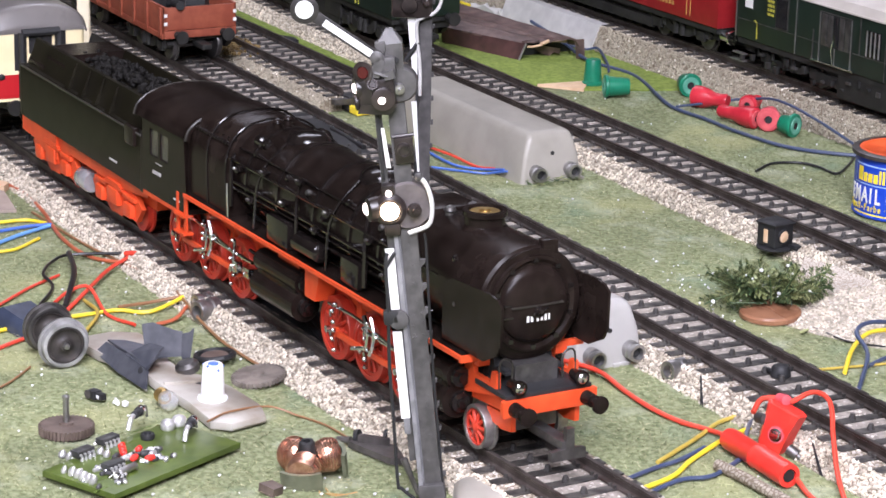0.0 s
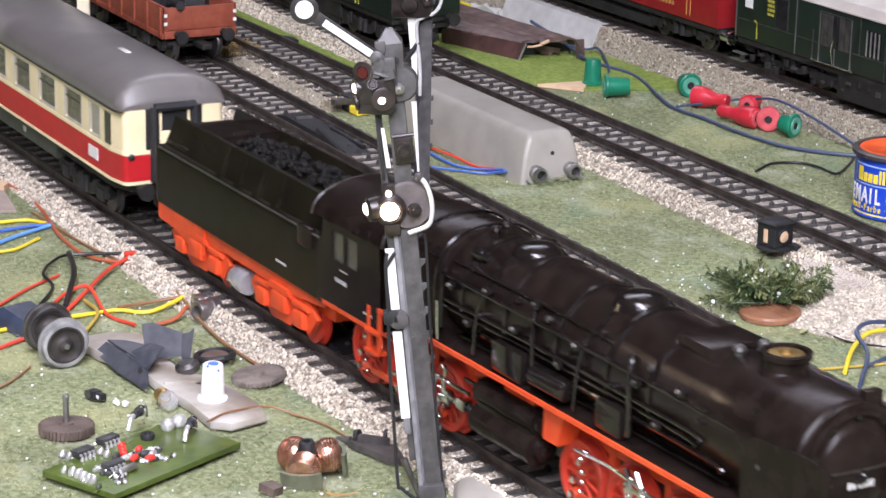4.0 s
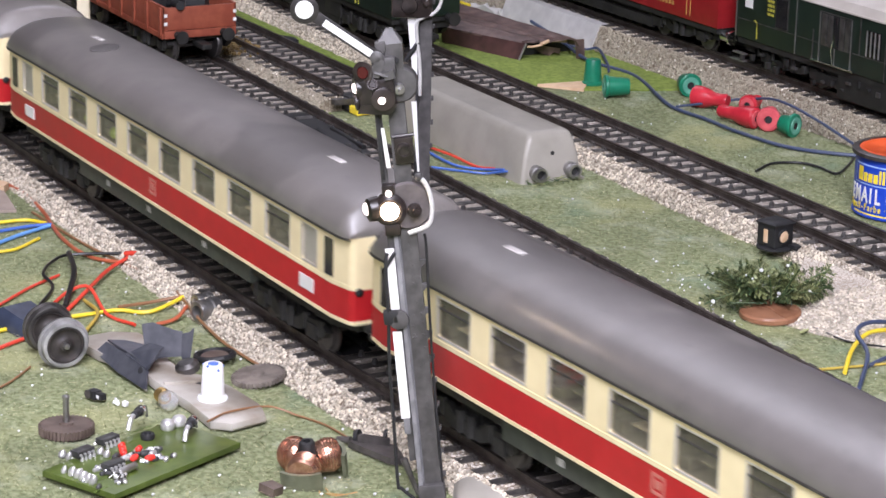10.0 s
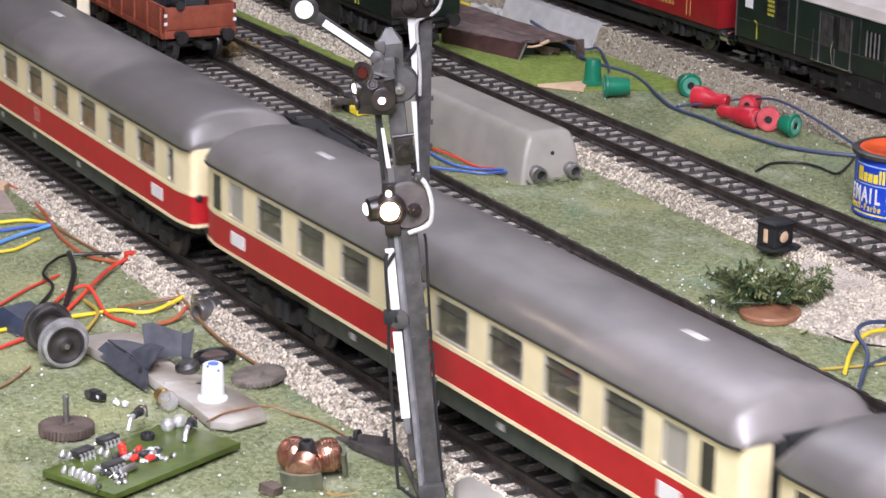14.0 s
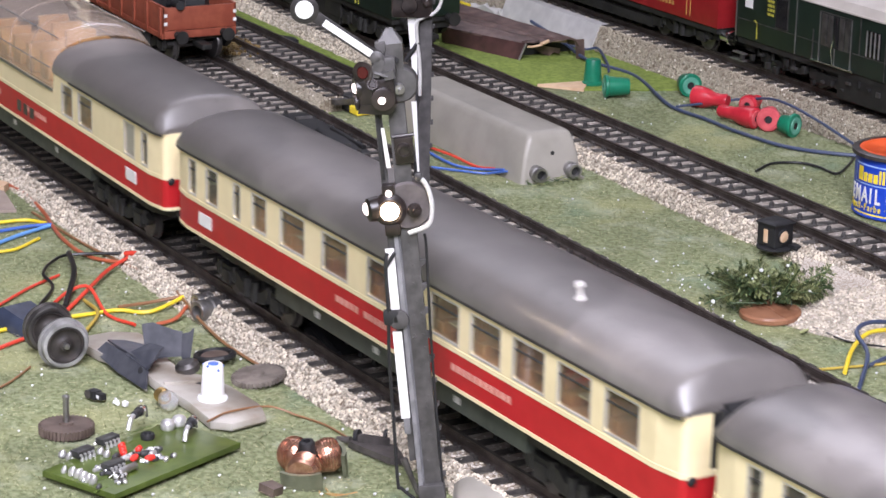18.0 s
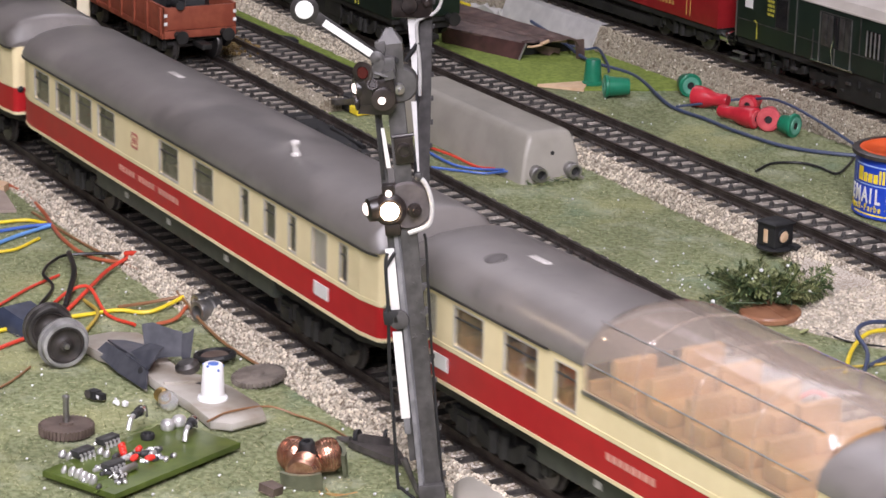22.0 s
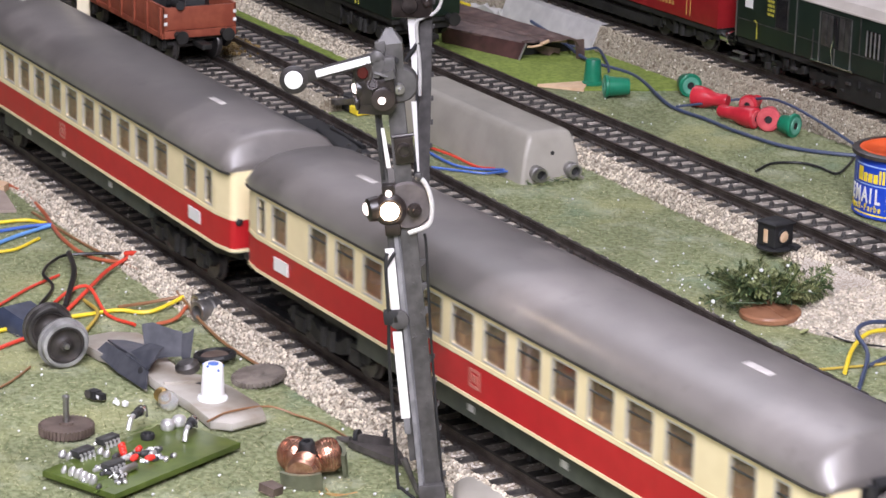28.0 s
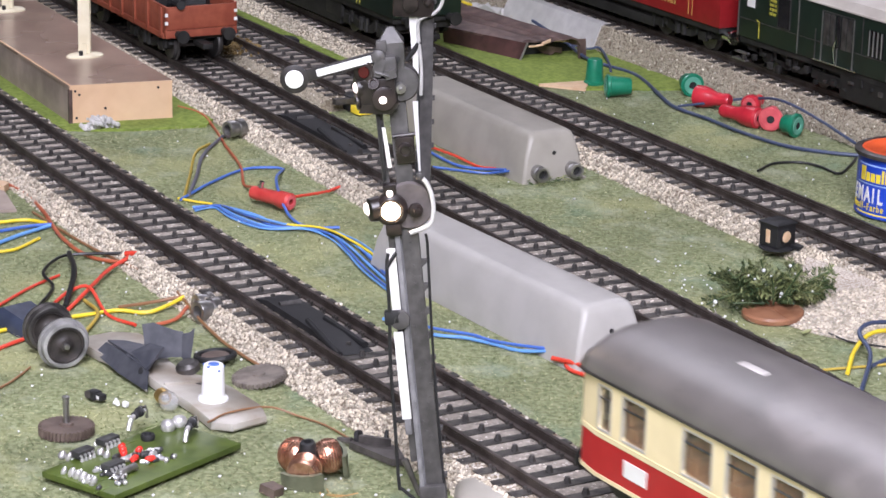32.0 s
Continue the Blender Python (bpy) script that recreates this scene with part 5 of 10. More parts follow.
            part("radius_link", tube(B(), [(grp[1] + 7.5, s * 14.2, 18.4), (grp[1] + 9.6, s * 14.4, 15.0), (grp[1] + 9.0, s * 14.4, 11.6), (grp[1] + 7.0, s * 14.2, 9.0)], 0.55, 8), CHROME, L)
        spoked_wheel(L, 76, s, 5.1, "pilot_wheel", 9)
    # front end
    fb = B()
    box(fb, 88.8, 90.4, -12.0, 12.0, 11.8, 15.6, 0.2)
    prism(fb, [(72, 10.8), (89, 11.8), (89, 15.2), (80, 15.2), (76, 13.6), (72, 13.6)], -9.2, -7.8, "y"), prism(fb, [(72, 10.8), (89, 11.8), (89, 15.2), (80, 15.2), (76, 13.6), (72, 13.6)], 7.8, 9.2, "y")
    part("buffer_beam", fb, SIGNAL_RED, L, "red front buffer beam")
    for s in (-1, 1):
        ap = B()
        prism(ap, [(66, 21), (74, 21), (75, 17.5), (82, 17.5), (82.5, 20.2), (84.5, 20.2), (84.5, 15), (66, 11)], min(s * 9.4, s * 10.6), max(s * 9.4, s * 10.6), "y")
        prism(ap, [(78, 10.5), (88.4, 11.0), (88.4, 7.6), (84, 7.0), (78, 8)], min(s * 7.6, s * 8.8), max(s * 7.6, s * 8.8), "y")
        box(ap, 77.2, 78.2, min(s * 8.5, s * 15.9), max(s * 8.5, s * 15.9), 21.4, 22.85)
        box(ap, 76.6, 78.2, min(s * 8.5, s * 11.5), max(s * 8.5, s * 11.5), 20.0, 21.4)
        part("front_bracket", ap, SIGNAL_RED, L)
    for s in (-1, 1):
        part("front_footplate", box(B(), 70, 77.2, min(s * 9.5, s * 14.9), max(s * 9.5, s * 14.9), 22.2, 23.0), LOCO, L)
    pf = B()
    box(pf, 76, 89.6, -11.0, 11.0, 15.5, 16.6, 0.2), box(pf, 77.5, 83.5, -7.6, 7.6, 18.8, 19.6, 0.2), box(pf, 77.5, 78.4, -7.6, 7.6, 16.6, 19.2)
    prism(pf, [(75, 16), (79.6, 17.0), (77.2, 23.4), (75, 24)], -7.4, 7.4, "y")
    part("front_platform", pf, RUBBER, L, "black front step platform")
    saddle = B()
    prism(saddle, [(-9.5, 13), (9.5, 13), (8.5, 20), (6, 24), (-6, 24), (-8.5, 20)], 54, 76)
    part("saddle", saddle, LOCO, L)
    for s in (-1, 1):
        lm = thing_part("headlamp", L)
        hb = B()
        lathe(hb, (86.4, s * 8.0, 18.2), (1, 0, 0), ((0, 1.1), (2.6, 1.4), (3.2, 1.75), (4.2, 1.75), (4.3, 1.4)), 18)
        part("lamp_body", hb, LOCO, lm)
        part("lamp_lens", lathe(B(), (90.2, s * 8.0, 18.2), (1, 0, 0), ((0, 1.45), (0.5, 1.3), (0.9, 0.75), (1.05, 0.2)), 16), CHROME, lm, "silver lamp reflector")
        hr = B()
        tube(hr, [(84.4, s * 6.6, 16.6), (84.4, s * 6.5, 21.6), (84.4, s * 7.6, 23.0), (84.4, s * 9.2, 22.9), (84.4, s * 9.8, 20.8), (84.4, s * 9.8, 16.6)], 0.26, 6)
        part("hand_hoop", hr, LOCO_EDGE, lm)
        bf = B()
        lathe(bf, (90.2, s * 9.2, 13.6), (1, 0, 0), ((0, 1.7), (3.2, 1.5), (3.3, 1.1), (5.4, 1.1), (5.5, 2.05), (6.2, 2.05), (6.4, 1.6)), 20)
        part("buffer", bf, LOCO, L, "round black buffer")
    hk = B()
    box(hk, 84, 98, -1.6, 1.6, 5.4, 7.4, 0.3)
    prism(hk, [(-4.4, 3.2), (4.4, 3.2), (4.4, 5.4), (1.4, 5.8), (1.2, 10.4), (-0.6, 10.4), (-0.8, 5.8), (-4.4, 5.4)], 97, 98.4)
    part("coupling", hk, DARK_STEEL, L)


def thing_part(name, parent):
    e = new(name)
    e.parent = parent
    return e


def cab(L):
    arch = [(-15.6, 37.6), (-14.8, 40.2), (-12, 42.6), (-8, 44.2), (-4, 45), (0, 45.2)]
    arch = arch + [(-y, z) for y, z in arch[-2::-1]]
    inner = [(y * 0.94, z - 0.8) for y, z in arch]
    part("cab_roof", prism(B(), arch + inner[::-1], -104, -69.5), LOCO, L, "curved black cab roof")
    for s in (-1, 1):
        w = B()
        y0, y1 = sorted((s * 14.2, s * 15.0))
        box(w, -100, -71, y0, y1, 17, 28), box(w, -100, -71, y0, y1, 35.4, 38.2)
        for a, b in ((-100, -95), (-89.4, -88.2), (-82.6, -71)):
            box(w, a, b, y0, y1, 28, 35.4)
        side = part("cab_side", w, LOCO, L)
        for a, b in ((-95, -89.4), (-88.2, -82.6)):
            part("cab_window", box(B(), a, b, min(s * 14.4, s * 14.6), max(s * 14.4, s * 14.6), 28, 35.4), GLASS, side)
        x = -93
        for wd in (0.45, 0.45, 0.3, 0.45, 0.45, 0.45, 0.45):
            part("number_bar", box(B(), x, x + wd, min(s * 15.0, s * 15.1), max(s * 15.0, s * 15.1), 23.2, 24.2), GREY_CARD, side)
            x += wd + 0.4
        part("number_bar", box(B(), -91, -87, min(s * 15.0, s * 15.1), max(s * 15.0, s * 15.1), 26.4, 26.6), GREY_CARD, side)
        part("number_bar", box(B(), -79, -75, min(s * 15.0, s * 15.1), max(s * 15.0, s * 15.1), 19.2, 19.7), GREY_CARD, side)
        rb = B()
        box(rb, -100, -71, y0, y1, 15.8, 17)
        part("cab_sill", rb, SIGNAL_RED, L)
    part("cab_front", prism(B(), arch + [(15, 22), (-15, 22)], -72, -71), LOCO, L)
    part("cab_floor", box(B(), -100, -71, -14, 14, 16.5, 18), LOCO, L)
    part("backhead", box(B(), -84, -72, -9, 9, 18, 38, 2), LOCO, L)
    rim = tube(B(), [(-104.2, y, z - 0.3) for y, z in arch], 0.45, 6, 2)
    part("roof_rim", rim, LOCO_EDGE, L)
    part("roof_rim", tube(B(), [(-69.6, y, z - 0.1) for y, z in arch], 0.4, 6, 2), LOCO_EDGE, L)


def tender_parts(T):
    side = [(-14.2, 15.2), (-14.6, 19), (-14.4, 30.2), (-13.8, 31.4), (-12.6, 31.6), (-10.6, 36.0), (-9.6, 39.2), (-8.6, 39.4), (-7.6, 36.5)]
    prof = side + [(-y, z) for y, z in side[::-1]]
    part("tank", prism(B(), prof, -50, 48), LOCO_OLIVE, T, "black tender tank with sloping bunker sides")
    part("rear_wall", box(B(), -53, -49.6, -14.3, 14.3, 15, 31.2, 0.8), LOCO_OLIVE, T)
    part("front_wall", prism(B(), [(-14.6, 15.2), (-14.6, 31), (-10, 40.5), (10, 40.5), (14.6, 31), (14.6, 15.2)], 47, 50), LOCO, T)
    part("rear_deck", box(B(), -50, -36, -12.4, 12.4, 31.2, 33.4, 0.8), LOCO, T)
    part("bunker_lid", prism(B(), [(-11.0, 35.0), (-9.4, 39.3), (9.4, 39.3), (11.0, 35.0)], -37, -22), LOCO, T, "flat black plate over the rear of the bunker")
    part("water_hatch", box(B(), -48, -39, -6, 6, 33.2, 35.2, 0.8), LOCO, T)
    for s in (-1, 1):
        for x in (-13, -2, 9, 20):
            rib = [(x - 1.5, s * 13.9, 31.4), (x + 1.5, s * 13.9, 31.4), (x + 1.5, s * 12.4, 31.8), (x - 1.5, s * 12.4, 31.8)]
            tip = [(x - 0.15, s * 10.6, 38.6), (x + 0.15, s * 10.6, 38.6), (x + 0.15, s * 9.9, 38.8), (x - 0.15, s * 9.9, 38.8)]
            part("bunker_rib", loft(B(), [rib, tip]), LOCO_OLIVE, T, "pointed bunker rib")
        part("tank_rim", box(B(), -50, 48, min(s * 14.2, s * 14.8), max(s * 14.2, s * 14.8), 30.8, 31.4, 0.2), LOCO_EDGE, T)
        part("tool_box", box(B(), 37, 44, min(s * 13.4, s * 15.4), max(s * 13.4, s * 15.4), 27, 32.4, 0.6), LOCO, T)
        part("frame_plate", prism(B(), [(-52, 15.2), (49, 15.2), (49, 13.2), (30, 11.4), (-12, 11.4), (-14, 8.6), (-20, 8.6), (-22, 11.4), (-52, 13)], min(s * 12.2, s * 13.2), max(s * 12.2, s * 13.2), "y"), SIGNAL_RED, T, "red tender frame")
        x = 24
        for _ in range(4):
            part("lettering_bar", box(B(), x, x + 1.0, min(s * 14.55, s * 14.7), max(s * 14.55, s * 14.7), 18.8, 19.4), GREY_CARD, T)
            x += 1.5
    rng = random.Random(5)
    co = bmesh.new()
    for _ in range(260):
        x, y = rng.uniform(-25, 45), rng.uniform(-8.4, 8.4)
        z = 35.4 + 3.6 * (1 - (y / 9.5) ** 2) + rng.uniform(-0.6, 0.5) - 0.02 * abs(x - 10)
        r = rng.uniform(0.8, 1.7)
        m = Matrix.Translation((x, y, z)) @ Euler((rng.uniform(0, 6), rng.uniform(0, 6), rng.uniform(0, 6))).to_matrix().to_4x4() @ Matrix.Diagonal((r, r * rng.uniform(0.6, 1), r * rng.uniform(0.6, 1), 1))
        bmesh.ops.create_icosphere(co, subdivisions=1, radius=1, matrix=m)
    heap = part("coal_heap", co, COAL, T, "heap of dusty black coal")
    tagged(heap, kind="stuff")
    heap.data.polygons.foreach_set("use_smooth", [False] * len(heap.data.polygons))
    for x in (-27, 24):
        b = thing_part("tender_bogie", T)
        b.matrix_basis = at(x, 0, 0)
        for s in (-1, 1):
            f = B()
            prism(f, [(-19, 8.2), (-15, 11.4), (15, 11.4), (19, 8.2), (15, 3.6), (6, 4.2), (4, 2.6), (-4, 2.6), (-6, 4.2), (-15, 3.6)], min(s * 11.2, s * 12.6), max(s * 11.2, s * 12.6), "y")
            for dx in (-11, 11):
                box(f, dx - 2.8, dx + 2.8, min(s * 11.6, s * 14.2), max(s * 11.6, s * 14.2), 4.2, 8.6, 0.9)
                box(f, dx - 4.6, dx + 4.6, min(s * 12, s * 13.6), max(s * 12, s * 13.6), 9.2, 10.6, 0.4)
            box(f, -4, 4, min(s * 11.6, s * 14.4), max(s * 11.6, s * 14.4), 5.6, 10.4, 0.8)
            for k in range(3):
                box(f, -7 + k, 7 - k, min(s * 12.2, s * 14), max(s * 12.2, s * 14), 10.6 + k * 0.6, 11.1 + k * 0.6)
            part("bogie_frame", f, SIGNAL_RED, b, "red moulded bogie frame")
        for dx in (-11, 11):
            w = B()
            for s in (-1, 1):
                lathe(w, (dx, s * 9.9, 5.6), (0, -s, 0), ((0, 4.6), (0.2, 5.6), (1.7, 5.6), (1.8, 6.3), (2.5, 6.2)), 24)
            part("wheelset", w, WHEEL_RED, b)
    part("undertray", box(B(), -50, 48, -10, 10, 9, 15.2), SIGNAL_RED, T)
    for s in (-1, 1):
        part("frame_gusset", prism(B(), [(-52, 15.0), (-52, 10.6), (-40, 10.0), (-30, 7.4), (-22, 7.4), (-22, 15.0)], min(s * 13.2, s * 13.9), max(s * 13.2, s * 13.9), "y"), SIGNAL_RED, T, "red rear frame plate")
        part("brake_cylinder", lathe(B(), (-5.4, s * 11.6, 6.2), (1, 0, 0), ((0, 2.9), (0.6, 3.3), (7.4, 3.3), (8.0, 2.9)), 20), REFLECTOR, T, "bright silver cylinder between the bogies")
    for s in (-1, 1):
        bf = B()
        lathe(bf, (-52.6, s * 10, 13.4), (-1, 0, 0), ((0, 1.7), (3, 1.5), (3.1, 1.1), (5, 1.1), (5.1, 2.7), (6, 2.6)), 18)
        part("buffer", bf, LOCO, T)
    part("coupling", box(B(), -60, -50, -2, 2, 6.6, 8.4, 0.4), DARK_STEEL, T)


boiler_parts(LOCOMOTIVE)
loco_frame(LOCOMOTIVE)
cab(LOCOMOTIVE)
tender_parts(TENDER)


# ---- platform, boxes and parked vehicles ----
def platform():
    p = thing("station_platform", Matrix.Identity(4), "tan board platform end with a glossy brown top", "platform")
    foot = [(-307.4, 28.6), (-301, 63.6), (-640, 78), (-640, 42)]
    part("platform_body", prism(B(), foot, GROUND, 5.0, "z"), PLAT_SIDE, p, "grey-brown platform side")
    top = [(-306.9, 28.2), (-300.6, 64.0), (-640, 78.4), (-640, 41.6)]
    part("platform_top", prism(B(), top, 5.0, 5.8, "z"), PLAT_TOP, p, "glossy brown platform surface")
    a, b = Vector((-307.4, 28.6)), Vector((-301, 63.6))
    d = (b - a).normalized()
    n = Vector((d.y, -d.x)) * 0.9
    part("end_board", prism(B(), [tuple(a + n * 0.1), tuple(b + n * 0.1), tuple(b + n), tuple(a + n)], GROUND + 0.2, 5.9, "z"), TAN, p, "pale tan end board")
    corner = prism(B(), [tuple(a - d * 0.5 + n * 1.2), tuple(a + d * 0.8 + n * 1.2), tuple(a + d * 0.8 + n * 0.5), tuple(a - d * 0.5 - n * 0.6)], GROUND + 0.2, 4.4, "z")
    part("worn_corner", corner, SCRAP, p, "rusty worn corner")
    for u, z in ((0.05, 3.9), (0.09, 2.6), (0.86, 3.8), (0.34, -2.5), (0.06, -5.5)):
        c = a + (b - a) * u + n
        bm = B()
        rod(bm, (c.x - n.x * 0.2, c.y - n.y * 0.2, z), (c.x + n.x * 0.35, c.y + n.y * 0.35, z), 0.45, n=8)
        part("nail_mark", bm, RUBBER, p)
    edge = [(-306.9, 28.2), (-640, 41.6), (-640, 42.4), (-306.9, 29.0)]
    part("edge_line", prism(B(), edge, 5.8, 6.05, "z"), TAN, p)


platform()


def platform_post(x, y, label):
    t = thing("platform_lamp_post", at(x, y, 5.8), label, "lamp post", "platform posts")
    foot = B()
    lathe(foot, (0, 0, 0), (0, 0, 1), ((0, 6.9), (0.5, 7.0), (1.0, 6.2), (1.6, 2.6)), 28)
    for v in foot.verts:
        v.co.x *= 0.62
    part("post_foot", foot, CREAM_POST, t)
    s = B()
    prism(s, [(-2.1, -1.3), (2.1, -1.3), (2.1, -0.7), (1.2, -0.4), (1.2, 0.4), (2.1, 0.7), (2.1, 1.3), (-2.1, 1.3), (-2.1, 0.7), (-1.2, 0.4), (-1.2, -0.4), (-2.1, -0.7)], 1, 75, "z")
    prism(s, [(-2.4, 1), (-2.0, 5), (2.0, 5), (2.4, 1)], -0.9, 0.9, "x")
    ob = part("post_shaft", s, CREAM_POST, t, "cream H-section shaft")
    ob.matrix_basis = Matrix.Rotation(radians(58), 4, "Z")
    part("bolt", rod(B(), (2.4, -2.4, 0.6), (2.6, -2.6, 2.6), 0.8, n=6), RUBBER, t)


platform_post(-348.4, 50.4, "cream I-section platform post on an oval foot")
platform_post(-437.0, 53.4, "cream I-section platform post further along the platform")


def socket(parent, x, y, z, m_way, r=2.1, length=4.6):
    s = B()
    lathe(s, (x, y, z), m_way, ((0, r), (length * 0.55, r), (length * 0.6, r * 0.82), (length * 0.75, r * 0.82), (length * 0.78, r * 1.0), (length, r * 0.96), (length, r * 0.66), (length * 0.7, r * 0.6)), 22)
    ob = part("socket", s, STEEL, parent, "round metal plug socket")
    part("bore", lathe(B(), Vector((x, y, z)) + Vector(m_way).normalized() * (length * 0.72), m_way, ((0, r * 0.58), (0.2, r * 0.55)), 16), RUBBER, ob)
    return ob


def motor_box(name, m, L, W, H, material, label):
    t = thing(name, m, label, "motor housing", "grey point motor housings")
    def ring(z, inx0, inx1, iny0, iny1, r):
        x0, x1, y0, y1 = -L + inx0, -inx1, iny0, W - iny1
        pts = []
        for cx, cy, a0 in ((x1 - r, y1 - r, 0), (x0 + r, y1 - r, 90), (x0 + r, y0 + r, 180), (x1 - r, y0 + r, 270)):
            pts += [(cx + r * math.cos(radians(a0 + k * 22.5)), cy + r * math.sin(radians(a0 + k * 22.5)), z) for k in range(5)]
        return pts
    rings = [ring(0, 0, 0, 0, 0, 1.2), ring(1.2, 0.1, 0.15, 0.1, 0.1, 1.2), ring(H * 0.55, 1.5, 0.9, 1.4, 1.2, 1.4), ring(H - 2.4, 3, 2.0, 3.0, 2.4, 1.8), ring(H - 1.0, 3.6, 2.8, 3.6, 3.0, 2.0), ring(H - 0.3, 4.6, 3.9, 4.6, 4.0, 2.0), ring(H, 6, 5.6, 6.0, 5.4, 1.6)]
    part("housing", loft(B(), rings), material, t)
    for y in (W * 0.24, W * 0.80):
        part("socket_recess", prism(B(), [(y - 3.1, 0.4), (y + 3.1, 0.4), (y + 3.1, 4.6), (y + 2.2, 6.8), (y, 7.7), (y - 2.2, 6.8), (y - 3.1, 4.6)], -2.4, -0.95), RUBBER, t, "dark arched socket recess")
        socket(t, -1.4, y, 4.0, (1, 0, -0.06), 2.45, 4.8)
    part("screw_hole", rod(B(), (-2.6, W * 0.52, 9.6), (-0.85, W * 0.52, 9.5), 0.7, n=10), RUBBER, t)
    part("base_lip", box(B(), -6, 0.8, W * 0.55, W + 0.5, 0, 1.0, 0.3), material, t)
    return t


motor_box("motor_housing", at(-173.6, 129.4, GROUND, 0, 0, -0.6), 92, 22.6, 16.4, BOX_GREY, "grey moulded plastic motor housing on the grass mat")
motor_box("motor_housing", at(-12.0, 49.0, GROUND, 0, 0, 2.6), 104, 21.5, 16.6, BOX_LIGHT, "pale grey moulded plastic motor housing beside the main track")


def open_wagon():
    x, y, h = LINE_2(-350)
    t = thing("open_freight_wagon", Matrix.Translation((x * MM, y * MM, 0)) @ Matrix.Rotation(h, 4, "Z"), "rust red low-sided freight wagon loaded with dark scrap", "freight wagon")
    L = 118
    part("wagon_floor", box(B(), -L, -0.5, -13.6, 13.6, 10.6, 12.2), UNDER, t)
    for s in (-1, 1):
        w = B()
        box(w, -L, 0, min(s * 13.2, s * 14.2), max(s * 13.2, s * 14.2), 11.0, 21.0, 0.2)
        part("side_board", w, RUST, t, "rust red side board")
        for k in range(9):
            xx = -3 - k * 13.5
            part("stanchion", box(B(), xx - 0.9, xx + 0.9, min(s * 14.2, s * 15.0), max(s * 14.2, s * 15.0), 10, 20.4, 0.2), RUST, t)
        part("side_sill", box(B(), -L, -1, min(s * 13.6, s * 14.6), max(s * 13.6, s * 14.6), 9.0, 11.0, 0.2), RUST, t)
    for xx in (-1.2, -L):
        e = B()
        box(e, xx, xx + 1.2, -14.2, 14.2, 12.2, 20.6, 0.2)
        part("end_board", e, RUST, t, "rust red end board")
    for sy in (-13.6, 13.6):
        for z in (17.8, 14.8):
            part("rivet_plate", box(B(), 0, 0.3, sy - 0.6, sy + 0.6, z - 0.6, z + 0.6), WHITE, t)
    part("buffer_beam", box(B(), -1, 0.4, -14, 14, 9.2, 12.0, 0.2), RUST, t)
    for sy in (-9, 9):
        part("buffer", lathe(B(), (0.4, sy, 10.4), (1, 0, 0), ((0, 1.5), (2.6, 1.4), (2.7, 1.0), (4.4, 1.0), (4.5, 2.5), (5.2, 2.4)), 14), UNDER, t)
    part("coupling", box(B(), -3, 7, -2, 2, 5.6, 7.6, 0.4), UNDER, t)
    part("underframe", box(B(), -L + 2, -2, -9, 9, 7.8, 10.8), UNDER, t)
    for xx in (-22, -L + 22):
        bogie(t, xx)
    rng = random.Random(9)
    for k in range(16):
        bm = B()
        c = Vector((rng.uniform(-L + 8, -8), rng.uniform(-9, 9), rng.uniform(17, 22)))
        a = rng.uniform(0, 3)
        d = Vector((math.cos(a), math.sin(a) * 0.5, rng.uniform(-0.2, 0.3))) * rng.uniform(6, 12)
        rod(bm, c - d, c + d, rng.uniform(1.6, 3.4), n=9)
        part("scrap_load", bm, RUBBER if k % 4 else DARK_STEEL, t)
    part("load_bed", box(B(), -L + 2, -2, -12.6, 12.6, 12.2, 16.5), RUBBER, t)


open_wagon()


def parked_body(t, x0, x1, material, roof_mat, z0, z1, half, roof_h, windows, rail=0.0):
    part("body", box(B(), x0, x1, -half, half, z0, z1, 0.8), material, t)
    arch = [(-half - 0.3, z1 - 0.2), (-half * 0.93, z1 + roof_h * 0.5), (-half * 0.6, z1 + roof_h * 0.9), (0, z1 + roof_h), (half * 0.6, z1 + roof_h * 0.9), (half * 0.93, z1 + roof_h * 0.5), (half + 0.3, z1 - 0.2)]
    part("roof", prism(B(), arch, x0, x1), roof_mat, t)
    part("underframe", box(B(), x0 + 3, x1 - 3, -half + 3, half - 3, z0 - 5, z0), UNDER, t)
    part("solebar", box(B(), x0 + 1, x1 - 1, -half + 0.6, half - 0.6, z0 - 2, z0), UNDER, t)
    part("equipment_box", box(B(), x0 + 46, x1 - 46, -half + 2, half - 2, z0 - 8, z0 - 4, 0.6), UNDER, t)
    for a, b, za, zb in windows:
        f = B()
        box(f, a - 0.4, b + 0.4, -half - 0.25, -half, za - 0.4, zb + 0.4)
        w = part("window_frame", f, DARK_STEEL, t)
        part("window_pane", box(B(), a, b, -half - 0.4, -half - 0.2, za, zb), GLASS_DARK, w)


GLASS_DARK = mat("dark_window", (0.012, 0.012, 0.013), (0.02, 0.02, 0.02), rough=0.08, scale=100)


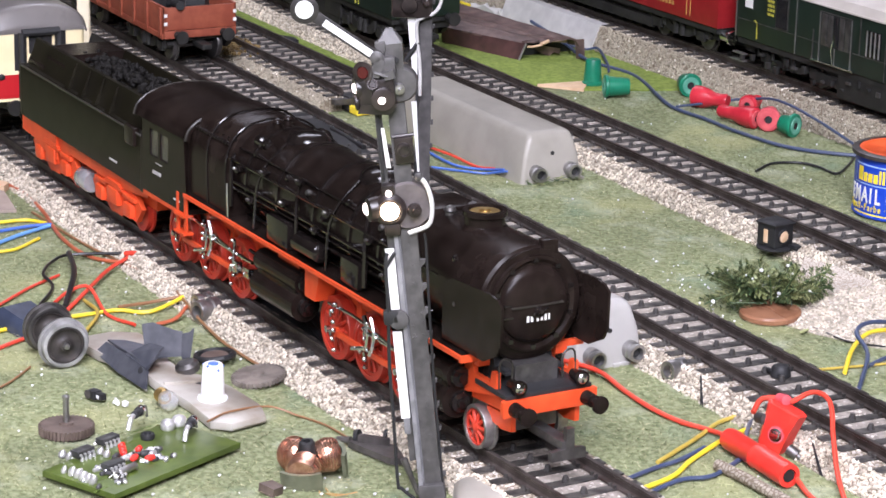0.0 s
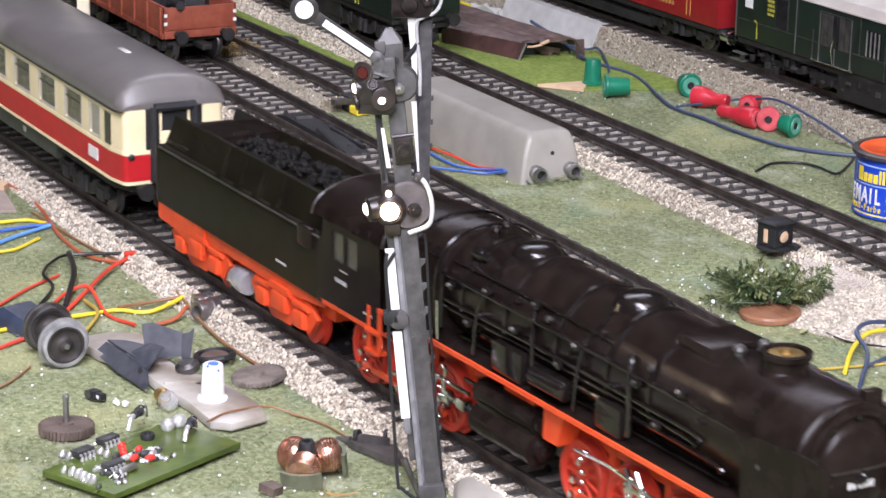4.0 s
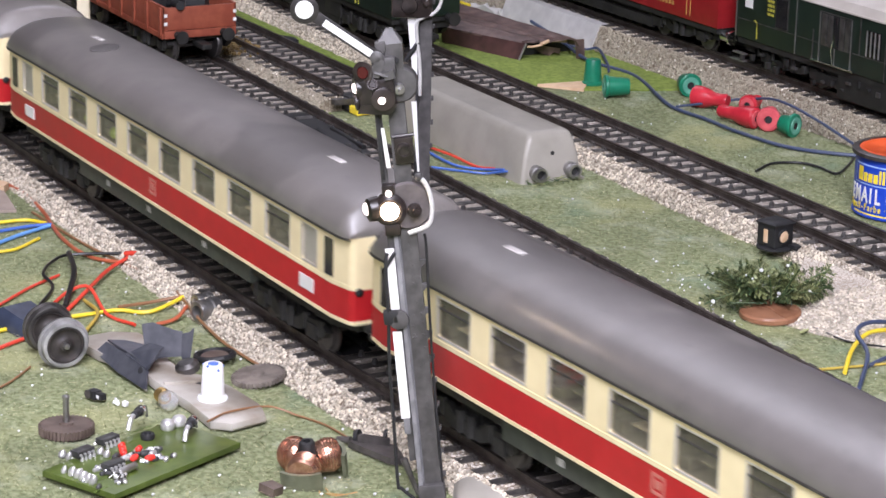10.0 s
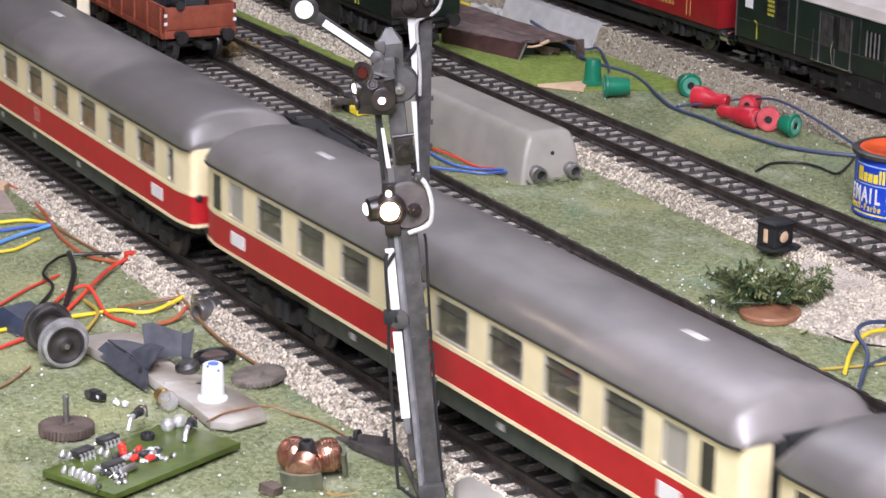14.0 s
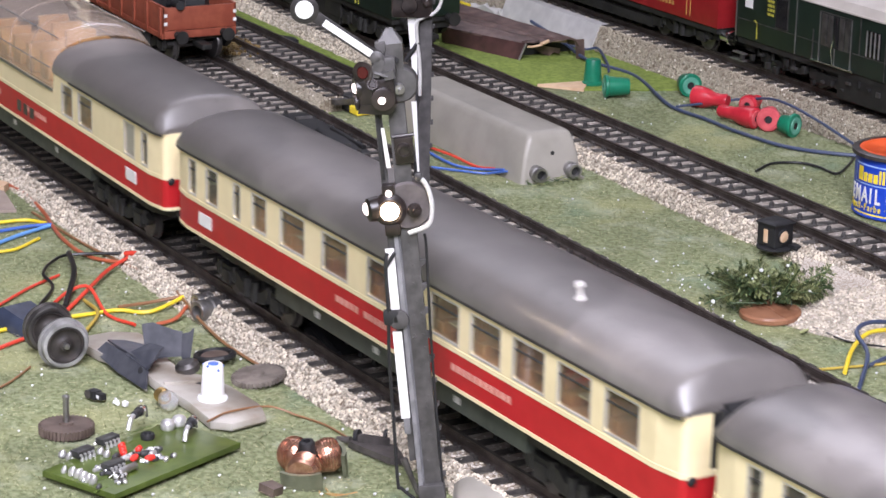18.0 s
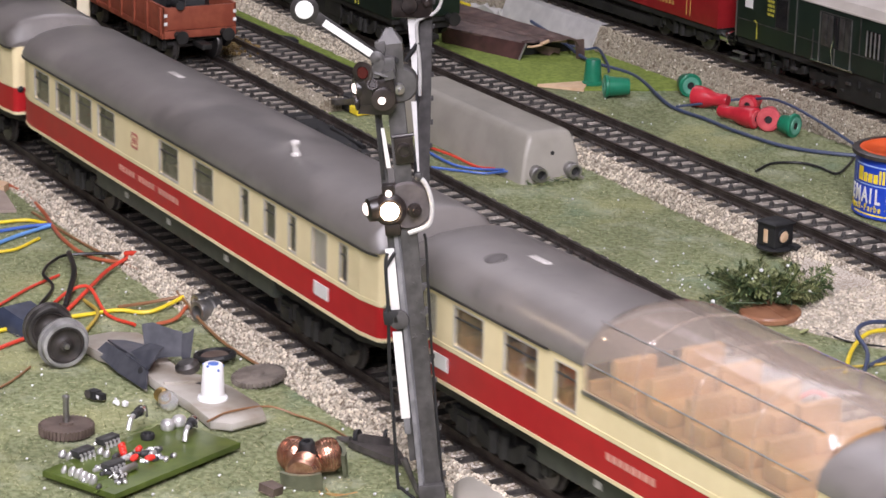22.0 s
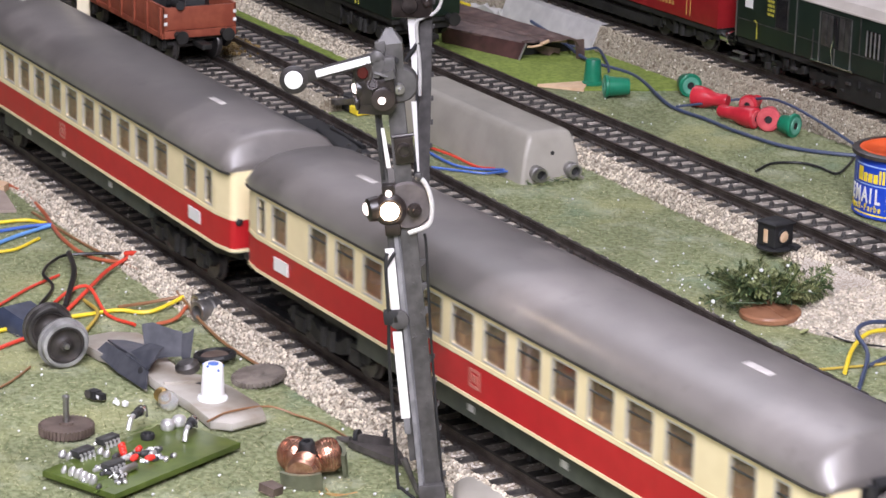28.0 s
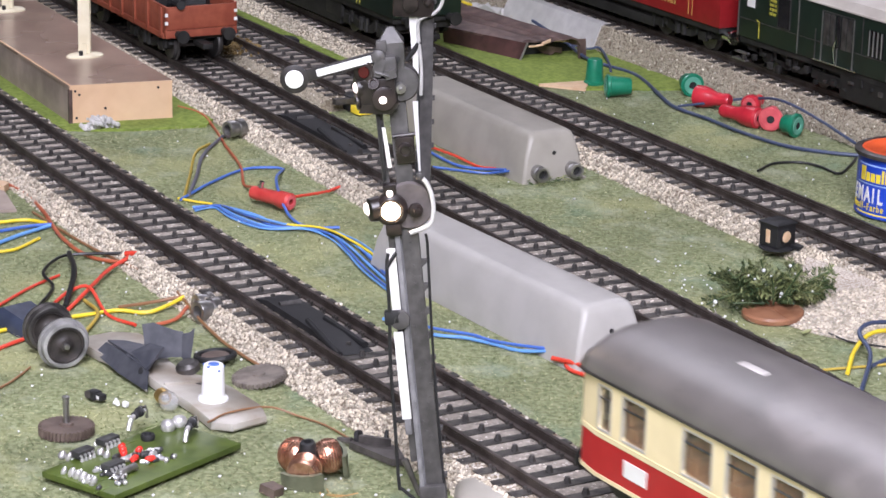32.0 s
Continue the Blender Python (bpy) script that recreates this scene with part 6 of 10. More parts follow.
def rear_coaches():
    z4 = 5.0
    def on4(s):
        x, y, h = LINE_4(s)
        return Matrix.Translation((x * MM, y * MM, z4 * MM)) @ Matrix.Rotation(h, 4, "Z")
    g = thing("parked_luggage_coach", on4(-247), "dark green luggage coach with pale roof parked on rear track", "train coach")
    parked_body(g, 0, 250, COACH_GREEN, ROOF_WHITE, 10.8, 31.5, 15.6, 6, [(24.5, 31, 18.6, 29), (88, 97, 15, 27), (130, 140, 17, 28), (150, 160, 17, 28)])
    for k in range(4):
        part("window_bar", rod(B(), (76.2 + k * 2.2, -16.0, 18.4), (76.2 + k * 2.2, -16.0, 27), 0.3, n=6), STEEL, g)
    part("barred_window", box(B(), 75.2, 83.6, -15.9, -15.6, 18.2, 27.2, 0.1), GLASS_DARK, g)
    for a, b in ((51, 54), (54.6, 57), (57.8, 60.4), (61, 63.6), (64.2, 66.6)):
        part("door_louvre", box(B(), a, b, -16.1, -15.6, 17.4, 28.5, 0.15), DARK_STEEL if a != 57.8 else GLASS_DARK, g)
    # black box put in for the deep shade beneath the coach
    part("underfloor_shade_box", box(B(), 60, 200, -14.8, 14.8, 0.6, 10.6, 0.6), UNDER, g, "black box standing in for the shade under the coach")
    part("waist_line", box(B(), 0, 250, -15.85, -15.6, 17.6, 17.9), DARK_STEEL, g)
    part("roof_gutter", box(B(), 0, 250, -16.2, -15.8, 31.0, 31.6), ROOF_WHITE, g)
    part("door_handle", tube(B(), [(59, -16.6, 12), (58.6, -17.2, 17), (59.4, -17.2, 20.4)], 0.3, 6), CHROME, g)
    for a_, b_, c_, d_ in ((49.6, 50.0, 11.6, 29.0), (67.2, 67.6, 11.6, 29.0), (49.6, 67.6, 28.8, 29.2), (58.4, 58.7, 11.6, 17.4), (72.0, 72.3, 17.6, 30.6), (86.0, 86.3, 11.2, 30.6), (36.0, 36.3, 11.2, 30.6)):
        part("panel_line", box(B(), a_, b_, -15.95, -15.6, c_, d_), STEEL if c_ < 12 and a_ < 70 else DARK_STEEL, g)
    part("door_step", box(B(), 46, 70, -16.4, -15.6, 11.2, 11.7), CHROME, g)
    part("door_edge", box(B(), 46, 46.4, -15.9, -15.6, 11, 22), DARK_STEEL, g)
    part("corner_post", box(B(), 0.2, 0.7, -15.9, -15.5, 11, 30), STEEL, g)
    part("white_plate", box(B(), 5.5, 10, -15.8, -15.6, 22.5, 29), WHITE, g)
    part("brake_mark", box(B(), 12.9, 13.4, -15.8, -15.6, 12, 18), YELLOW, g, "yellow brake mark")
    part("brake_mark", prism(B(), [(11.4, 18.6), (12.0, 18.6), (13.4, 17.2), (13.4, 16.4)], -15.8, -15.6, "y"), YELLOW, g)
    for k, z in enumerate((26.6, 25.0, 23.4, 21.8)):
        x = 19
        for w in ((1.2, 2.0), (2.4, 1.0), (0.8, 1.4, 0.8), (1.6, 1.6))[k]:
            part("lettering_bar", box(B(), x, x + w, -15.75, -15.6, z, z + 0.9), YELLOW, g)
            x += w + 0.5
    lv = B()
    for k in range(3):
        box(lv, 91 + k * 2.6, 92.6 + k * 2.6, -16.1, -15.6, 17, 26)
    part("luggage_vent", lv, DARK_STEEL, g)
    for x in (30, 215):
        bogie(g, x)
    rg = random.Random(41)
    for k in range(22):
        x = 4 + k * 5.2 + rg.uniform(-1, 1)
        w_, z_ = rg.uniform(0.8, 2.6), rg.uniform(1.5, 7)
        part("underfloor_fitting", box(B(), x, x + w_, -15.2 - rg.uniform(0, 0.6), -14.2, z_, z_ + rg.uniform(0.8, 3.0), 0.2), DARK_STEEL if k % 3 == 0 else UNDER, g)
    part("coach_step", box(B(), -1, 6, -15.6, -13.8, 4.6, 5.1), STEEL, g, "bright edged step"), part("coach_step", box(B(), -3, 5, -15.2, -13.4, 1.8, 2.3), STEEL, g)
    for sy in (-9.5, 9.5):
        part("buffer", lathe(B(), (0, sy, 9.4), (-1, 0, 0), ((0, 1.6), (2.5, 1.5), (2.6, 1.0), (4.5, 1.0), (4.6, 2.6), (5.4, 2.5)), 14), UNDER, g)
    part("coupling", box(B(), -8, 3, -2, 2, 3.6, 5.6, 0.4), CHROME, g)
    part("gangway", box(B(), -2.2, 0, -6, 6, 11, 33, 1), RUBBER, g)
    r = thing("parked_red_coach", on4(-259), "red coach with gold lettering, parked on the rear track", "train coach")
    parked_body(r, -250, 0, COACH_RED, ROOF_GREY, 10.6, 31, 15.2, 6, [(-40 - 24 * k, -27 - 24 * k, 20.5, 29) for k in range(8)])
    x = -30
    for k in range(14):
        part("lettering_bar", box(B(), x - k * 2.1, x - k * 2.1 + 1.3, -15.35, -15.2, 14.6, 16.2), GOLD, r)
    for x in (-18, -20.4):
        part("gold_line", box(B(), x, x + 0.4, -15.35, -15.2, 12.5, 20), GOLD, r)
    part("buffer_shine", lathe(B(), (-2, -10.5, 7.6), (1, 0, 0), ((0, 2), (5, 1.8), (5.2, 2.8), (6, 2.6)), 14), CHROME, r, "bright buffer")
    part("gangway", box(B(), 0, 2.4, -6, 6, 11, 33, 1), RUBBER, r)
    for x in (-28, -215):
        bogie(r, x)
    part("coupling", box(B(), -6, 9, -2.2, 2.2, 3, 5.4, 0.4), UNDER, r)


rear_coaches()


def green_railcar():
    x, y, h = LINE_3(-332)
    t = thing("parked_green_railcar", Matrix.Translation((x * MM, y * MM, 0)) @ Matrix.Rotation(h, 4, "Z"), "dark green railcar parked on the third track", "railcar")
    parked_body(t, -230, 0, COACH_GREEN, ROOF_GREY, 13, 34, 14.6, 6, [(-24 - 22 * k, -12 - 22 * k, 22, 31) for k in range(9)])
    for x in (-28, -30.6):
        part("yellow_line", box(B(), x, x + 0.5, -14.85, -14.6, 14, 21), YELLOW, t)
    part("battery_box", box(B(), -190, -48, -13, 13, 2, 13, 0.8), UNDER, t)
    part("ladder", box(B(), -60, -46, -13.4, -12.6, 5, 13, 0.3), UNDER, t)
    for x in (-28, -200):
        bogie(t, x)
    for sy in (-9.5, 9.5):
        part("buffer", lathe(B(), (0, sy, 12.4), (1, 0, 0), ((0, 1.6), (2.5, 1.5), (2.6, 1.0), (4.5, 1.0), (4.6, 2.6), (5.4, 2.5)), 14), UNDER, t)
    part("coupling", box(B(), -3, 7, -2, 2, 5.6, 7.6, 0.4), UNDER, t)


green_railcar()


def scrap_sheet():
    """A bent shed roof: an upright reddish front, a long creased top that leans back, and a torn open end."""
    t = thing("rusty_shed_roof", Matrix.Identity(4), "rusty brown shed roof of creased sheet, torn open, lying on green felt", "scrap roof")
    foot = (Vector((-374, 211.6, GROUND + 0.6)), Vector((-333, 222.5, GROUND + 0.6)))
    crease = (Vector((-373, 210.4, -0.6)), Vector((-332.4, 225.2, -1.0)))
    ridge = (Vector((-404, 236, 1.2)), Vector((-324, 243.2, 1.0)))
    rng = random.Random(14)
    front = []
    for k in range(9):
        a, b = foot[0].lerp(foot[1], k / 8), crease[0].lerp(crease[1], k / 8)
        w = Vector((0.18, -0.5, 0)) * math.sin(1.7 * k)
        line = [a, a.lerp(b, 0.5) + w, b]
        front.append([tuple(q) for q in line] + [tuple(q + Vector((-0.3, 0.8, -0.3))) for q in line[::-1]])
    part("front_sheet", loft(B(), front), SCRAP_RED, t, "reddish brown upright front sheet")
    prof = ((0, 0), (0.08, 0.7), (0.2, 0.5), (0.27, 1.3), (0.34, 0.3), (0.5, -0.5), (0.56, 0.9), (0.63, 0.3), (0.78, -0.2), (0.86, 0.8), (1.0, 0.0), (1.06, -2.4))
    top = []
    for k in range(15):
        s_ = k / 14
        a, b = crease[0].lerp(crease[1], s_), ridge[0].lerp(ridge[1], s_)
        line = []
        for u, h in prof:
            q = a.lerp(b, u) + Vector((0, 0, h * (0.8 + 0.3 * math.sin(3 * s_ + 5 * u)) + rng.uniform(-0.12, 0.12)))
            if k == 14:
                q += Vector((-8.0, -0.8, 0)) * (0.5 + 0.5 * math.sin(19 * u)) * (1.1 - u)
            line.append(q)
        top.append([tuple(q) for q in line] + [tuple(q - Vector((0, 0, 0.7))) for q in line[::-1]])
    part("top_sheet", loft(B(), top), SCRAP, t, "creased grey-brown top sheet")
    part("sheet_edge", rod(B(), tuple(foot[1] + Vector((0.4, 0, 0))), tuple(crease[1] + Vector((0.4, 0, 0.2))), 0.45, n=8), STEEL, t, "bright bent edge")
    for pts, r_ in (([(-329.6, 224.6, -1.6), (-330.4, 227.6, -1.9), (-329, 230.2, -1.2)], 0.45), ([(-329.4, 230.4, -1.0), (-330.6, 235.0, -0.2), (-331.4, 239.0, -0.6), (-331.8, 243.4, -1.4)], 0.75)):
        part("torn_lip", tube(B(), pts, r_, 7), WOOD, t, "pale torn lip")
    flap = [(-335.5, 231.6, -2.8), (-334.6, 235.0, -3.2), (-333.0, 241.5, -4.2), (-333.6, 241.8, -6.6), (-334.6, 239.4, -6.0), (-334.8, 237.6, -7.2), (-336.2, 234.4, -6.2), (-336.8, 232.6, -4.6)]
    part("torn_flap", loft(B(), [flap, [(x - 0.6, y + 0.2, z) for x, y, z in flap]]), SCRAP, t, "torn rusty flap with ragged edge")
    # black block that stands for the shade inside the open roof
    part("inside_shade", loft(B(), [[(x, 216 + y, GROUND + 0.6), (x, 244 + y, GROUND + 0.6), (x, 242 + y, -1.6), (x, 218 + y, -2.2)] for x, y in ((-372, 0), (-339.5, 8))]), RUBBER, t)
    part("end_plate", loft(B(), [[(-325.6, 244.4, GROUND + 0.6), (-324.4, 247.4, GROUND + 0.6), (-324.2, 246.8, 0.6), (-325.4, 243.2, 0.4)], [(-326.4, 244.8, GROUND + 0.6), (-325.2, 247.8, GROUND + 0.6), (-325.0, 247.2, 0.6), (-326.2, 243.6, 0.4)]]), SCRAP, t)


SCRAP_RED = mat("rusty_red_brown_sheet", (0.050, 0.026, 0.024), (0.115, 0.055, 0.050), rough=0.45, scale=160, big=50, vary=0.3, bump=0.2)
scrap_sheet()


def crumpled_paper():
    """Crushed grey paper pushed behind the shed roof."""
    t = thing("crumpled_paper", Matrix.Identity(4), "crumpled pale grey paper behind the rusty roof", "paper")
    rng = random.Random(23)
    rings = []
    for k in range(9):
        x = -432 + 3.0 * k
        ring = [(x + rng.uniform(-0.8, 0.8), 255 + 0.35 * k + (i % 6) * 1.3 * (1 if i < 6 else -1) + (0 if i < 6 else 6.5), GROUND + 0.6 if i >= 6 else -5.6 + rng.uniform(-1.2, 1.8)) for i in range(12)]
        rings.append(ring)
    o = part("paper_sheet", loft(B(), rings), GREY_CARD, t)
    o.data.polygons.foreach_set("use_smooth", [False] * len(o.data.polygons))
    part("yellow_strip", box(B(), -434, -426, 252.6, 254.2, GROUND + 0.6, -4.6, 0.2), CAN_YELLOW, t, "yellow folded strip")


crumpled_paper()
solid("grey_card_strip", loft(B(), [[(x, 258.0 + dy, GROUND + 0.5), (x, 262.3 + dy, 2.3), (x, 266 + dy, 2.5), (x, 266 + dy, 1.6), (x, 262.8 + dy, 1.6), (x, 258.5 + dy, GROUND + 0.2)] for x, dy in ((-409, 0.2), (-352, 0), (-338, 0.3))]), GREY_CARD, "pale grey card strip over the rear track bed", "card strip")
solid("wood_strip", prism(B(), [(-292, 206.5), (-278, 218), (-280, 219.6), (-288, 226), (-289.5, 225)], GROUND + 0.3, GROUND + 1.4, "z"), WOOD, "pale splintered strip of wood on the grass", "wood strip")


def felt(name, poly, label):
    bm = B()
    prism(bm, poly, GROUND - 0.3, GROUND + 0.75, "z")
    solid(name, bm, FELT, label, "felt")


felt("green_felt_sheet", [(-640, 150), (-372, 152), (-330, 154), (-300, 155), (-290, 178), (-292, 207), (-281, 218), (-270, 240), (-262, 262), (-640, 262)], "bright green felt sheet beside the third track")
felt("green_felt_strip", [(-640, 112), (-300, 109.5), (-286, 112), (-284, 117), (-640, 122)], "bright green felt strip along the siding")
felt("green_felt_strip", [(-312, 22), (-298, 24.5), (-290, 45), (-286, 70), (-296, 78), (-640, 90), (-640, 30)], "bright green felt edge under the platform")


# small lantern on the ballast of the third track
def lantern():
    t = thing("point_lantern", at(-75.0, 156.4, -5.0, 0, 0, 8) @ Matrix.Diagonal((0.88, 0.88, 0.86, 1)), "small black point lantern with pale orange panes", "lantern")
    b = B()
    box(b, -4.2, 4.2, -4.2, 4.2, 1, 8.6, 0.5)
    part("lantern_body", b, RUBBER, t)
    part("lantern_roof", loft(B(), [[(x * s, y * s, z) for x, y in ((-4.6, -4.6), (4.6, -4.6), (4.6, 4.6), (-4.6, 4.6))] for s, z in ((1, 8.6), (1.02, 9.1), (0.8, 9.8))]), RUBBER, t)
    part("lantern_foot", lathe(B(), (0, 0, 0), (0, 0, 1), ((0, 6), (0.5, 6), (1.2, 3.4)), 20), RUBBER, t)
    part("round_pane", lathe(B(), (4.2, -0.2, 4.8), (1, 0, 0), ((0, 2.0), (0.2, 2.0), (0.35, 1.6)), 20), PANE_ORANGE, t, "round pale orange pane")
    part("slot_pane", box(B(), -1.0, 0.9, -4.4, -4.2, 2.4, 7.0, 0.1), PANE_ORANGE, t, "upright pale orange pane")
    part("round_frame", lathe(B(), (4.2, -0.2, 4.8), (1, 0, 0), ((0, 2.7), (0.5, 2.6), (0.55, 2.1), (0.1, 2.05)), 22), RUBBER, t)
    part("side_arm", box(B(), 0, 8, 2, 6, 0.2, 1.8, 0.5), RUBBER, t)


PANE_ORANGE = mat("pale_orange_pane", (0.72, 0.48, 0.28), (0.80, 0.58, 0.38), rough=0.3)
lantern()


def paint_tin():
    R, H = 15.0, 20.4
    t = thing("paint_tin", at(-97.9, 221.1, GROUND + 0.3), "small blue paint tin with orange lid and yellow print", "paint tin")
    part("tin_body", lathe(B(), (0, 0, 0), (0, 0, 1), ((0, R - 0.8), (0.5, R), (1.2, R), (1.4, R - 0.25), (H - 1.6, R - 0.25), (H - 1.4, R + 0.2)), 56), CAN_BLUE, t)
    part("rim", lathe(B(), (0, 0, H - 1.6), (0, 0, 1), ((0, R + 0.1), (0.2, R + 0.9), (1.3, R + 0.9), (1.6, R + 0.3), (1.7, R - 1.2), (0.9, R - 1.4)), 56), DARK_STEEL, t, "dark rolled rim")
    part("lid", lathe(B(), (0, 0, H - 0.7), (0, 0, 1), ((0, R - 1.2), (0.6, R - 1.4), (0.7, R - 2.6), (0.4, R - 3), (0.4, 0.5)), 48), CAN_LID, t, "orange-red lid")
    base = -119.37  # the side that faces the railway's front
    def arc(name, a0, a1, z0, z1, material, out=0.12, label=""):
        bm = B()
        n = max(2, int(abs(a1 - a0) / 4))
        rows = []
        for k in range(n + 1):
            a = radians(a0 + (a1 - a0) * k / n)
            rows.append([((R - 0.25 + o) * math.cos(a), (R - 0.25 + o) * math.sin(a), z) for o, z in ((-0.1, z0), (out, z0), (out, z1), (-0.1, z1))])
        loft(bm, rows)
        return part(name, bm, material, t, label)
    c = -59.4
    arc("label_panel", c - 50, c + 62, 10.6, 16.9, CAN_FRAME, 0.10, "pale outlined label panel")
    arc("label_inner", c - 48.6, c + 60, 11.0, 16.5, CAN_BLUE, 0.16)
    x = c - 42
    for w, z0, z1 in ((9, 11.6, 16.0), (6, 11.6, 14.4), (6.5, 11.6, 14.4), (6, 11.6, 14.4), (3, 11.6, 15.8), (3, 11.6, 15.8)):
        arc("yellow_mark", x, x + w, z0, z1, CAN_YELLOW, 0.24)
        x += w + 1.6
    # two lines of print round the tin, letter by letter
    for text, size, z, a0, step, narrow, m_ in (("EMAIL COLOR", 6.6, 5.2, -120, 12, 0.62, WHITE), ("Email-Farbe · Enamel", 3.0, 2.6, -119, 5.4, 0.72, CAN_YELLOW)):
        a = a0
        for chv in text:
            a += step * {"M": 0.6, "I": 0.3, " ": 0.2, "m": 0.65, "i": 0.35, "l": 0.35, "r": 0.4}.get(chv, 0.5)
            if chv != " ":
                cu = bpy.data.curves.new("letter", "FONT")
                cu.body, cu.size, cu.align_x, cu.extrude, cu.offset = chv, size * MM, "CENTER", 0.00008, 0.00016 if size > 5 else 0.00005
                tmp = bpy.data.objects.new("letter", cu)
                me = bpy.data.meshes.new_from_object(tmp)
                bpy.data.objects.remove(tmp)
                me.materials.append(m_)
                q, r_ = radians(a), (R - 0.1) * MM
                ob = new("letter", me)
                ob.parent = t
                ob.matrix_basis = Matrix.Translation((r_ * math.cos(q), r_ * math.sin(q), z * MM)) @ Matrix.Rotation(q + math.pi / 2, 4, "Z") @ Matrix.Rotation(math.pi / 2, 4, "X") @ Matrix.Diagonal((narrow, 1, 1, 1))
            a += step * {"M": 0.6, "I": 0.3, " ": 0.2, "m": 0.65, "i": 0.35, "l": 0.35, "r": 0.4}.get(chv, 0.5)
    arc("print_bar", c - 50, c + 30, 0.9, 1.7, CAN_YELLOW, 0.14)


CAN_FRAME = mat("tin_pale_blue_print", (0.35, 0.5, 0.75), rough=0.4)
paint_tin()


# ---- semaphore signal in front, leaning a little, and the second mast behind ----
SIGNAL = thing("semaphore_signal", at(46.9, -23.6, GROUND) @ pose(0, 0, 0, 0, 0, 60.63) @ pose(0, 0, 0, 0, -6.45, 0), "grey leaning semaphore signal with a white arm and a lit lamp", "railway signal")
ARM_UP, ARM_DOWN = 39.3, -10.0


def arm_pose(deg):
    return at(-2.5, -2.2, 100.6) @ pose(0, 0, 0, 0, deg, 0)


def semaphore():
    S = SIGNAL
    m = B()
    box(m, -1.5, 2.1, -0.2, 2.8, -2, 99, 0.15)
    part("mast", m, MAST_GREY, S, "grey painted steel mast")
    f = B()
    box(f, -2.9, -1.9, -0.9, 3.2, -2, 62, 0.12), box(f, -1.9, -1.5, 0.4, 2, -2, 62)
    part("mast_flange", f, MAST_PALE, S, "lighter grey flange")
    for k in range(10):
        z = 6 + k * 5.4
        s = B()
        prism(s, [(2.1, z - 0.9), (3.2, z + 0.1), (3.3, z + 0.7), (2.1, z + 0.8)], 0.2, 1.6, "y")
        part("climbing_step", s, MAST_GREY, S)
    rng = random.Random(3)
    for k in range(34):
        z, x = rng.uniform(2, 60), rng.uniform(-1.0, 1.7)
        part("rivet", lathe(B(), (x, -0.2, z), (0, -1, 0), ((-0.1, 0.28), (0.1, 0.26), (0.18, 0.1)), 7), MAST_GREY, S)
    cap = B()
    loft(cap, [[(x * a + 0.4, y * a + 1.2, z) for x, y in ((-2.6, -2.2), (2.2, -2.2), (2.2, 2.2), (-2.6, 2.2))] for a, z in ((0.95, 96.5), (1.1, 99.6), (1.12, 102.9), (0.9, 103.6), (0.28, 105.9))])
    capo = part("mast_cap", cap, MAST_GREY, S, "pointed grey cap")
    capo.data.polygons.foreach_set("use_smooth", [False] * len(capo.data.polygons))
    part("cap_lug", box(B(), -2.9, -0.6, -1.8, 0.6, 101.2, 103.6, 0.5), MAST_GREY, S)
    part("cap_hole", rod(B(), (1.4, -1.2, 99.4), (1.4, -1.75, 99.4), 0.55, n=10), RUBBER, S)
    hb = B()
    lathe(hb, (1.6, 3.4, 94), (0, -1, 0), ((0, 3.5), (0.4, 3.75), (4.0, 3.75), (4.4, 3.4), (4.45, 0.2)), 28)
    box(hb, -3.8, 1.2, -3.0, 1.5, 96.5, 100.5, 0.8)
    lathe(hb, (-2.8, 1.5, 99.9), (0.15, -1, 0), ((0, 1.1), (2.6, 1.1), (2.7, 0.9), (2.2, 0.7)), 16)
    prism(hb, [(-4.4, 96.8), (-3.6, 99.2), (-2.2, 100.9), (-1.0, 99.8), (-1.6, 98.2), (-2.4, 96.4)], -3.6, -2.6, "y")
    prism(hb, [(-1.8, 97.4), (0.6, 98.0), (1.0, 96.2), (-1.2, 95.8)], -3.9, -2.7, "y")
    rod(hb, (-3.4, -3.4, 97.6), (-0.6, -3.8, 96.6), 0.4, n=8)
    part("signal_head", hb, MAST_GREY, S, "round grey drive casing")
    part("head_bolt", lathe(B(), (1.2, -1.4, 93.4), (0.4, -1, -0.1), ((0, 1.3), (1.0, 1.1), (1.1, 0.6), (1.8, 0.5)), 10), STEEL, S)
    lb = B()
    box(lb, -7.2, 0.6, -3.2, 1.2, 90.0, 96.2, 0.9)
    lathe(lb, (-2.2, -3.2, 92), (0.1, -1, 0), ((0, 2.4), (1.2, 2.5), (1.4, 1.9)), 20)
    lathe(lb, (-7.0, -1, 94), (-1, -0.3, 0), ((0, 2.5), (0.9, 2.4)), 18)
    box(lb, -6.4, -0.6, -2.4, 0.4, 88.6, 90.4, 0.6)
    part("lamp_case", lb, LAMP_BROWN, S, "dark brown lamp case")
    part("red_spectacle", lathe(B(), (-5.6, -2.2, 97.6), (-0.5, -1, 0.1), ((0, 2.3), (0.5, 2.4), (0.6, 1.4), (0.3, 1.3)), 22), LAMP_BROWN, S)
    part("red_glass", lathe(B(), (-5.8, -2.55, 97.65), (-0.5, -1, 0.1), ((0, 1.3), (0.2, 1.2)), 18), RED_GLASS, S, "dark red signal glass")
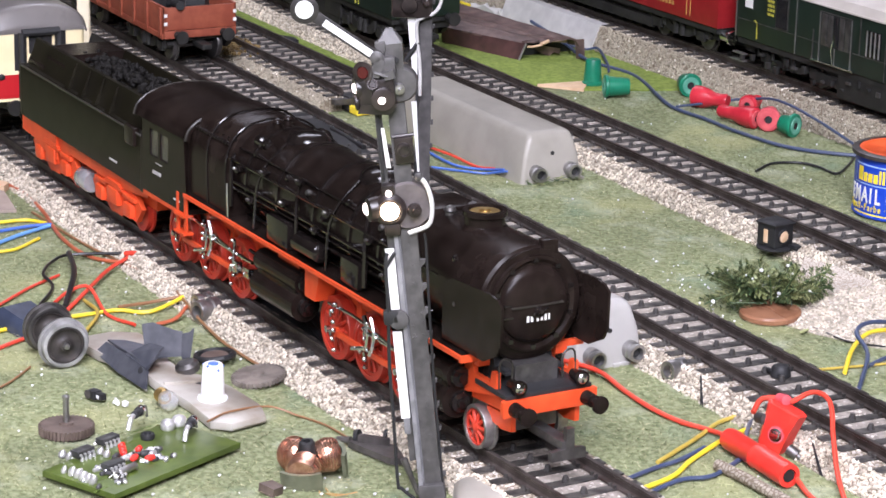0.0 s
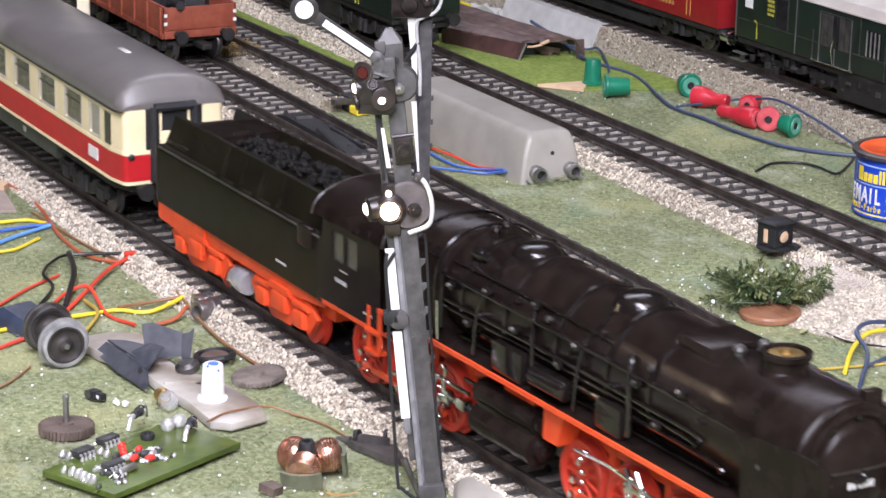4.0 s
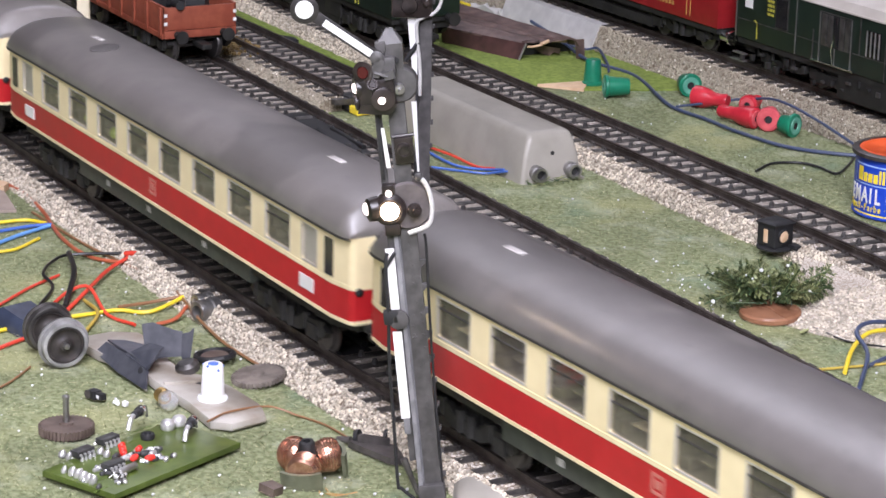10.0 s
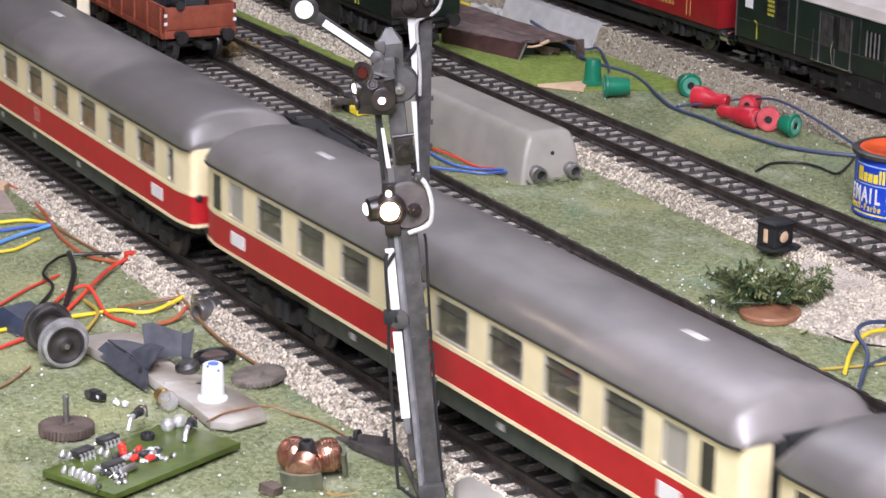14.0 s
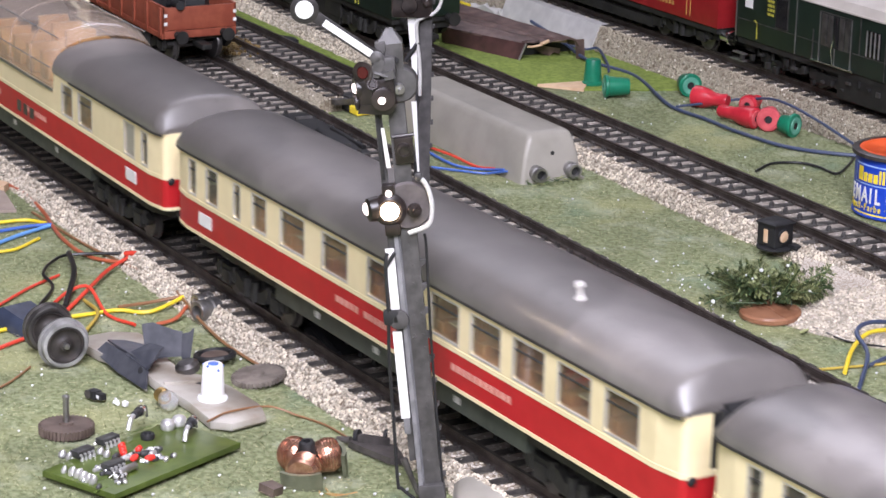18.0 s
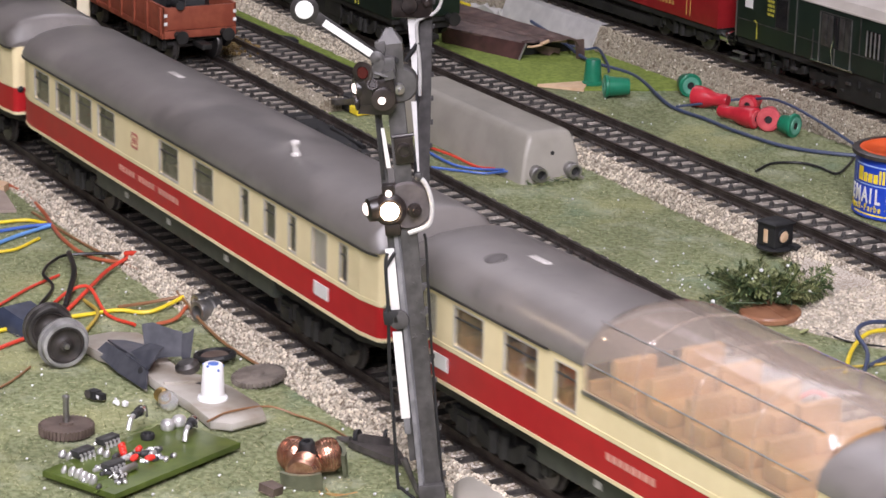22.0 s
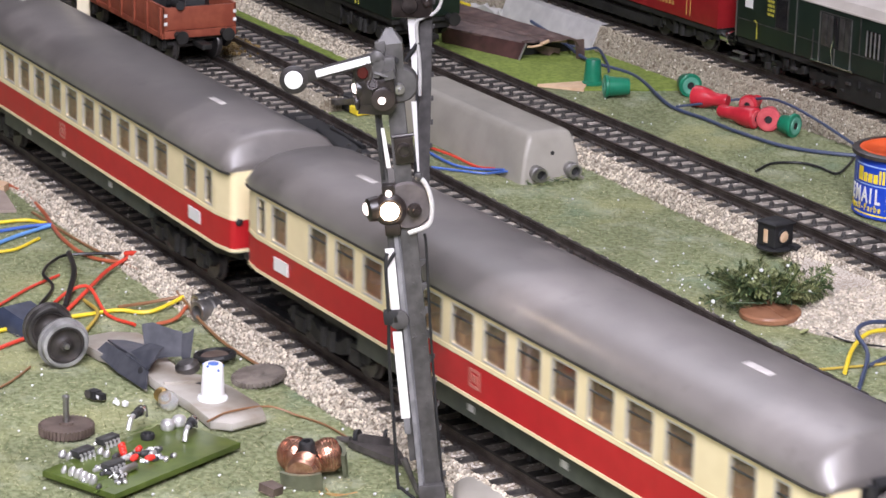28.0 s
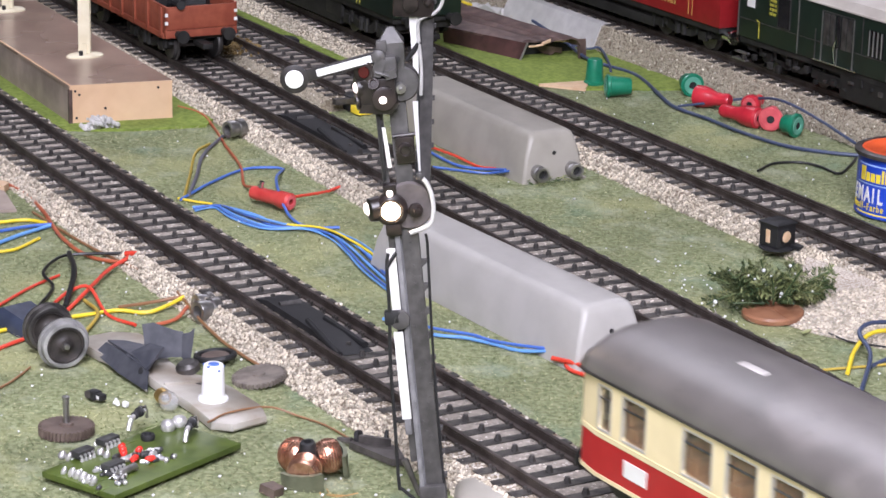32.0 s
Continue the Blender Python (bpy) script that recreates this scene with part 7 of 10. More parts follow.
    for x, y, z, r, w in ((-2.3, -4.9, 91.9, 0.8, (0.1, -1, 0)), (-7.9, -1.3, 94.2, 1.1, (-1, -0.5, 0)), (-0.4, -3.4, 96.4, 0.45, (0, -1, 0))):
        part("lit_lens", lathe(B(), (x, y, z), w, ((0, r), (0.25, r * 0.8), (0.35, r * 0.2)), 16), LENS_GLOW, S, "small glowing lens")
    for x, y, z, d_, r_, ln in ((-3.9, -2.6, 95.0, (-0.1, -1, 0.3), 1.1, 1.2), (-6.6, -0.4, 91.2, (-1, -0.2, -0.1), 1.6, 1.6)):
        part("lamp_barrel", lathe(B(), (x, y, z), d_, ((0, r_), (ln * 0.6, r_), (ln * 0.65, r_ * 1.15), (ln, r_ * 1.1), (ln, r_ * 0.7), (ln * 0.7, r_ * 0.6)), 18), LAMP_BROWN, S)
    part("head_bracket", prism(B(), [(-7.6, 89.2), (-1.0, 88.4), (0.8, 90.6), (-6.8, 91.0)], -3.4, 0.4, "y"), LAMP_BROWN, S)
    dk = B()
    box(dk, -0.9, 3.1, -1.4, 1.0, 77.2, 82.8, 0.3)
    lathe(dk, (1.2, -1.4, 80), (0, -1, 0), ((0, 1.8), (0.8, 1.7), (0.9, 1.1), (0.4, 1.0)), 18)
    rod(dk, (-1.2, -0.6, 83), (3.4, -0.6, 83.2), 0.4, n=8)
    part("coupler_box", dk, LAMP_BROWN, S)
    part("enamel_strip", prism(B(), [(-3.3, 85.2), (-2.6, 85.2), (-2.0, 76.6), (-2.9, 76.6)], -1.5, -0.9, "y"), WHITE, S, "white enamel strip")
    part("strip_edge", box(B(), -4.1, -3.4, -1.3, -0.4, 74.0, 89.0, 0.1), RUBBER, S)
    part("enamel_strip", box(B(), -5.0, -3.1, -1.2, -0.5, 45.2, 58.8, 0.1), WHITE, S, "white enamel strip")
    part("enamel_strip", box(B(), -5.2, -3.2, -1.2, -0.5, 20.4, 40.2, 0.1), WHITE, S, "white enamel strip")
    part("strip_back", box(B(), -4.4, -2.9, 0.2, 1.2, 10, 88, 0.2), MAST_GREY, S)
    part("strip_foot", box(B(), -4.8, -3.4, -0.8, 0.4, 16.6, 20.4, 0.3), MAST_PALE, S)
    ld = B()
    lathe(ld, (0.8, 3.2, 67.8), (0, -1, 0), ((0, 4.9), (0.4, 5.2), (3.7, 5.2), (4.2, 4.8), (4.25, 0.2)), 32)
    part("lamp_disc", ld, MAST_PINK, S, "round grey lamp housing")
    lc = B()
    lathe(lc, (-3.0, 0.6, 67.4), (0, -1, 0), ((0, 3.6), (2.4, 3.5), (3.2, 2.6)), 24)
    lathe(lc, (-5.6, 0, 67.6), (-1, -0.35, 0), ((0, 2.8), (2.2, 2.5), (2.6, 1.7)), 20)
    box(lc, -4.6, -1.2, -2.2, 0.8, 61.8, 64.4, 0.5), box(lc, -4.4, -1.6, -2, 0.6, 70.6, 73, 0.5)
    part("lamp_case", lc, LAMP_BROWN, S, "dark brown lamp case")
    part("lit_bulb", lathe(B(), (-3.1, -2.5, 67.4), (0, -1, 0), ((0, 2.0), (0.7, 1.7), (1.2, 0.9), (1.4, 0.2)), 20), LAMP_GLOW, S, "glowing white signal lamp")
    part("lit_lens", lathe(B(), (-8.1, -0.9, 67.9), (-1, -0.6, 0), ((0, 1.4), (0.3, 1.1), (0.4, 0.3)), 16), LENS_GLOW, S, "small glowing lens")
    part("lit_lens", lathe(B(), (-3.0, -2.2, 71.2), (0, -1, 0.2), ((0, 0.7), (0.3, 0.4)), 12), LENS_GLOW, S)
    part("lens_hub", lathe(B(), (2.0, -1.6, 67), (0.3, -1, 0), ((0, 1.6), (0.8, 1.5), (1.0, 0.7), (1.6, 0.6)), 12), LAMP_BROWN, S)
    part("white_handle", tube(B(), [(3.6, -1.2, 74.2), (5.0, -1.6, 72.4), (5.8, -1.8, 69.2), (5.6, -1.8, 65.6), (4.4, -2, 63.4), (0.4, -2.4, 62.3)], 0.5, 8), WIRE_WHITE, S, "bent white wire handle")
    part("handle_pivot", lathe(B(), (3.6, -1.2, 74.2), (0, -1, 0), ((-0.4, 0.9), (0.6, 0.9), (0.9, 0.4)), 12), MAST_GREY, S)
    rd = B()
    tube(rd, [(-4.6, -1.4, 58), (-5.2, -1.6, 55), (-5.6, -1.6, 45), (-6.5, -1.6, 33.4), (-6.85, -1.6, 20.4), (-7.3, -1.6, 6), (-6.6, -1.4, 4.4), (-2.8, -1, 0.3)], 0.38, 8)
    part("pull_rod", rd, RUBBER, S, "black pull rod")
    part("pull_rod", tube(B(), [(3.6, 0.6, 61), (3.7, 0.4, 57.8), (3.0, 0.2, 42), (2.6, 0.2, 28), (2.4, 0.2, 12), (2.3, 0.2, 0)], 0.3, 8), RUBBER, S)
    part("clamp", box(B(), -6.8, -3.2, -2.0, 0.4, 42, 45.2, 0.6), RUBBER, S)
    part("clamp_disc", lathe(B(), (-3.6, -1.0, 43.0), (0, -1, 0), ((0, 2.2), (0.8, 2.1), (1.0, 1.2)), 20), MAST_GREY, S)
    part("slant_bar", rod(B(), (-3.0, -1.7, 58), (-5.2, -1.7, 55), 0.4, n=8), RUBBER, S)
    part("foot_clamp", box(B(), -3.2, 2.8, -1.4, 3, 0, 4.6, 0.8), MAST_GREY, S)
    part("foot_spike", rod(B(), (-5.6, -0.6, 11), (-3.2, -0.8, 2.6), 0.8, 0.5, n=8), DARK_STEEL, S)
    # the arm, drawn pointing to -x from its pivot
    a = part("signal_arm", box(B(), -15.4, 1.0, -0.5, 0.1, -1.25, 1.25, 0.15), ARM_BLACK, S, "black-edged white semaphore arm")
    a.matrix_basis = arm_pose(ARM_UP)
    part("arm_stripe", box(B(), -13.2, -1.4, -0.75, -0.5, -0.75, 0.75, 0.1), WHITE_BRIGHT, a, "white stripe")
    part("arm_disc", lathe(B(), (-18.0, 0.1, 0), (0, -1, 0), ((0, 2.9), (0.25, 3.0), (0.6, 3.0), (0.7, 2.8)), 32), ARM_BLACK, a)
    part("arm_disc_face", lathe(B(), (-18.0, -0.6, 0), (0, -1, 0), ((0, 1.9), (0.2, 1.9), (0.25, 1.8)), 28), WHITE_BRIGHT, a, "white round face")
    part("arm_pivot", lathe(B(), (0, 0.6, 0), (0, -1, 0), ((0, 1.5), (1.6, 1.5), (2.0, 0.8)), 16), MAST_GREY, a)
    return a


MAST_PALE = mat("mast_pale_grey", (0.15, 0.148, 0.155), (0.24, 0.236, 0.245), rough=0.45, scale=300, vary=0.2, bump=0.3)
MAST_PINK = mat("lamp_housing_grey", (0.085, 0.072, 0.070), (0.14, 0.12, 0.117), rough=0.45, scale=300, vary=0.2)
LAMP_BROWN = mat("lamp_case_brown", (0.010, 0.0075, 0.007), (0.034, 0.025, 0.023), rough=0.30, scale=300, vary=0.3)
RED_GLASS = mat("red_glass_dark", (0.05, 0.004, 0.004), rough=0.12)
WHITE_BRIGHT = mat("signal_white", (0.86, 0.86, 0.84), (0.88, 0.88, 0.87), rough=0.35, scale=200, vary=0.03)
WIRE_WHITE = mat("wire_dull_white", (0.46, 0.45, 0.43), (0.60, 0.59, 0.57), rough=0.5, scale=300, vary=0.15)
SEMAPHORE_ARM = semaphore()

base = thing("signal_base_plate", at(53.0, -13.2, GROUND, 0, 0, 60.63), "pale grey moulded base of the semaphore signal", "signal base")
part("base_cover", loft(B(), [[(x * a + 4, y * a, z) for x, y in ((-12, -13), (-9, -16), (11, -16), (14, -13), (14, 5), (11, 8), (-9, 8), (-12, 5))] for a, z in ((1, 0), (0.97, 2.6), (0.86, 4.0), (0.7, 4.6))]), BOX_GREY, base)


def second_mast():
    t = thing("rear_signal_mast", at(-127.3, 65.4, GROUND) @ pose(0, 0, 0, 0, 0, 60.63), "grey steel signal mast with a white curved wire", "signal mast")
    part("mast", box(B(), 0.6, 4.2, 0, 3, 0, 100, 0.2), MAST_GREY, t)
    part("mast_edge", box(B(), -0.3, 0.6, -0.6, 3.4, 0, 70, 0.15), RUBBER, t)
    for k in range(9):
        part("bracket", box(B(), 4.2, 4.9, 0.4, 1.8, 30 + k * 7, 31.4 + k * 7, 0.2), MAST_GREY, t)
    h = B()
    box(h, -7.5, 4.0, -3, 4, 68.6, 82, 1.0)
    lathe(h, (-2.4, -3, 72.4), (0, -1, 0), ((0, 2.4), (0.8, 2.2), (0.9, 1.2)), 18)
    lathe(h, (2.4, -3, 73.2), (0, -1, 0), ((0, 1.3), (0.8, 1.2), (1.4, 0.5)), 14)
    part("drive_casing", h, LAMP_BROWN, t, "dark brown drive casing")
    part("enamel_strip", prism(B(), [(-3.0, 69), (-0.4, 69), (0.2, 52), (-1.2, 52)], -1.2, -0.6, "y"), WHITE, t, "white enamel strip")
    part("enamel_strip", prism(B(), [(-1.4, 44), (0.1, 44), (1.4, 22), (0.9, 22)], -1.2, -0.6, "y"), WHITE, t)
    part("strut", rod(B(), (-3.4, -1.6, 56), (0.4, -1.6, 61.5), 0.7, n=8), RUBBER, t)
    part("white_cable", tube(B(), [(1.0, -1.6, 46), (0.9, -1.8, 54), (-0.3, -1.8, 66), (1.2, -2.2, 68.6), (4.0, -2.4, 69.8), (6.0, -2.6, 72), (6.9, -2.6, 76), (6.6, -2.6, 80)], 0.52, 8), WIRE_WHITE, t, "bent white cable")
    part("foot", lathe(B(), (2, 1.5, 0), (0, 0, 1), ((0, 5), (1.2, 5), (2, 3.4)), 20), MAST_GREY, t)


second_mast()


# ---- wires on the mat ----
def wire(colour, pts, r=0.8, lift=0.0, label="", group="loose wires"):
    """A wire that lies on the mat; a point may carry its own height over the mat."""
    line = []
    for p in pts:
        z = p[2] if len(p) > 2 else 0.0
        line.append((p[0], p[1], ground_z(p[0], p[1]) + 0.35 + r * 0.60 + lift + z))
    names = dict(red="red insulated wire", rust="faded red insulated wire", brown="thin brown wire", yellow="yellow insulated wire", blue="blue insulated wire", light_blue="light blue insulated wire",
                 navy="dark blue cable", black="black cable", ochre="ochre yellow wire", grey="grey cable", teal="teal wire")
    solid("wire", tube(B(), line, r * 0.60, 8), WIRES[colour], label or names[colour] + " lying on the grass mat", "wire", group=group)


wire("rust", [(-247, -20), (-229, -17), (-206, -19), (-178, -24), (-156, -24), (-144, -16)], 0.95)
wire("brown", [(-207, -22), (-169, -20.5), (-137, -17.5, 1), (-114, -16.5, 2), (-88, -20, 1), (-68, -21), (-48, -20)], 0.7)
wire("red", [(-145, -16, 2), (-139, -25, 1), (-124, -37, 1), (-113, -47)], 0.95)
wire("red", [(-120, -48), (-125, -42, 1), (-123, -37, 2.2), (-105, -39), (-93, -36)], 0.8)
wire("red", [(-124, -63), (-136, -49), (-143, -38)], 0.7)
wire("red", [(-146, -17, 2.4), (-143, -15, 3), (-140, -14.6, 2)], 1.3)
wire("black", [(-119, -53), (-132, -44, 0.6), (-142, -43, 1.5), (-153, -36, 1.2), (-157, -29, 1), (-149, -16, 2)], 0.75)
wire("black", [(-115, -47), (-134, -37, 3), (-156, -30, 1.6)], 1.3)
wire("yellow", [(-200, -36), (-199, -27), (-193, -23)], 0.9)
wire("blue", [(-191, -40), (-192, -29), (-191, -22)], 0.9)
wire("light_blue", [(-179, -44), (-185, -34), (-190, -23)], 1.0)
wire("yellow", [(-172, -47), (-172, -40), (-180, -30)], 0.8)
wire("yellow", [(-104, -71), (-106, -62), (-107, -56), (-107, -49), (-107, -43), (-107, -35), (-102, -28), (-105, -16, 2)], 0.95)
wire("brown", [(-107, -35, 1), (-107, -26, 1), (-105, -17, 2)], 0.8)
wire("ochre", [(-119, -40), (-104, -42, 1), (-93, -50)], 0.8)
wire("red", [(-90, -76), (-95, -67), (-97, -61)], 0.9)
wire("rust", [(-91, -31), (-92, -25, 0.5), (-96, -20, 2)], 0.9)
wire("brown", [(-13, -51, 2.5), (-16, -44, 3), (-18, -33, 2), (-14, -27), (-6, -24), (4, -23)], 0.45)
wire("brown", [(-60, -88), (-66, -80), (-74, -72)], 0.5)
wire("rust", [(-315, 72), (-302, 75), (-282, 71), (-254, 63), (-230, 57), (-210, 49), (-199, 47, 2)], 0.75)
wire("red", [(-183, 54, 2), (-188, 67, 1), (-191, 75, 1), (-181, 81)], 0.8)
wire("blue", [(-202, 24), (-215, 39), (-226, 56), (-224, 66), (-221, 68)], 0.75)
wire("blue", [(-221, 68), (-203, 57, 3), (-185, 49, 4.5), (-169, 45, 1), (-158, 46), (-153, 54)], 0.75)
for k_, (c_, dy_, r_) in enumerate((("light_blue", 0.0, 0.7), ("blue", 1.6, 0.6), ("light_blue", 2.9, 0.62), ("blue", -1.4, 0.55), ("light_blue", 4.2, 0.5), ("navy", 0.9, 0.5), ("light_blue", -2.4, 0.5))):
    q_ = 0.8 * math.sin(k_ * 2.1)
    wire(c_, [(-193 + k_ * 0.7, 24 + dy_ * 0.4), (-190 + q_, 31 + dy_ * 0.5, 0.5 * (k_ % 2)), (-177, 32 + dy_ + q_, 0.9 * (k_ % 3) * 0.5), (-162, 36 + dy_ - q_, 0.4 * (k_ % 3)), (-155, 45 + dy_ * 0.6, 0.5), (-146, 48.6 + dy_ * 0.8, 0.7 * (k_ % 2)), (-131, 46.6 + dy_ + q_, 0.4), (-110, 43 + dy_ * 1.3, 0.3), (-88, 40 + dy_)], r_)
wire("ochre", [(-206, 27), (-227, 38), (-252, 51), (-261, 60)], 0.75)
wire("grey", [(-205, 28), (-226, 40), (-248, 52), (-273, 72)], 1.0)
wire("yellow", [(-204, 24), (-199, 27), (-194, 31)], 0.6)
wire("light_blue", [(-70, 25), (-54, 30), (-47, 37), (-40, 41), (-32, 45), (-22, 52, 2)], 0.8)
wire("blue", [(-72, 27), (-56, 31.5, 1), (-46, 38.5, 1), (-38, 42, 1), (-22, 52, 2)], 0.7)
wire("red", [(-21, 51, 1), (-15, 48.6), (-8, 50)], 0.9)
wire("red", [(-232, 125), (-211, 125, 1), (-198, 127), (-190, 129, 1)], 0.8)
wire("blue", [(-226, 122), (-203, 121), (-195, 126), (-184, 129, 2)], 0.8)
wire("blue", [(-210, 108), (-193, 121), (-189, 126), (-182, 129, 2)], 0.7)
wire("black", [(-156, 208), (-161, 218), (-159, 227), (-152, 230), (-142, 230), (-148, 239), (-156, 248)], 0.75)
wire("navy", [(-373, 252, 5), (-345, 249, 3), (-319, 245, 1), (-297, 249), (-281, 246), (-251, 235), (-238, 232), (-221, 233), (-202, 232), (-180, 235), (-167, 242), (-155, 254)], 1.1)
wire("navy", [(-238, 232, 1), (-237, 240, 1.4), (-235.5, 249, 2), (-231, 254, 3.4), (-225.4, 255.5, 4.6), (-213.7, 255.5, 7.0), (-202, 255.5, 7.2), (-185.6, 255.5, 5.2), (-172.6, 255.5, 3.0), (-165.7, 256, 1.5)], 0.85)
wire("navy", [(-341, 245, 4), (-332, 252, 2), (-330, 257, 2), (-309, 248, 1), (-300, 243)], 0.85)
wire("red", [(-21, 47.5, 1), (-13, 50, 1.5), (-6, 53, 1), (7, 52), (20, 51), (30, 52), (38, 55), (46, 55, 1.4)], 1.05)
wire("red", [(70, 55, 2), (76, 53.5, 1), (83, 52), (97, 51)], 1.0)
wire("red", [(55, 66, 11), (58, 70, 14), (63, 71, 13), (70, 67, 8), (80, 61, 3), (90, 56, 0.5), (100, 52)], 1.0)
wire("red", [(46, 62, 6), (44, 66, 8), (47, 70, 8.6), (52, 68, 10)], 1.1)
wire("yellow", [(64, 10), (59, 30), (52, 41), (44, 56)], 1.0)
wire("navy", [(58, 14), (53, 29), (51, 38), (47, 48)], 0.95)
wire("navy", [(68, 12), (61, 31), (62, 40), (55, 54)], 0.95)
wire("ochre", [(50, 33), (41, 50), (35, 60), (33, 68)], 0.9)
wire("yellow", [(43, 59), (39, 71)], 0.95)
wire("grey", [(45, 61), (40, 66, 1), (37, 71, 1)], 0.9)
wire("navy", [(30, 106), (14, 121, 2), (4, 125, 4), (1, 131, 5), (1, 140, 4)], 1.0)
wire("navy", [(17, 119), (11, 134)], 0.9)
wire("yellow", [(19, 110), (9, 120, 2), (3, 130, 3), (4, 139, 3)], 1.0)
wire("ochre", [(13, 104), (16, 120), (19, 132)], 0.6)
wire("black", [(-20, 125), (-12, 126), (-2, 127), (4, 131), (10, 136)], 0.45)


# ---- round metal sockets and clips ----
def cable_sleeve(x, y, z, deg, r=2.9, length=7.0, tilt=0):
    """A short tube with a waist, open at its front end (+x)."""
    t = thing("metal_cable_socket", at(x, y, z, 0, tilt, deg), "short grey metal cable socket by the ballast", "cable socket", "metal sockets")
    h = length / 2
    part("sleeve", hollow(B(), (0, 0, 0), (1, 0, 0), ((h, r * 0.62), (h, r * 0.95), (h - 0.3, r), (0.8, r), (0.5, r * 0.84), (-0.6, r * 0.84), (-0.9, r), (-h + 0.3, r), (-h, r * 0.9), (-h, r * 0.4), (0, r * 0.5)), 28), STEEL, t)
    part("bore", lathe(B(), (h - 3.2, 0, 0), (1, 0, 0), ((0, r * 0.6), (0.6, r * 0.6), (0.7, r * 0.3), (1.4, r * 0.25)), 18), DARK_STEEL, t)
    return t


cable_sleeve(-89.5, -17.0, -4.4, -75)
cable_sleeve(-96.5, -15.0, -4.6, -80, 2.5, 5.0)
cable_sleeve(3.6, 69.0, -4.6, -80, 2.6, 5.6)
cable_sleeve(-265.5, 71.4, -4.0, -75)


def banana_plug(x, y, m1, deg, label, length=9.0, r=2.7, upright=False, z=None):
    length, r = length * 1.15, r * 1.3
    t = thing("cable_plug", at(x, y, GROUND + 0.6 + (0 if upright else r)) @ (pose(0, 0, 0, 0, -90, 0) if upright else pose(0, 0, 0, 0, 0, deg)), label, "cable plug", "coloured cable plugs")
    s = B()
    if m1 is PLASTIC_GREEN:
        prof = ((0.5, r * 0.5), (0, r * 0.62), (0, r * 1.06), (0.3, r * 1.16), (1.3, r * 1.16), (1.6, r * 1.02), (length * 0.5, r * 0.92), (length * 0.94, r * 0.84), (length, r * 0.76))
    else:
        prof = ((0.5, r * 0.45), (0, r * 0.6), (0, r * 0.98), (0.5, r * 1.12), (length * 0.22, r * 1.14), (length * 0.42, r * 0.98), (length * 0.58, r * 0.72), (length * 0.78, r * 0.66), (length * 0.92, r * 0.74), (length, r * 0.6))
    lathe(s, (0, 0, 0), (1, 0, 0), prof, 28)
    part("plug_body", s, m1, t)
    face = PLUG_PINK if m1 is not PLASTIC_GREEN else PLUG_GREEN_PALE
    part("plug_ring", hollow(B(), (-0.1, 0, 0), (-1, 0, 0), ((0, r * 0.36), (0, r * 0.86), (0.2, r * 0.82), (0.2, r * 0.4)), 24), face, t, "paler ring face")
    part("plug_hole", lathe(B(), (0.3, 0, 0), (-1, 0, 0), ((0, r * 0.34), (0.3, r * 0.33)), 16), RUBBER, t)


PLUG_GREEN_PALE = mat("plug_green_pale", (0.10, 0.34, 0.24), (0.14, 0.40, 0.29), rough=0.4, scale=300)
banana_plug(-285.5, 226.5, PLASTIC_GREEN, 0, "green cable plug standing upright on the felt", 8.5, 2.6, True)
banana_plug(-267.5, 220.0, PLASTIC_GREEN, 66, "green cable plug lying on the grass", 8.0, 2.9)
banana_plug(-255.5, 250.0, PLASTIC_GREEN, 165, "green cable plug behind the red ones", 6.0, 2.9)
banana_plug(-223.8, 252.6, PLASTIC_RED, 120, "red cable plug behind another red plug", 8.0, 2.4)
banana_plug(-242.5, 242.5, PLASTIC_RED, 27, "red cable plug, its wide end beside the green one", 12.0, 2.7)
banana_plug(-205.0, 243.2, PLASTIC_RED, 197, "red cable plug lying on the grass", 14.0, 2.6)
banana_plug(-200.0, 244.6, PLUG_PINK, 140, "faded red cable plug, its hollow end open", 9.0, 2.9)
banana_plug(-189.4, 248.4, PLASTIC_GREEN, 200, "green cable plug, its hollow end open", 5.0, 2.8)


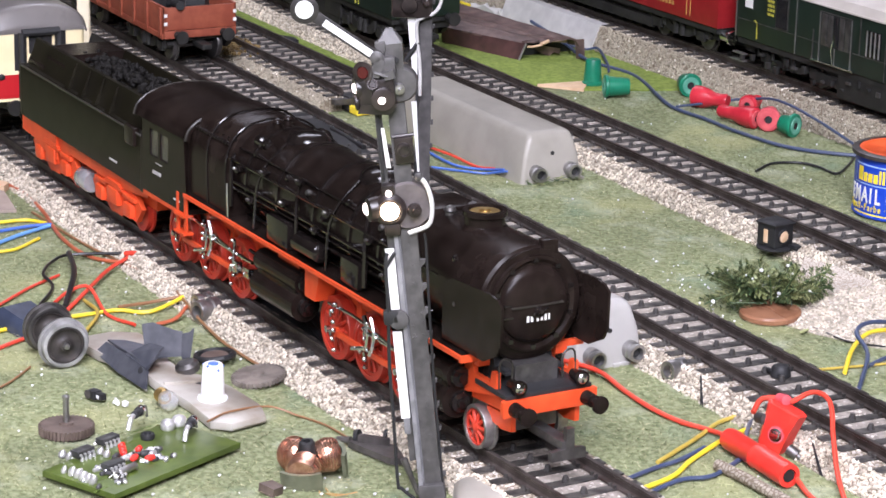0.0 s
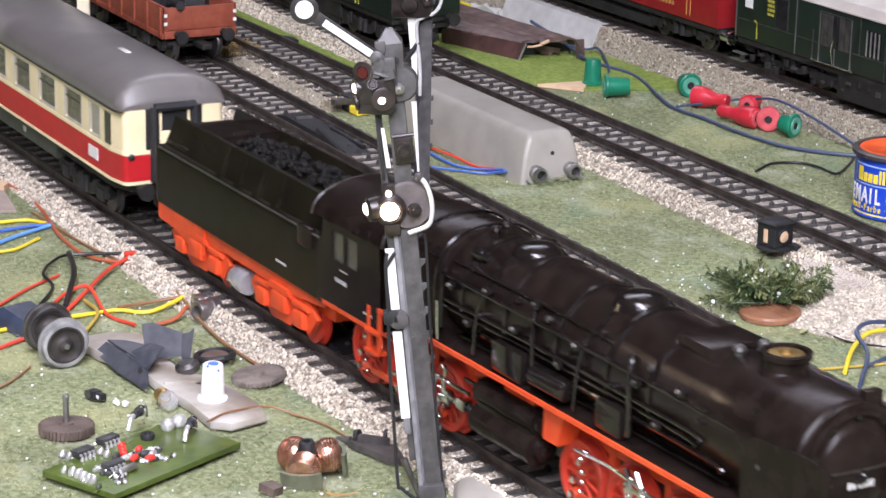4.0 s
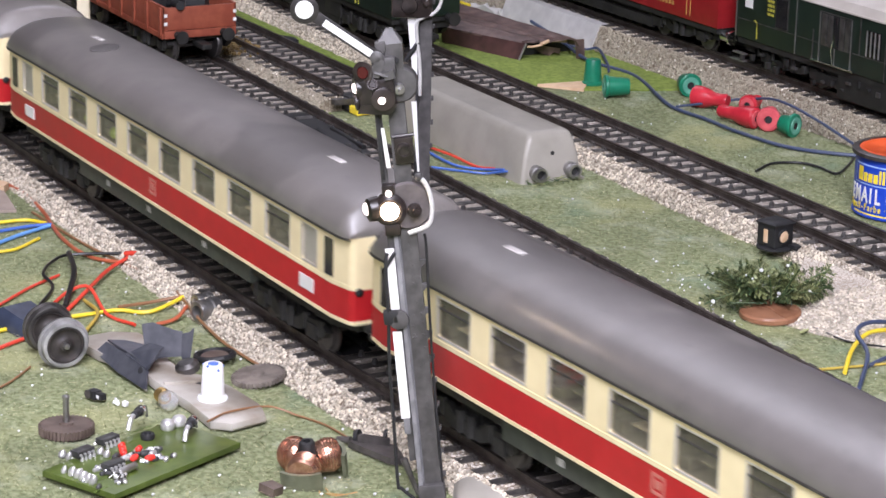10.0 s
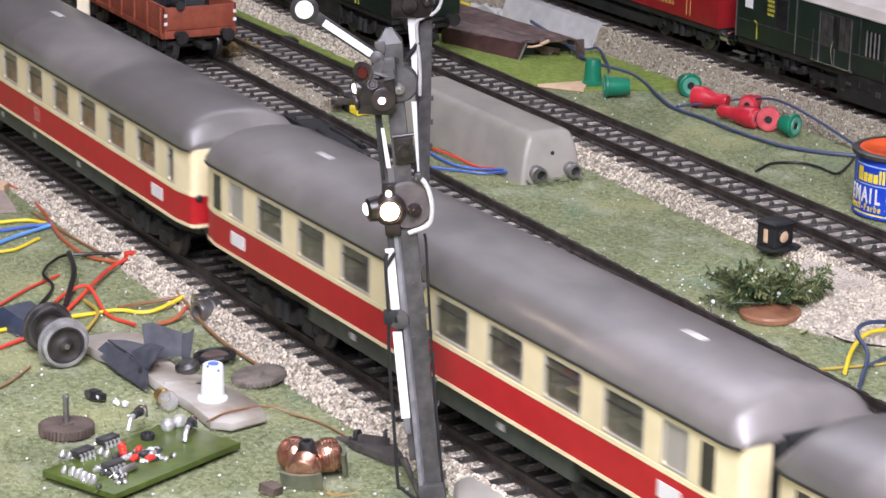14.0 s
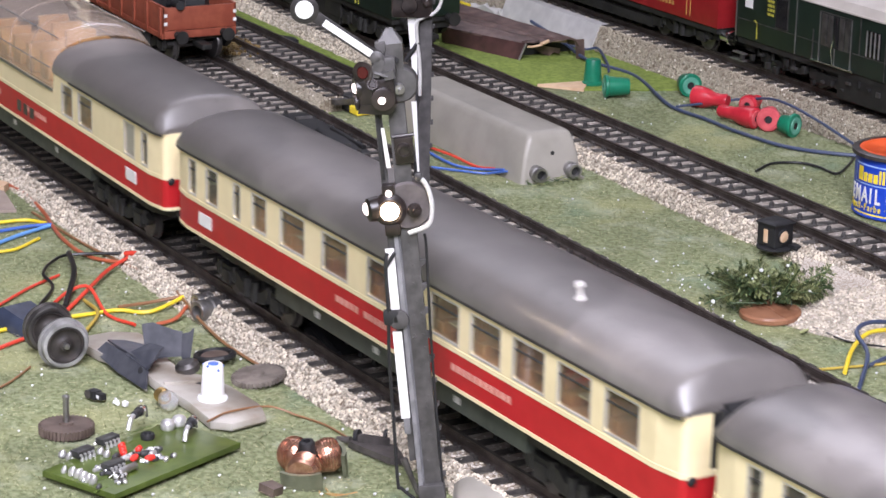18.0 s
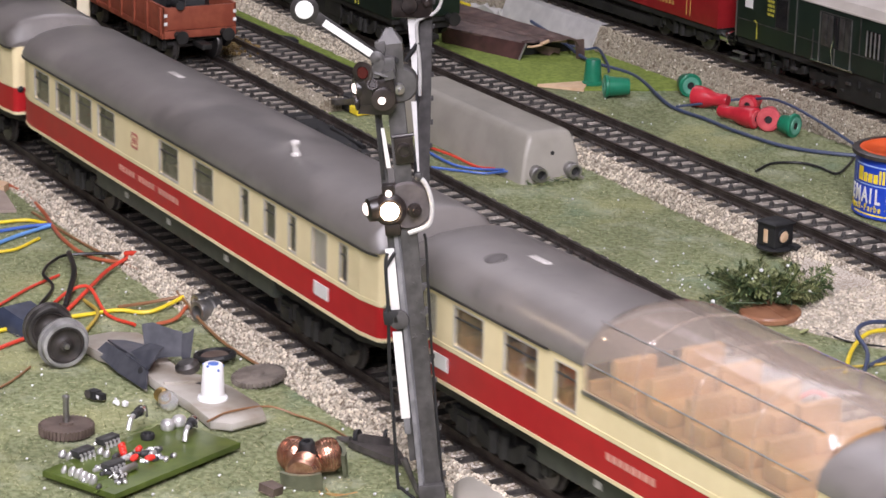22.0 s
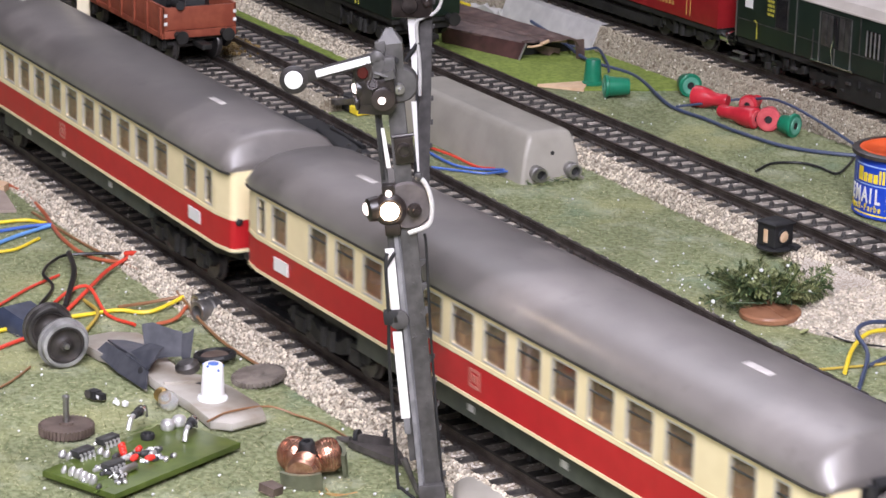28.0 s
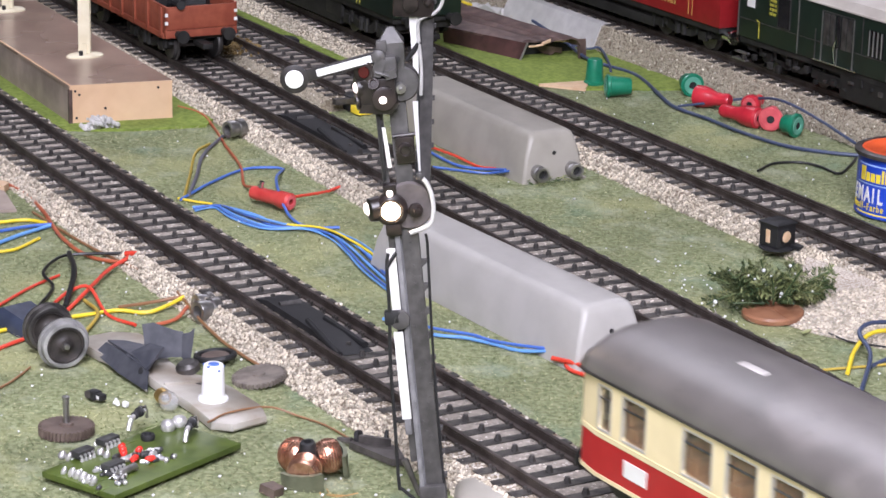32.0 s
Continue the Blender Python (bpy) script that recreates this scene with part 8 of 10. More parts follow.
def red_connector():
    a, b = Vector((49.5, 52.5)), Vector((75.5, 51.5))
    t = thing("red_cable_coupling", at(48.4, 53.4, -5.0, 0, 0, -3.5), "bright red plastic cable coupling on the grass mat", "cable coupling")
    s = B()
    lathe(s, (0, 0, 0), (1, 0, 0), ((0, 1.2), (0.3, 2.4), (1.2, 2.65), (12.6, 2.7), (13.0, 3.0), (13.8, 2.75), (25, 2.85), (26.2, 2.75), (26.3, 1.7), (24, 1.5)), 30)
    part("coupling_body", s, CLIP_RED, t)
    part("cable_hole", lathe(B(), (25.9, 0, 0), (1, 0, 0), ((0, 1.45), (0.2, 1.45)), 18), RUBBER, t)
    u = thing("red_plug_stack", at(53.6, 62.6, GROUND + 0.8, -8, 14, 18), "red plug leaning against the ballast with a silver screw", "cable plug")
    p = B()
    loft(p, [[(x * a, y * b, z) for x, y in ((-3.6, -2.2), (-2.6, -3.2), (2.6, -3.2), (3.6, -2.2), (3.6, 2.2), (2.6, 3.2), (-2.6, 3.2), (-3.6, 2.2))] for a, b, z in ((0.85, 0.85, 0), (0.9, 0.9, 0.4), (1.0, 0.95, 5.6), (1.25, 0.8, 10.4), (1.15, 0.65, 10.8))])
    part("plug_body", p, CLIP_RED, u)
    part("screw", lathe(B(), (1.2, -3.1, 4.4), (0.15, -1, 0), ((0, 1.7), (0.3, 1.6), (0.4, 1.1), (0.9, 0.9), (1.0, 0.2)), 18), CHROME, u, "silver screw head")
    part("screw_ring", lathe(B(), (1.2, -3.0, 4.4), (0.15, -1, 0), ((0, 2.1), (0.25, 2.0)), 18), PLUG_PINK, u)
    part("pin", lathe(B(), (4.4, -1, 2.2), (1, 0.2, -0.2), ((0, 1.4), (2.6, 1.4), (2.8, 0.9), (4.4, 0.8)), 14), DARK_STEEL, u)
    for x, y, z, mm_ in ((-5.4, 1.4, 7.5, STEEL), (-5.8, -1.0, 5.0, DARK_STEEL), (-3.8, 1.6, 10.8, PLUG_PINK), (-4.6, 3.2, 5.4, RUBBER)):
        part("wire_end", lathe(B(), (x, y, z), (0.8, -0.4, 0.3), ((0, 1.3), (3.2, 1.3), (3.4, 0.6)), 12), mm_, u)


red_connector()
CLIP_FADED = mat("clip_faded_red", (0.56, 0.05, 0.045), (0.64, 0.075, 0.065), rough=0.35, scale=300)
t_ = thing("red_cable_clip", at(-182, 46.4, -4.4, 0, 0, 20), "red plastic cable clip between the tracks", "cable coupling")
part("clip_body", lathe(B(), (-9.5, 0, 0), (1, 0, 0), ((0, 1.5), (0.5, 2.1), (11, 2.2), (12, 2.7), (16, 2.7), (16.4, 2.3), (16.4, 1.4), (14.6, 1.2)), 24), CLIP_FADED, t_)
part("clip_face", hollow(B(), (6.8, 0, 0), (1, 0, 0), ((0, 0.9), (0, 2.1), (0.3, 2.0), (0.3, 1.0)), 20), PLUG_PINK, t_, "paler ring face")
part("clip_pin", rod(B(), (-5.5, -0.4, 2.2), (-5.2, -0.2, 4.2), 0.8, n=8), CHROME, t_)
solid("foam_strip", tube(B(), [(58, 44, GROUND + 1.2), (70, 44.5, GROUND + 1.4), (92, 45, GROUND + 1.2)], 1.4, 10), BALLAST, "rough pale strip of ballast foam on the grass", "foam strip")


# ---- loose parts in front ----
FACE_DARK = mat("wheel_face_dark", (0.022, 0.019, 0.017), (0.05, 0.042, 0.037), rough=0.6, scale=300, vary=0.3)


def loose_wheelset():
    a = Vector((-70.6, -64.0, -1.6))
    d = Vector((-0.985, 0.0, 0.0)) + Vector((0, 0.05, 0.03))
    d.normalize()
    t = thing("loose_wheelset", Matrix.Translation(a * MM), "loose grey model wheelset lying on the grass", "wheelset")
    for k, dist in enumerate((0.0, 12.5)):
        c = d * dist
        w = hollow(B(), c, -d, ((-2.0, 4.9), (-2.0, 6.3), (-1.6, 6.6), (-1.0, 6.6), (-0.8, 6.0), (0.9, 5.75), (1.0, 5.5), (1.0, 4.9)), 44)
        part("wheel_tyre", w, TYRE if k == 0 else DARK_STEEL, t, "worn pale tyre" if k == 0 else "dark worn tyre")
        f = B()
        lathe(f, c - d * -0.6, -d, ((-1.0, 4.92), (0.9, 4.92), (1.3, 4.7), (1.35, 4.3), (0.8, 4.0), (0.55, 3.2), (0.7, 2.0), (1.1, 1.6), (1.5, 1.4), (1.6, 0.9)), 36)
        part("wheel_face", f, FACE_DARK, t, "dark dished wheel face")
        part("axle_end", lathe(B(), c - d * 1.1, -d, ((0, 0.75), (0.9, 0.7), (1.0, 0.3)), 14), STEEL, t)
    part("axle", rod(B(), d * -1.0, d * 14.0, 0.9, n=12), STEEL, t)


loose_wheelset()


GEAR_DUSTY = mat("gear_dusty_brown", (0.12, 0.10, 0.085), (0.22, 0.19, 0.16), rough=0.6, scale=300, vary=0.3)


def gear(x, y, r, teeth, label, tilt=0.0, shaft=8.6, thick=2.0, z=GROUND + 0.8):
    t = thing("loose_gear", at(x, y, z, tilt, 0, 0), label, "gear wheel", "loose gears")
    b = B()
    pts = []
    for k in range(teeth):
        a = 2 * math.pi * k / teeth
        s = math.pi / teeth
        for da, rr in ((-0.55 * s, r * 0.9), (-0.3 * s, r), (0.3 * s, r), (0.55 * s, r * 0.9)):
            pts.append((rr * math.cos(a + da), rr * math.sin(a + da)))
    prism(b, pts, 0, thick, "z")
    part("toothed_disc", b, GEAR if shaft else GEAR_DUSTY, t)
    part("hub", lathe(B(), (0, 0, thick), (0, 0, 1), ((0, 1.7), (0.5, 1.6), (0.6, 1.0)), 16), GEAR if shaft else GEAR_DUSTY, t)
    if shaft:
        part("shaft", lathe(B(), (0, 0, 0), (0, 0, 1), ((0, 0.75), (shaft - 0.5, 0.75), (shaft - 0.4, 0.9), (shaft + 0.3, 0.9), (shaft + 0.5, 0.5)), 14), STEEL, t, "steel shaft")


gear(-26.6, -80.6, 6.5, 40, "brown plastic gear wheel with an upright steel shaft")
gear(-41.5, -24.5, 6.8, 36, "dark brown gear lying half under the plate", tilt=8, shaft=0, thick=1.2)


PCB_TRACE = mat("circuit_trace", (0.10, 0.15, 0.03), (0.14, 0.19, 0.05), rough=0.3, scale=300)
SOLDER = mat("solder_bright", (0.46, 0.455, 0.44), (0.66, 0.65, 0.63), rough=0.28, metal=0.55, scale=500, vary=0.2)


def circuit_board():
    o = Vector((-1.6, -95.9))
    u, v = Vector((-18.5 + 1.6, -58.2 + 95.9)), Vector((19.2 + 1.6, -88.9 + 95.9))
    L, W = u.length, v.length
    ang = math.degrees(math.atan2(u.y, u.x))
    t = thing("circuit_board", at(o.x, o.y, GROUND + 1.3, 0, 0, ang), "green circuit board with chips and soldered parts", "circuit board")
    ux, vx = u.normalized(), v.normalized()
    sg = -1.0
    part("board", box(B(), 0, L, -W, 0, 0, 1.4, 0.1), PCB, t)
    def loc(x, y):
        d = Vector((x, y)) - o
        return d.dot(ux), -d.dot(vx)
    def chip(x, y, n, flip=False):
        a, b = loc(x, y)
        c = part("chip", box(B(), a - n * 0.66, a + n * 0.66, b - 1.3, b + 1.3, 1.9, 3.4, 0.15), CHIP, t, "black chip")
        for k in range(n):
            for s in (-1, 1):
                p = B()
                xx = a - n * 0.5 + k * 1.25
                box(p, xx - 0.24, xx + 0.24, min(b + s * 1.3, b + s * 1.9), max(b + s * 1.3, b + s * 1.9), 2.4, 2.8), box(p, xx - 0.2, xx + 0.2, min(b + s * 1.6, b + s * 1.95), max(b + s * 1.6, b + s * 1.95), 1.2, 2.7)
                part("chip_pin", p, SOLDER, c)
                part("pin_solder", lathe(B(), (xx, b + s * 1.85, 1.35), (0, s * 0.3, 1), ((0, 0.5), (0.4, 0.46), (0.9, 0.15)), 7), SOLDER, c)
        return c
    chip(-4.7, -84.3, 4), chip(-8.6, -76.0, 4), chip(5.6, -81.2, 4)
    a, b = loc(-7.1, -66.2)
    part("ring_coil", lathe(B(), (a, b, 1.3), (0, 0, 1), ((0, 1.5), (1.0, 1.7), (1.5, 1.5), (1.5, 0.9), (0.7, 0.8)), 22), RUBBER, t)
    for x, y in ((-9.9, -59.4), (-11.0, -55.8)):
        a, b = loc(x, y)
        part("capacitor", lathe(B(), (a, b, 1.2), (0.1, 0.1, 1), ((0, 1.3), (0.6, 1.7), (1.8, 1.75), (2.5, 1.3), (2.8, 0.5)), 12), SOLDER, t, "silver can capacitor")
    for (x, y), (x2, y2) in (((-16.6, -64.7), (-14.1, -68.1)), ((-4.3, -56.3), (1.9, -62.4))):
        a, b = loc(x, y)
        a2, b2 = loc(x2, y2)
        d = Vector((a2 - a, b2 - b, 0)).normalized()
        p0 = Vector((a, b, 4.0)) - d * 3.2
        part("diode_body", lathe(B(), p0, d, ((0, 0.7), (0.3, 1.15), (2.0, 1.15), (2.1, 0.95), (4.2, 0.95), (4.5, 0.5)), 16), RUBBER, t)
        part("diode_band", lathe(B(), p0 + d * 0.4, d, ((0, 1.3), (1.1, 1.3)), 16), CHROME, t, "silver band")
        part("diode_lead", tube(B(), [p0 + d * 4.6, p0 + d * 6.0 + Vector((0, 0, -0.4)), p0 + d * 7.4 + Vector((0, 0, -2.6))], 0.62, 8), SOLDER, t)
        part("diode_lead", tube(B(), [p0, p0 - d * 1.6 + Vector((0, 0, 0.3)), p0 - d * 2.4 + Vector((0, 0, -2.6))], 0.35, 6), STEEL, t)
    for x, y in ((-1.4, -74.9), (-3.4, -74.2), (0.6, -75.6), (0.3, -71.5)):
        a, b = loc(x, y)
        part("red_bead", lathe(B(), (a - 1.2, b, 2.6), (1, 0.4, 0), ((0, 0.3), (0.3, 0.7), (1.6, 0.7), (1.9, 0.3)), 12), CLIP_RED, t, "red resistor")
    for x, y, q in ((4.9, -89.6, 1.1), (7.2, -89.4, 1.2), (9.1, -88.6, 0.9), (1.8, -92.2, 1.0), (-4.2, -80.2, 1.3), (-2.0, -79.6, 1.2), (-6.9, -88.8, 1.4), (-5.0, -88.0, 1.0)):
        a, b = loc(x, y)
        part("solder_lug", lathe(B(), (a, b, 1.2), (0.2, -0.3, 1), ((0, q * 0.5), (0.6, q * 0.75), (1.4, q * 0.6), (2.0, 0.2)), 10), SOLDER, t)
    rng = random.Random(11)
    for k in range(44):
        a, b = loc(rng.uniform(-1, 6.5), rng.uniform(-76, -66)) if k < 24 else loc(rng.uniform(4, 14), rng.uniform(-90, -80))
        d = Vector((rng.uniform(-1, 1), rng.uniform(-1, 1), 0)).normalized()
        part("small_part", lathe(B(), (a, b, 1.8), d, ((0, 0.25), (0.3, 0.55), (1.5, 0.55), (1.8, 0.25)), 8), (SOLDER, CHIP, REFLECTOR)[k % 3], t)
    for k in range(5):
        a, b = loc(4.0 + k * 1.7, -91.2 + k * 0.55)
        part("solder_blob", lathe(B(), (a, b, 1.3), (0.1, -0.4, 1), ((0, 0.7), (0.7, 0.95), (1.8, 0.8), (2.4, 0.3)), 9), SOLDER, t)
    for k, (x, y) in enumerate(((1.2, -78.0), (2.6, -76.8), (4.0, -74.6), (2.2, -71.6), (3.8, -69.8), (5.2, -71.8))):
        a, b = loc(x, y)
        part("resistor", lathe(B(), (a - 1.3, b, 2.3), (1, 0.3 * (-1) ** k, 0), ((0, 0.25), (0.2, 0.6), (0.8, 0.75), (1.8, 0.75), (2.4, 0.6), (2.6, 0.25)), 10), (CHIP, SOLDER, CLIP_RED)[k % 3], t)
    for k in range(16):
        a0_, b0_ = loc(-14 + 1.9 * k, -62 - 1.75 * k)
        part("copper_trace", box(B(), a0_ - 2.4, a0_ + 2.4, b0_ - 0.16 + (k % 3) * 1.4, b0_ + 0.16 + (k % 3) * 1.4, 1.38, 1.46), PCB_TRACE, t)
    a, b = loc(9.0, -78.5)
    part("crystal", lathe(B(), (a - 3.6, b, 2.4), (1, 0.05, 0), ((0, 0.7), (0.3, 0.9), (5.6, 0.9), (6.0, 0.6)), 14), STEEL, t)
    for k in range(4):
        part("lead", rod(B(), (a - 3.4 - k * 0.2, b - 0.8 + k * 0.5, 2.4), (a - 5.6, b - 1.6 + k * 0.9, 1.4), 0.2, n=6), CHROME, t)


circuit_board()


WHITE_POST = mat("white_post_plastic", (0.80, 0.80, 0.79), (0.84, 0.84, 0.83), rough=0.3, scale=200, vary=0.04)


def chassis_plate():
    t = thing("loose_chassis_plate", at(-46, -44.5, GROUND + 0.7, 0, 0, 5.5), "grey-beige chassis plate with a white post and bent blue-grey sheets", "chassis part")
    out = [(-40, -4), (-36, -8.5), (-26, -8), (-10, -5.2), (2, -6.4), (18, -6.6), (31, -8.2), (35, -4.5), (34, 5.0), (28, 7.4), (14, 8.0), (4, 7.0), (-2, 3.2), (-12, 4.2), (-24, 8.8), (-36, 8.2), (-40, 3)]
    rings = [[(x * a, y * a, z) for x, y in out] for a, z in ((1.0, 0), (1.01, 0.6), (1.0, 1.8), (0.965, 2.2))]
    part("plate", loft(B(), rings), CHASSIS, t)
    part("plate_fold", prism(B(), [(4, -5.6), (8.4, 6.6), (7.6, 6.8), (3.2, -5.4)], 2.2, 2.8, "z"), CHASSIS, t)
    part("screw_hole", lathe(B(), (7.0, 3.0, 2.05), (0, 0, 1), ((0, 1.5), (0.2, 1.45), (0.24, 0.9)), 16), RUBBER, t)
    part("white_post", lathe(B(), (18.5, -0.4, 2.2), (0.03, 0, 1), ((0, 3.7), (0.6, 3.6), (1.2, 2.9), (8.6, 2.45), (8.9, 2.2)), 28), WHITE_POST, t, "white plastic post")
    part("blue_tip", lathe(B(), (18.8, -0.4, 10.5), (0.03, 0, 1), ((0.4, 1.5), (0.75, 1.3), (0.9, 0.4)), 9), WIRES["blue"], t)
    for k in range(5):
        a = k * 1.3
        part("blue_thread", rod(B(), (18.8 + 1.4 * math.cos(a), -0.4 + 1.4 * math.sin(a), 10.7), (18.8 + 2.6 * math.cos(a), -0.4 + 2.6 * math.sin(a), 10.0 + 0.3 * k), 0.3, n=6), WIRES["blue"], t)
    back = t.matrix_basis.inverted()
    def world_sheet(pts, thick):
        """A cut sheet in place; pts in mm of the layout."""
        a, b, c = Vector(pts[0]), Vector(pts[1]), Vector(pts[-1])
        n = (b - a).cross(c - a).normalized() * thick
        part("bent_sheet", loft(B(), [pts, [tuple(Vector(p) + n) for p in pts]]), BLUE_GREY, t, "bent blue-grey metal sheet", back)
    world_sheet([(-74, -54.4, -6.2), (-59, -54.4, -6.8), (-44, -53.2, -7.0), (-48.5, -50.8, -3.6), (-57, -51.6, -2.6), (-70.6, -52.6, -2.6)], 0.5)
    world_sheet([(-70.6, -52.6, -2.4), (-57, -51.6, -2.4), (-48.5, -50.8, -3.4), (-54, -46.4, -3.0), (-62, -46.6, -1.8), (-69, -48.6, -2.6)], 0.5)
    r_ = Vector((0.49, 0.87, 0))
    c_ = Vector((-57.5, -46.0, -4.2))
    def upright(uv, lean):
        return [tuple(c_ + r_ * u + Vector((-0.87 * lean, 0.49 * lean, 1)) * v) for u, v in uv]
    world_sheet(upright([(0, 0), (3.6, 0.7), (7.2, 1.0), (7.4, 7.0), (5.2, 7.4), (2.9, 8.1), (0, 9.1), (-2.8, 8.6), (-2.0, 3.1)], 0.25), 0.5)
    world_sheet(upright([(7.2, 1.0), (9.1, -1.4), (9.9, 4.2), (10.4, 8.6), (9.2, 7.4), (7.4, 7.0)], 0.05), 0.5)
    world_sheet([(-60, -52.0, -3.0), (-49, -51.0, -3.4), (-50, -46, 1.2), (-56, -47, 0.6)], 0.5)
    part("sheet_hole", lathe(B(), (-5.4, -6.6, 3.4), (0.1, -0.7, 0.7), ((0, 1.2), (0.3, 1.1)), 16), RUBBER, t)
    part("bright_edge", rod(B(), (-26, -7.6, 1.2), (1.2, -9.0, 0.5), 0.3, n=6), STEEL, t)
    part("sheet_hub", lathe(B(), (-2, 4.4, 2.4), (0, -0.3, 1), ((0, 3.0), (1.6, 3.0), (2.4, 2.0)), 18), DARK_STEEL, t)


chassis_plate()


def glow_bulb():
    d = Vector((0.86, 0.0, 0.02)).normalized()
    t = thing("small_light_bulb", at(-36.2, -53.0, -5.2, 0, 0, -2) @ Matrix.Scale(0.82, 4), "small clear glass bulb with a brass base", "light bulb")
    part("brass_base", lathe(B(), (0, 0, 0), d, ((0, 1.6), (0.3, 2.2), (1.2, 2.0), (1.6, 2.3), (2.4, 2.0), (2.9, 2.3), (3.6, 2.1)), 20), BRASS, t)
    part("glass_envelope", lathe(B(), (3.4, 0, 0.05), d, ((0, 2.0), (1.2, 2.5), (3.2, 2.9), (5.0, 2.6), (6.2, 1.6), (6.6, 0.3)), 24), CLEAR, t, "clear glass envelope")
    part("filament_holder", lathe(B(), (3.2, 0, 0.05), d, ((0, 1.5), (1.0, 1.2), (2.4, 0.5)), 14), CHROME, t)


CLEAR = glass_mat("clear_glass", (0.98, 0.98, 0.98), 0.03, 0.22, (0.85, 0.85, 0.84))
glow_bulb()


def copper_rotor():
    t = thing("motor_armature", at(21.8, -41.4, GROUND + 0.6, 8, 6, -10), "three-coil motor armature wound with copper wire", "motor armature")
    for k in range(3):
        a = radians(90 + 120 * k)
        c = Vector((4.4 * math.cos(a), 4.4 * math.sin(a), 4.0))
        d = Vector((math.cos(a), math.sin(a), 0))
        s = B()
        lathe(s, c - d * 2.9, d, ((0, 2.0), (0.3, 3.0), (1.2, 3.6), (2.9, 3.9), (4.6, 3.7), (5.4, 3.2), (5.7, 2.0)), 26)
        coil = part("copper_coil", s, COPPER, t, "shiny copper winding")
        for j in range(7):
            rr = (3.3, 3.65, 3.85, 3.95, 3.9, 3.7, 3.35)[j]
            w = B()
            ringp = [tuple(c + d * (-1.9 + j * 0.66) + (Vector((-d.y, d.x, 0)) * math.cos(q * math.pi / 10) + Vector((0, 0, 1)) * math.sin(q * math.pi / 10)) * rr) for q in range(21)]
            tube(w, ringp, 0.16, 5, 1)
            part("winding", w, COPPER, coil)
        if k == 1:
            continue
        shoe = B()
        n = 9
        arc = [radians(-34 + 68 * i / n) for i in range(n + 1)]
        prism(shoe, [(8.6 * math.cos(a + q), 8.6 * math.sin(a + q)) for q in arc] + [(7.7 * math.cos(a + q), 7.7 * math.sin(a + q)) for q in arc[::-1]], 0.2, 4.6 if k == 2 else 5.4, "z")
        part("pole_shoe", shoe, SHOE, t, "olive grey pole shoe")
    part("rotor_hub", lathe(B(), (0, 0, 1), (0, 0, 1), ((0, 1.9), (7.0, 1.9), (7.6, 1.6), (7.7, 0.9), (6.0, 0.8)), 20), RUBBER, t)
    rng = random.Random(21)
    for k in range(7):
        a = rng.uniform(-0.6, 0.8)
        p = Vector((9 + rng.uniform(-2, 3), -6 + rng.uniform(-4, 8), rng.uniform(-0.6, 1.5)))
        part("loose_strand", tube(B(), [p, p + Vector((3 * math.cos(a), 3 * math.sin(a), rng.uniform(0, 1))), p + Vector((7 * math.cos(a + 0.4), 7 * math.sin(a + 0.4), rng.uniform(-0.5, 1)))], 0.14, 5), GOLD, t)


SHOE = mat("pole_shoe_olive", (0.13, 0.14, 0.09), (0.2, 0.21, 0.14), rough=0.45, metal=0.4, scale=250)
copper_rotor()
solid("brown_chip", prism(B(), [(-2.4, -1.6), (1.8, -2.0), (2.2, 1.2), (-1.2, 1.8)], 0, 2.0, "z"), GEAR, "small brown plastic block beside the armature", "plastic block", m=at(27, -53.5, GROUND + 0.4, 0, 8, 30))


def black_debris():
    t = thing("black_plastic_bracket", at(14, -22.0, GROUND + 0.6, 0, 0, 24) @ Matrix.Diagonal((0.72, 0.72, 0.72, 1)), "broken dark grey plastic bracket against the ballast", "bracket")
    b = B()
    prism(b, [(-7, -3), (2, -4.5), (13, -6.4), (16, -3.2), (8, 3.4), (-2, 4.6), (-7, 2.4)], 0, 2.2, "z")
    part("bracket_plate", b, WHEEL_DARK, t)
    part("bracket_ring", lathe(B(), (-6.8, 0.6, 2.6), (1, 0.3, 0.2), ((0, 2.5), (1.4, 2.5), (1.5, 1.6), (0.6, 1.5)), 18), RUBBER, t)
    part("bracket_arm", rod(B(), (-8, -0.5, 1.5), (-13, -1.2, 1.0), 1.3, 0.9, n=8), WHEEL_DARK, t)
    part("bracket_rib", prism(B(), [(-4, -2), (6, 2), (5, 3), (-4.5, 0)], 2.0, 4.6, "z"), WHEEL_DARK, t)
    part("bracket_tip", rod(B(), (3, 3, 3), (2, 5, 6), 0.9, 0.6, n=8), RUBBER, t)


black_debris()


NAVY_COVER = mat("navy_plastic", (0.022, 0.028, 0.05), (0.04, 0.05, 0.08), rough=0.35, scale=200, vary=0.2)


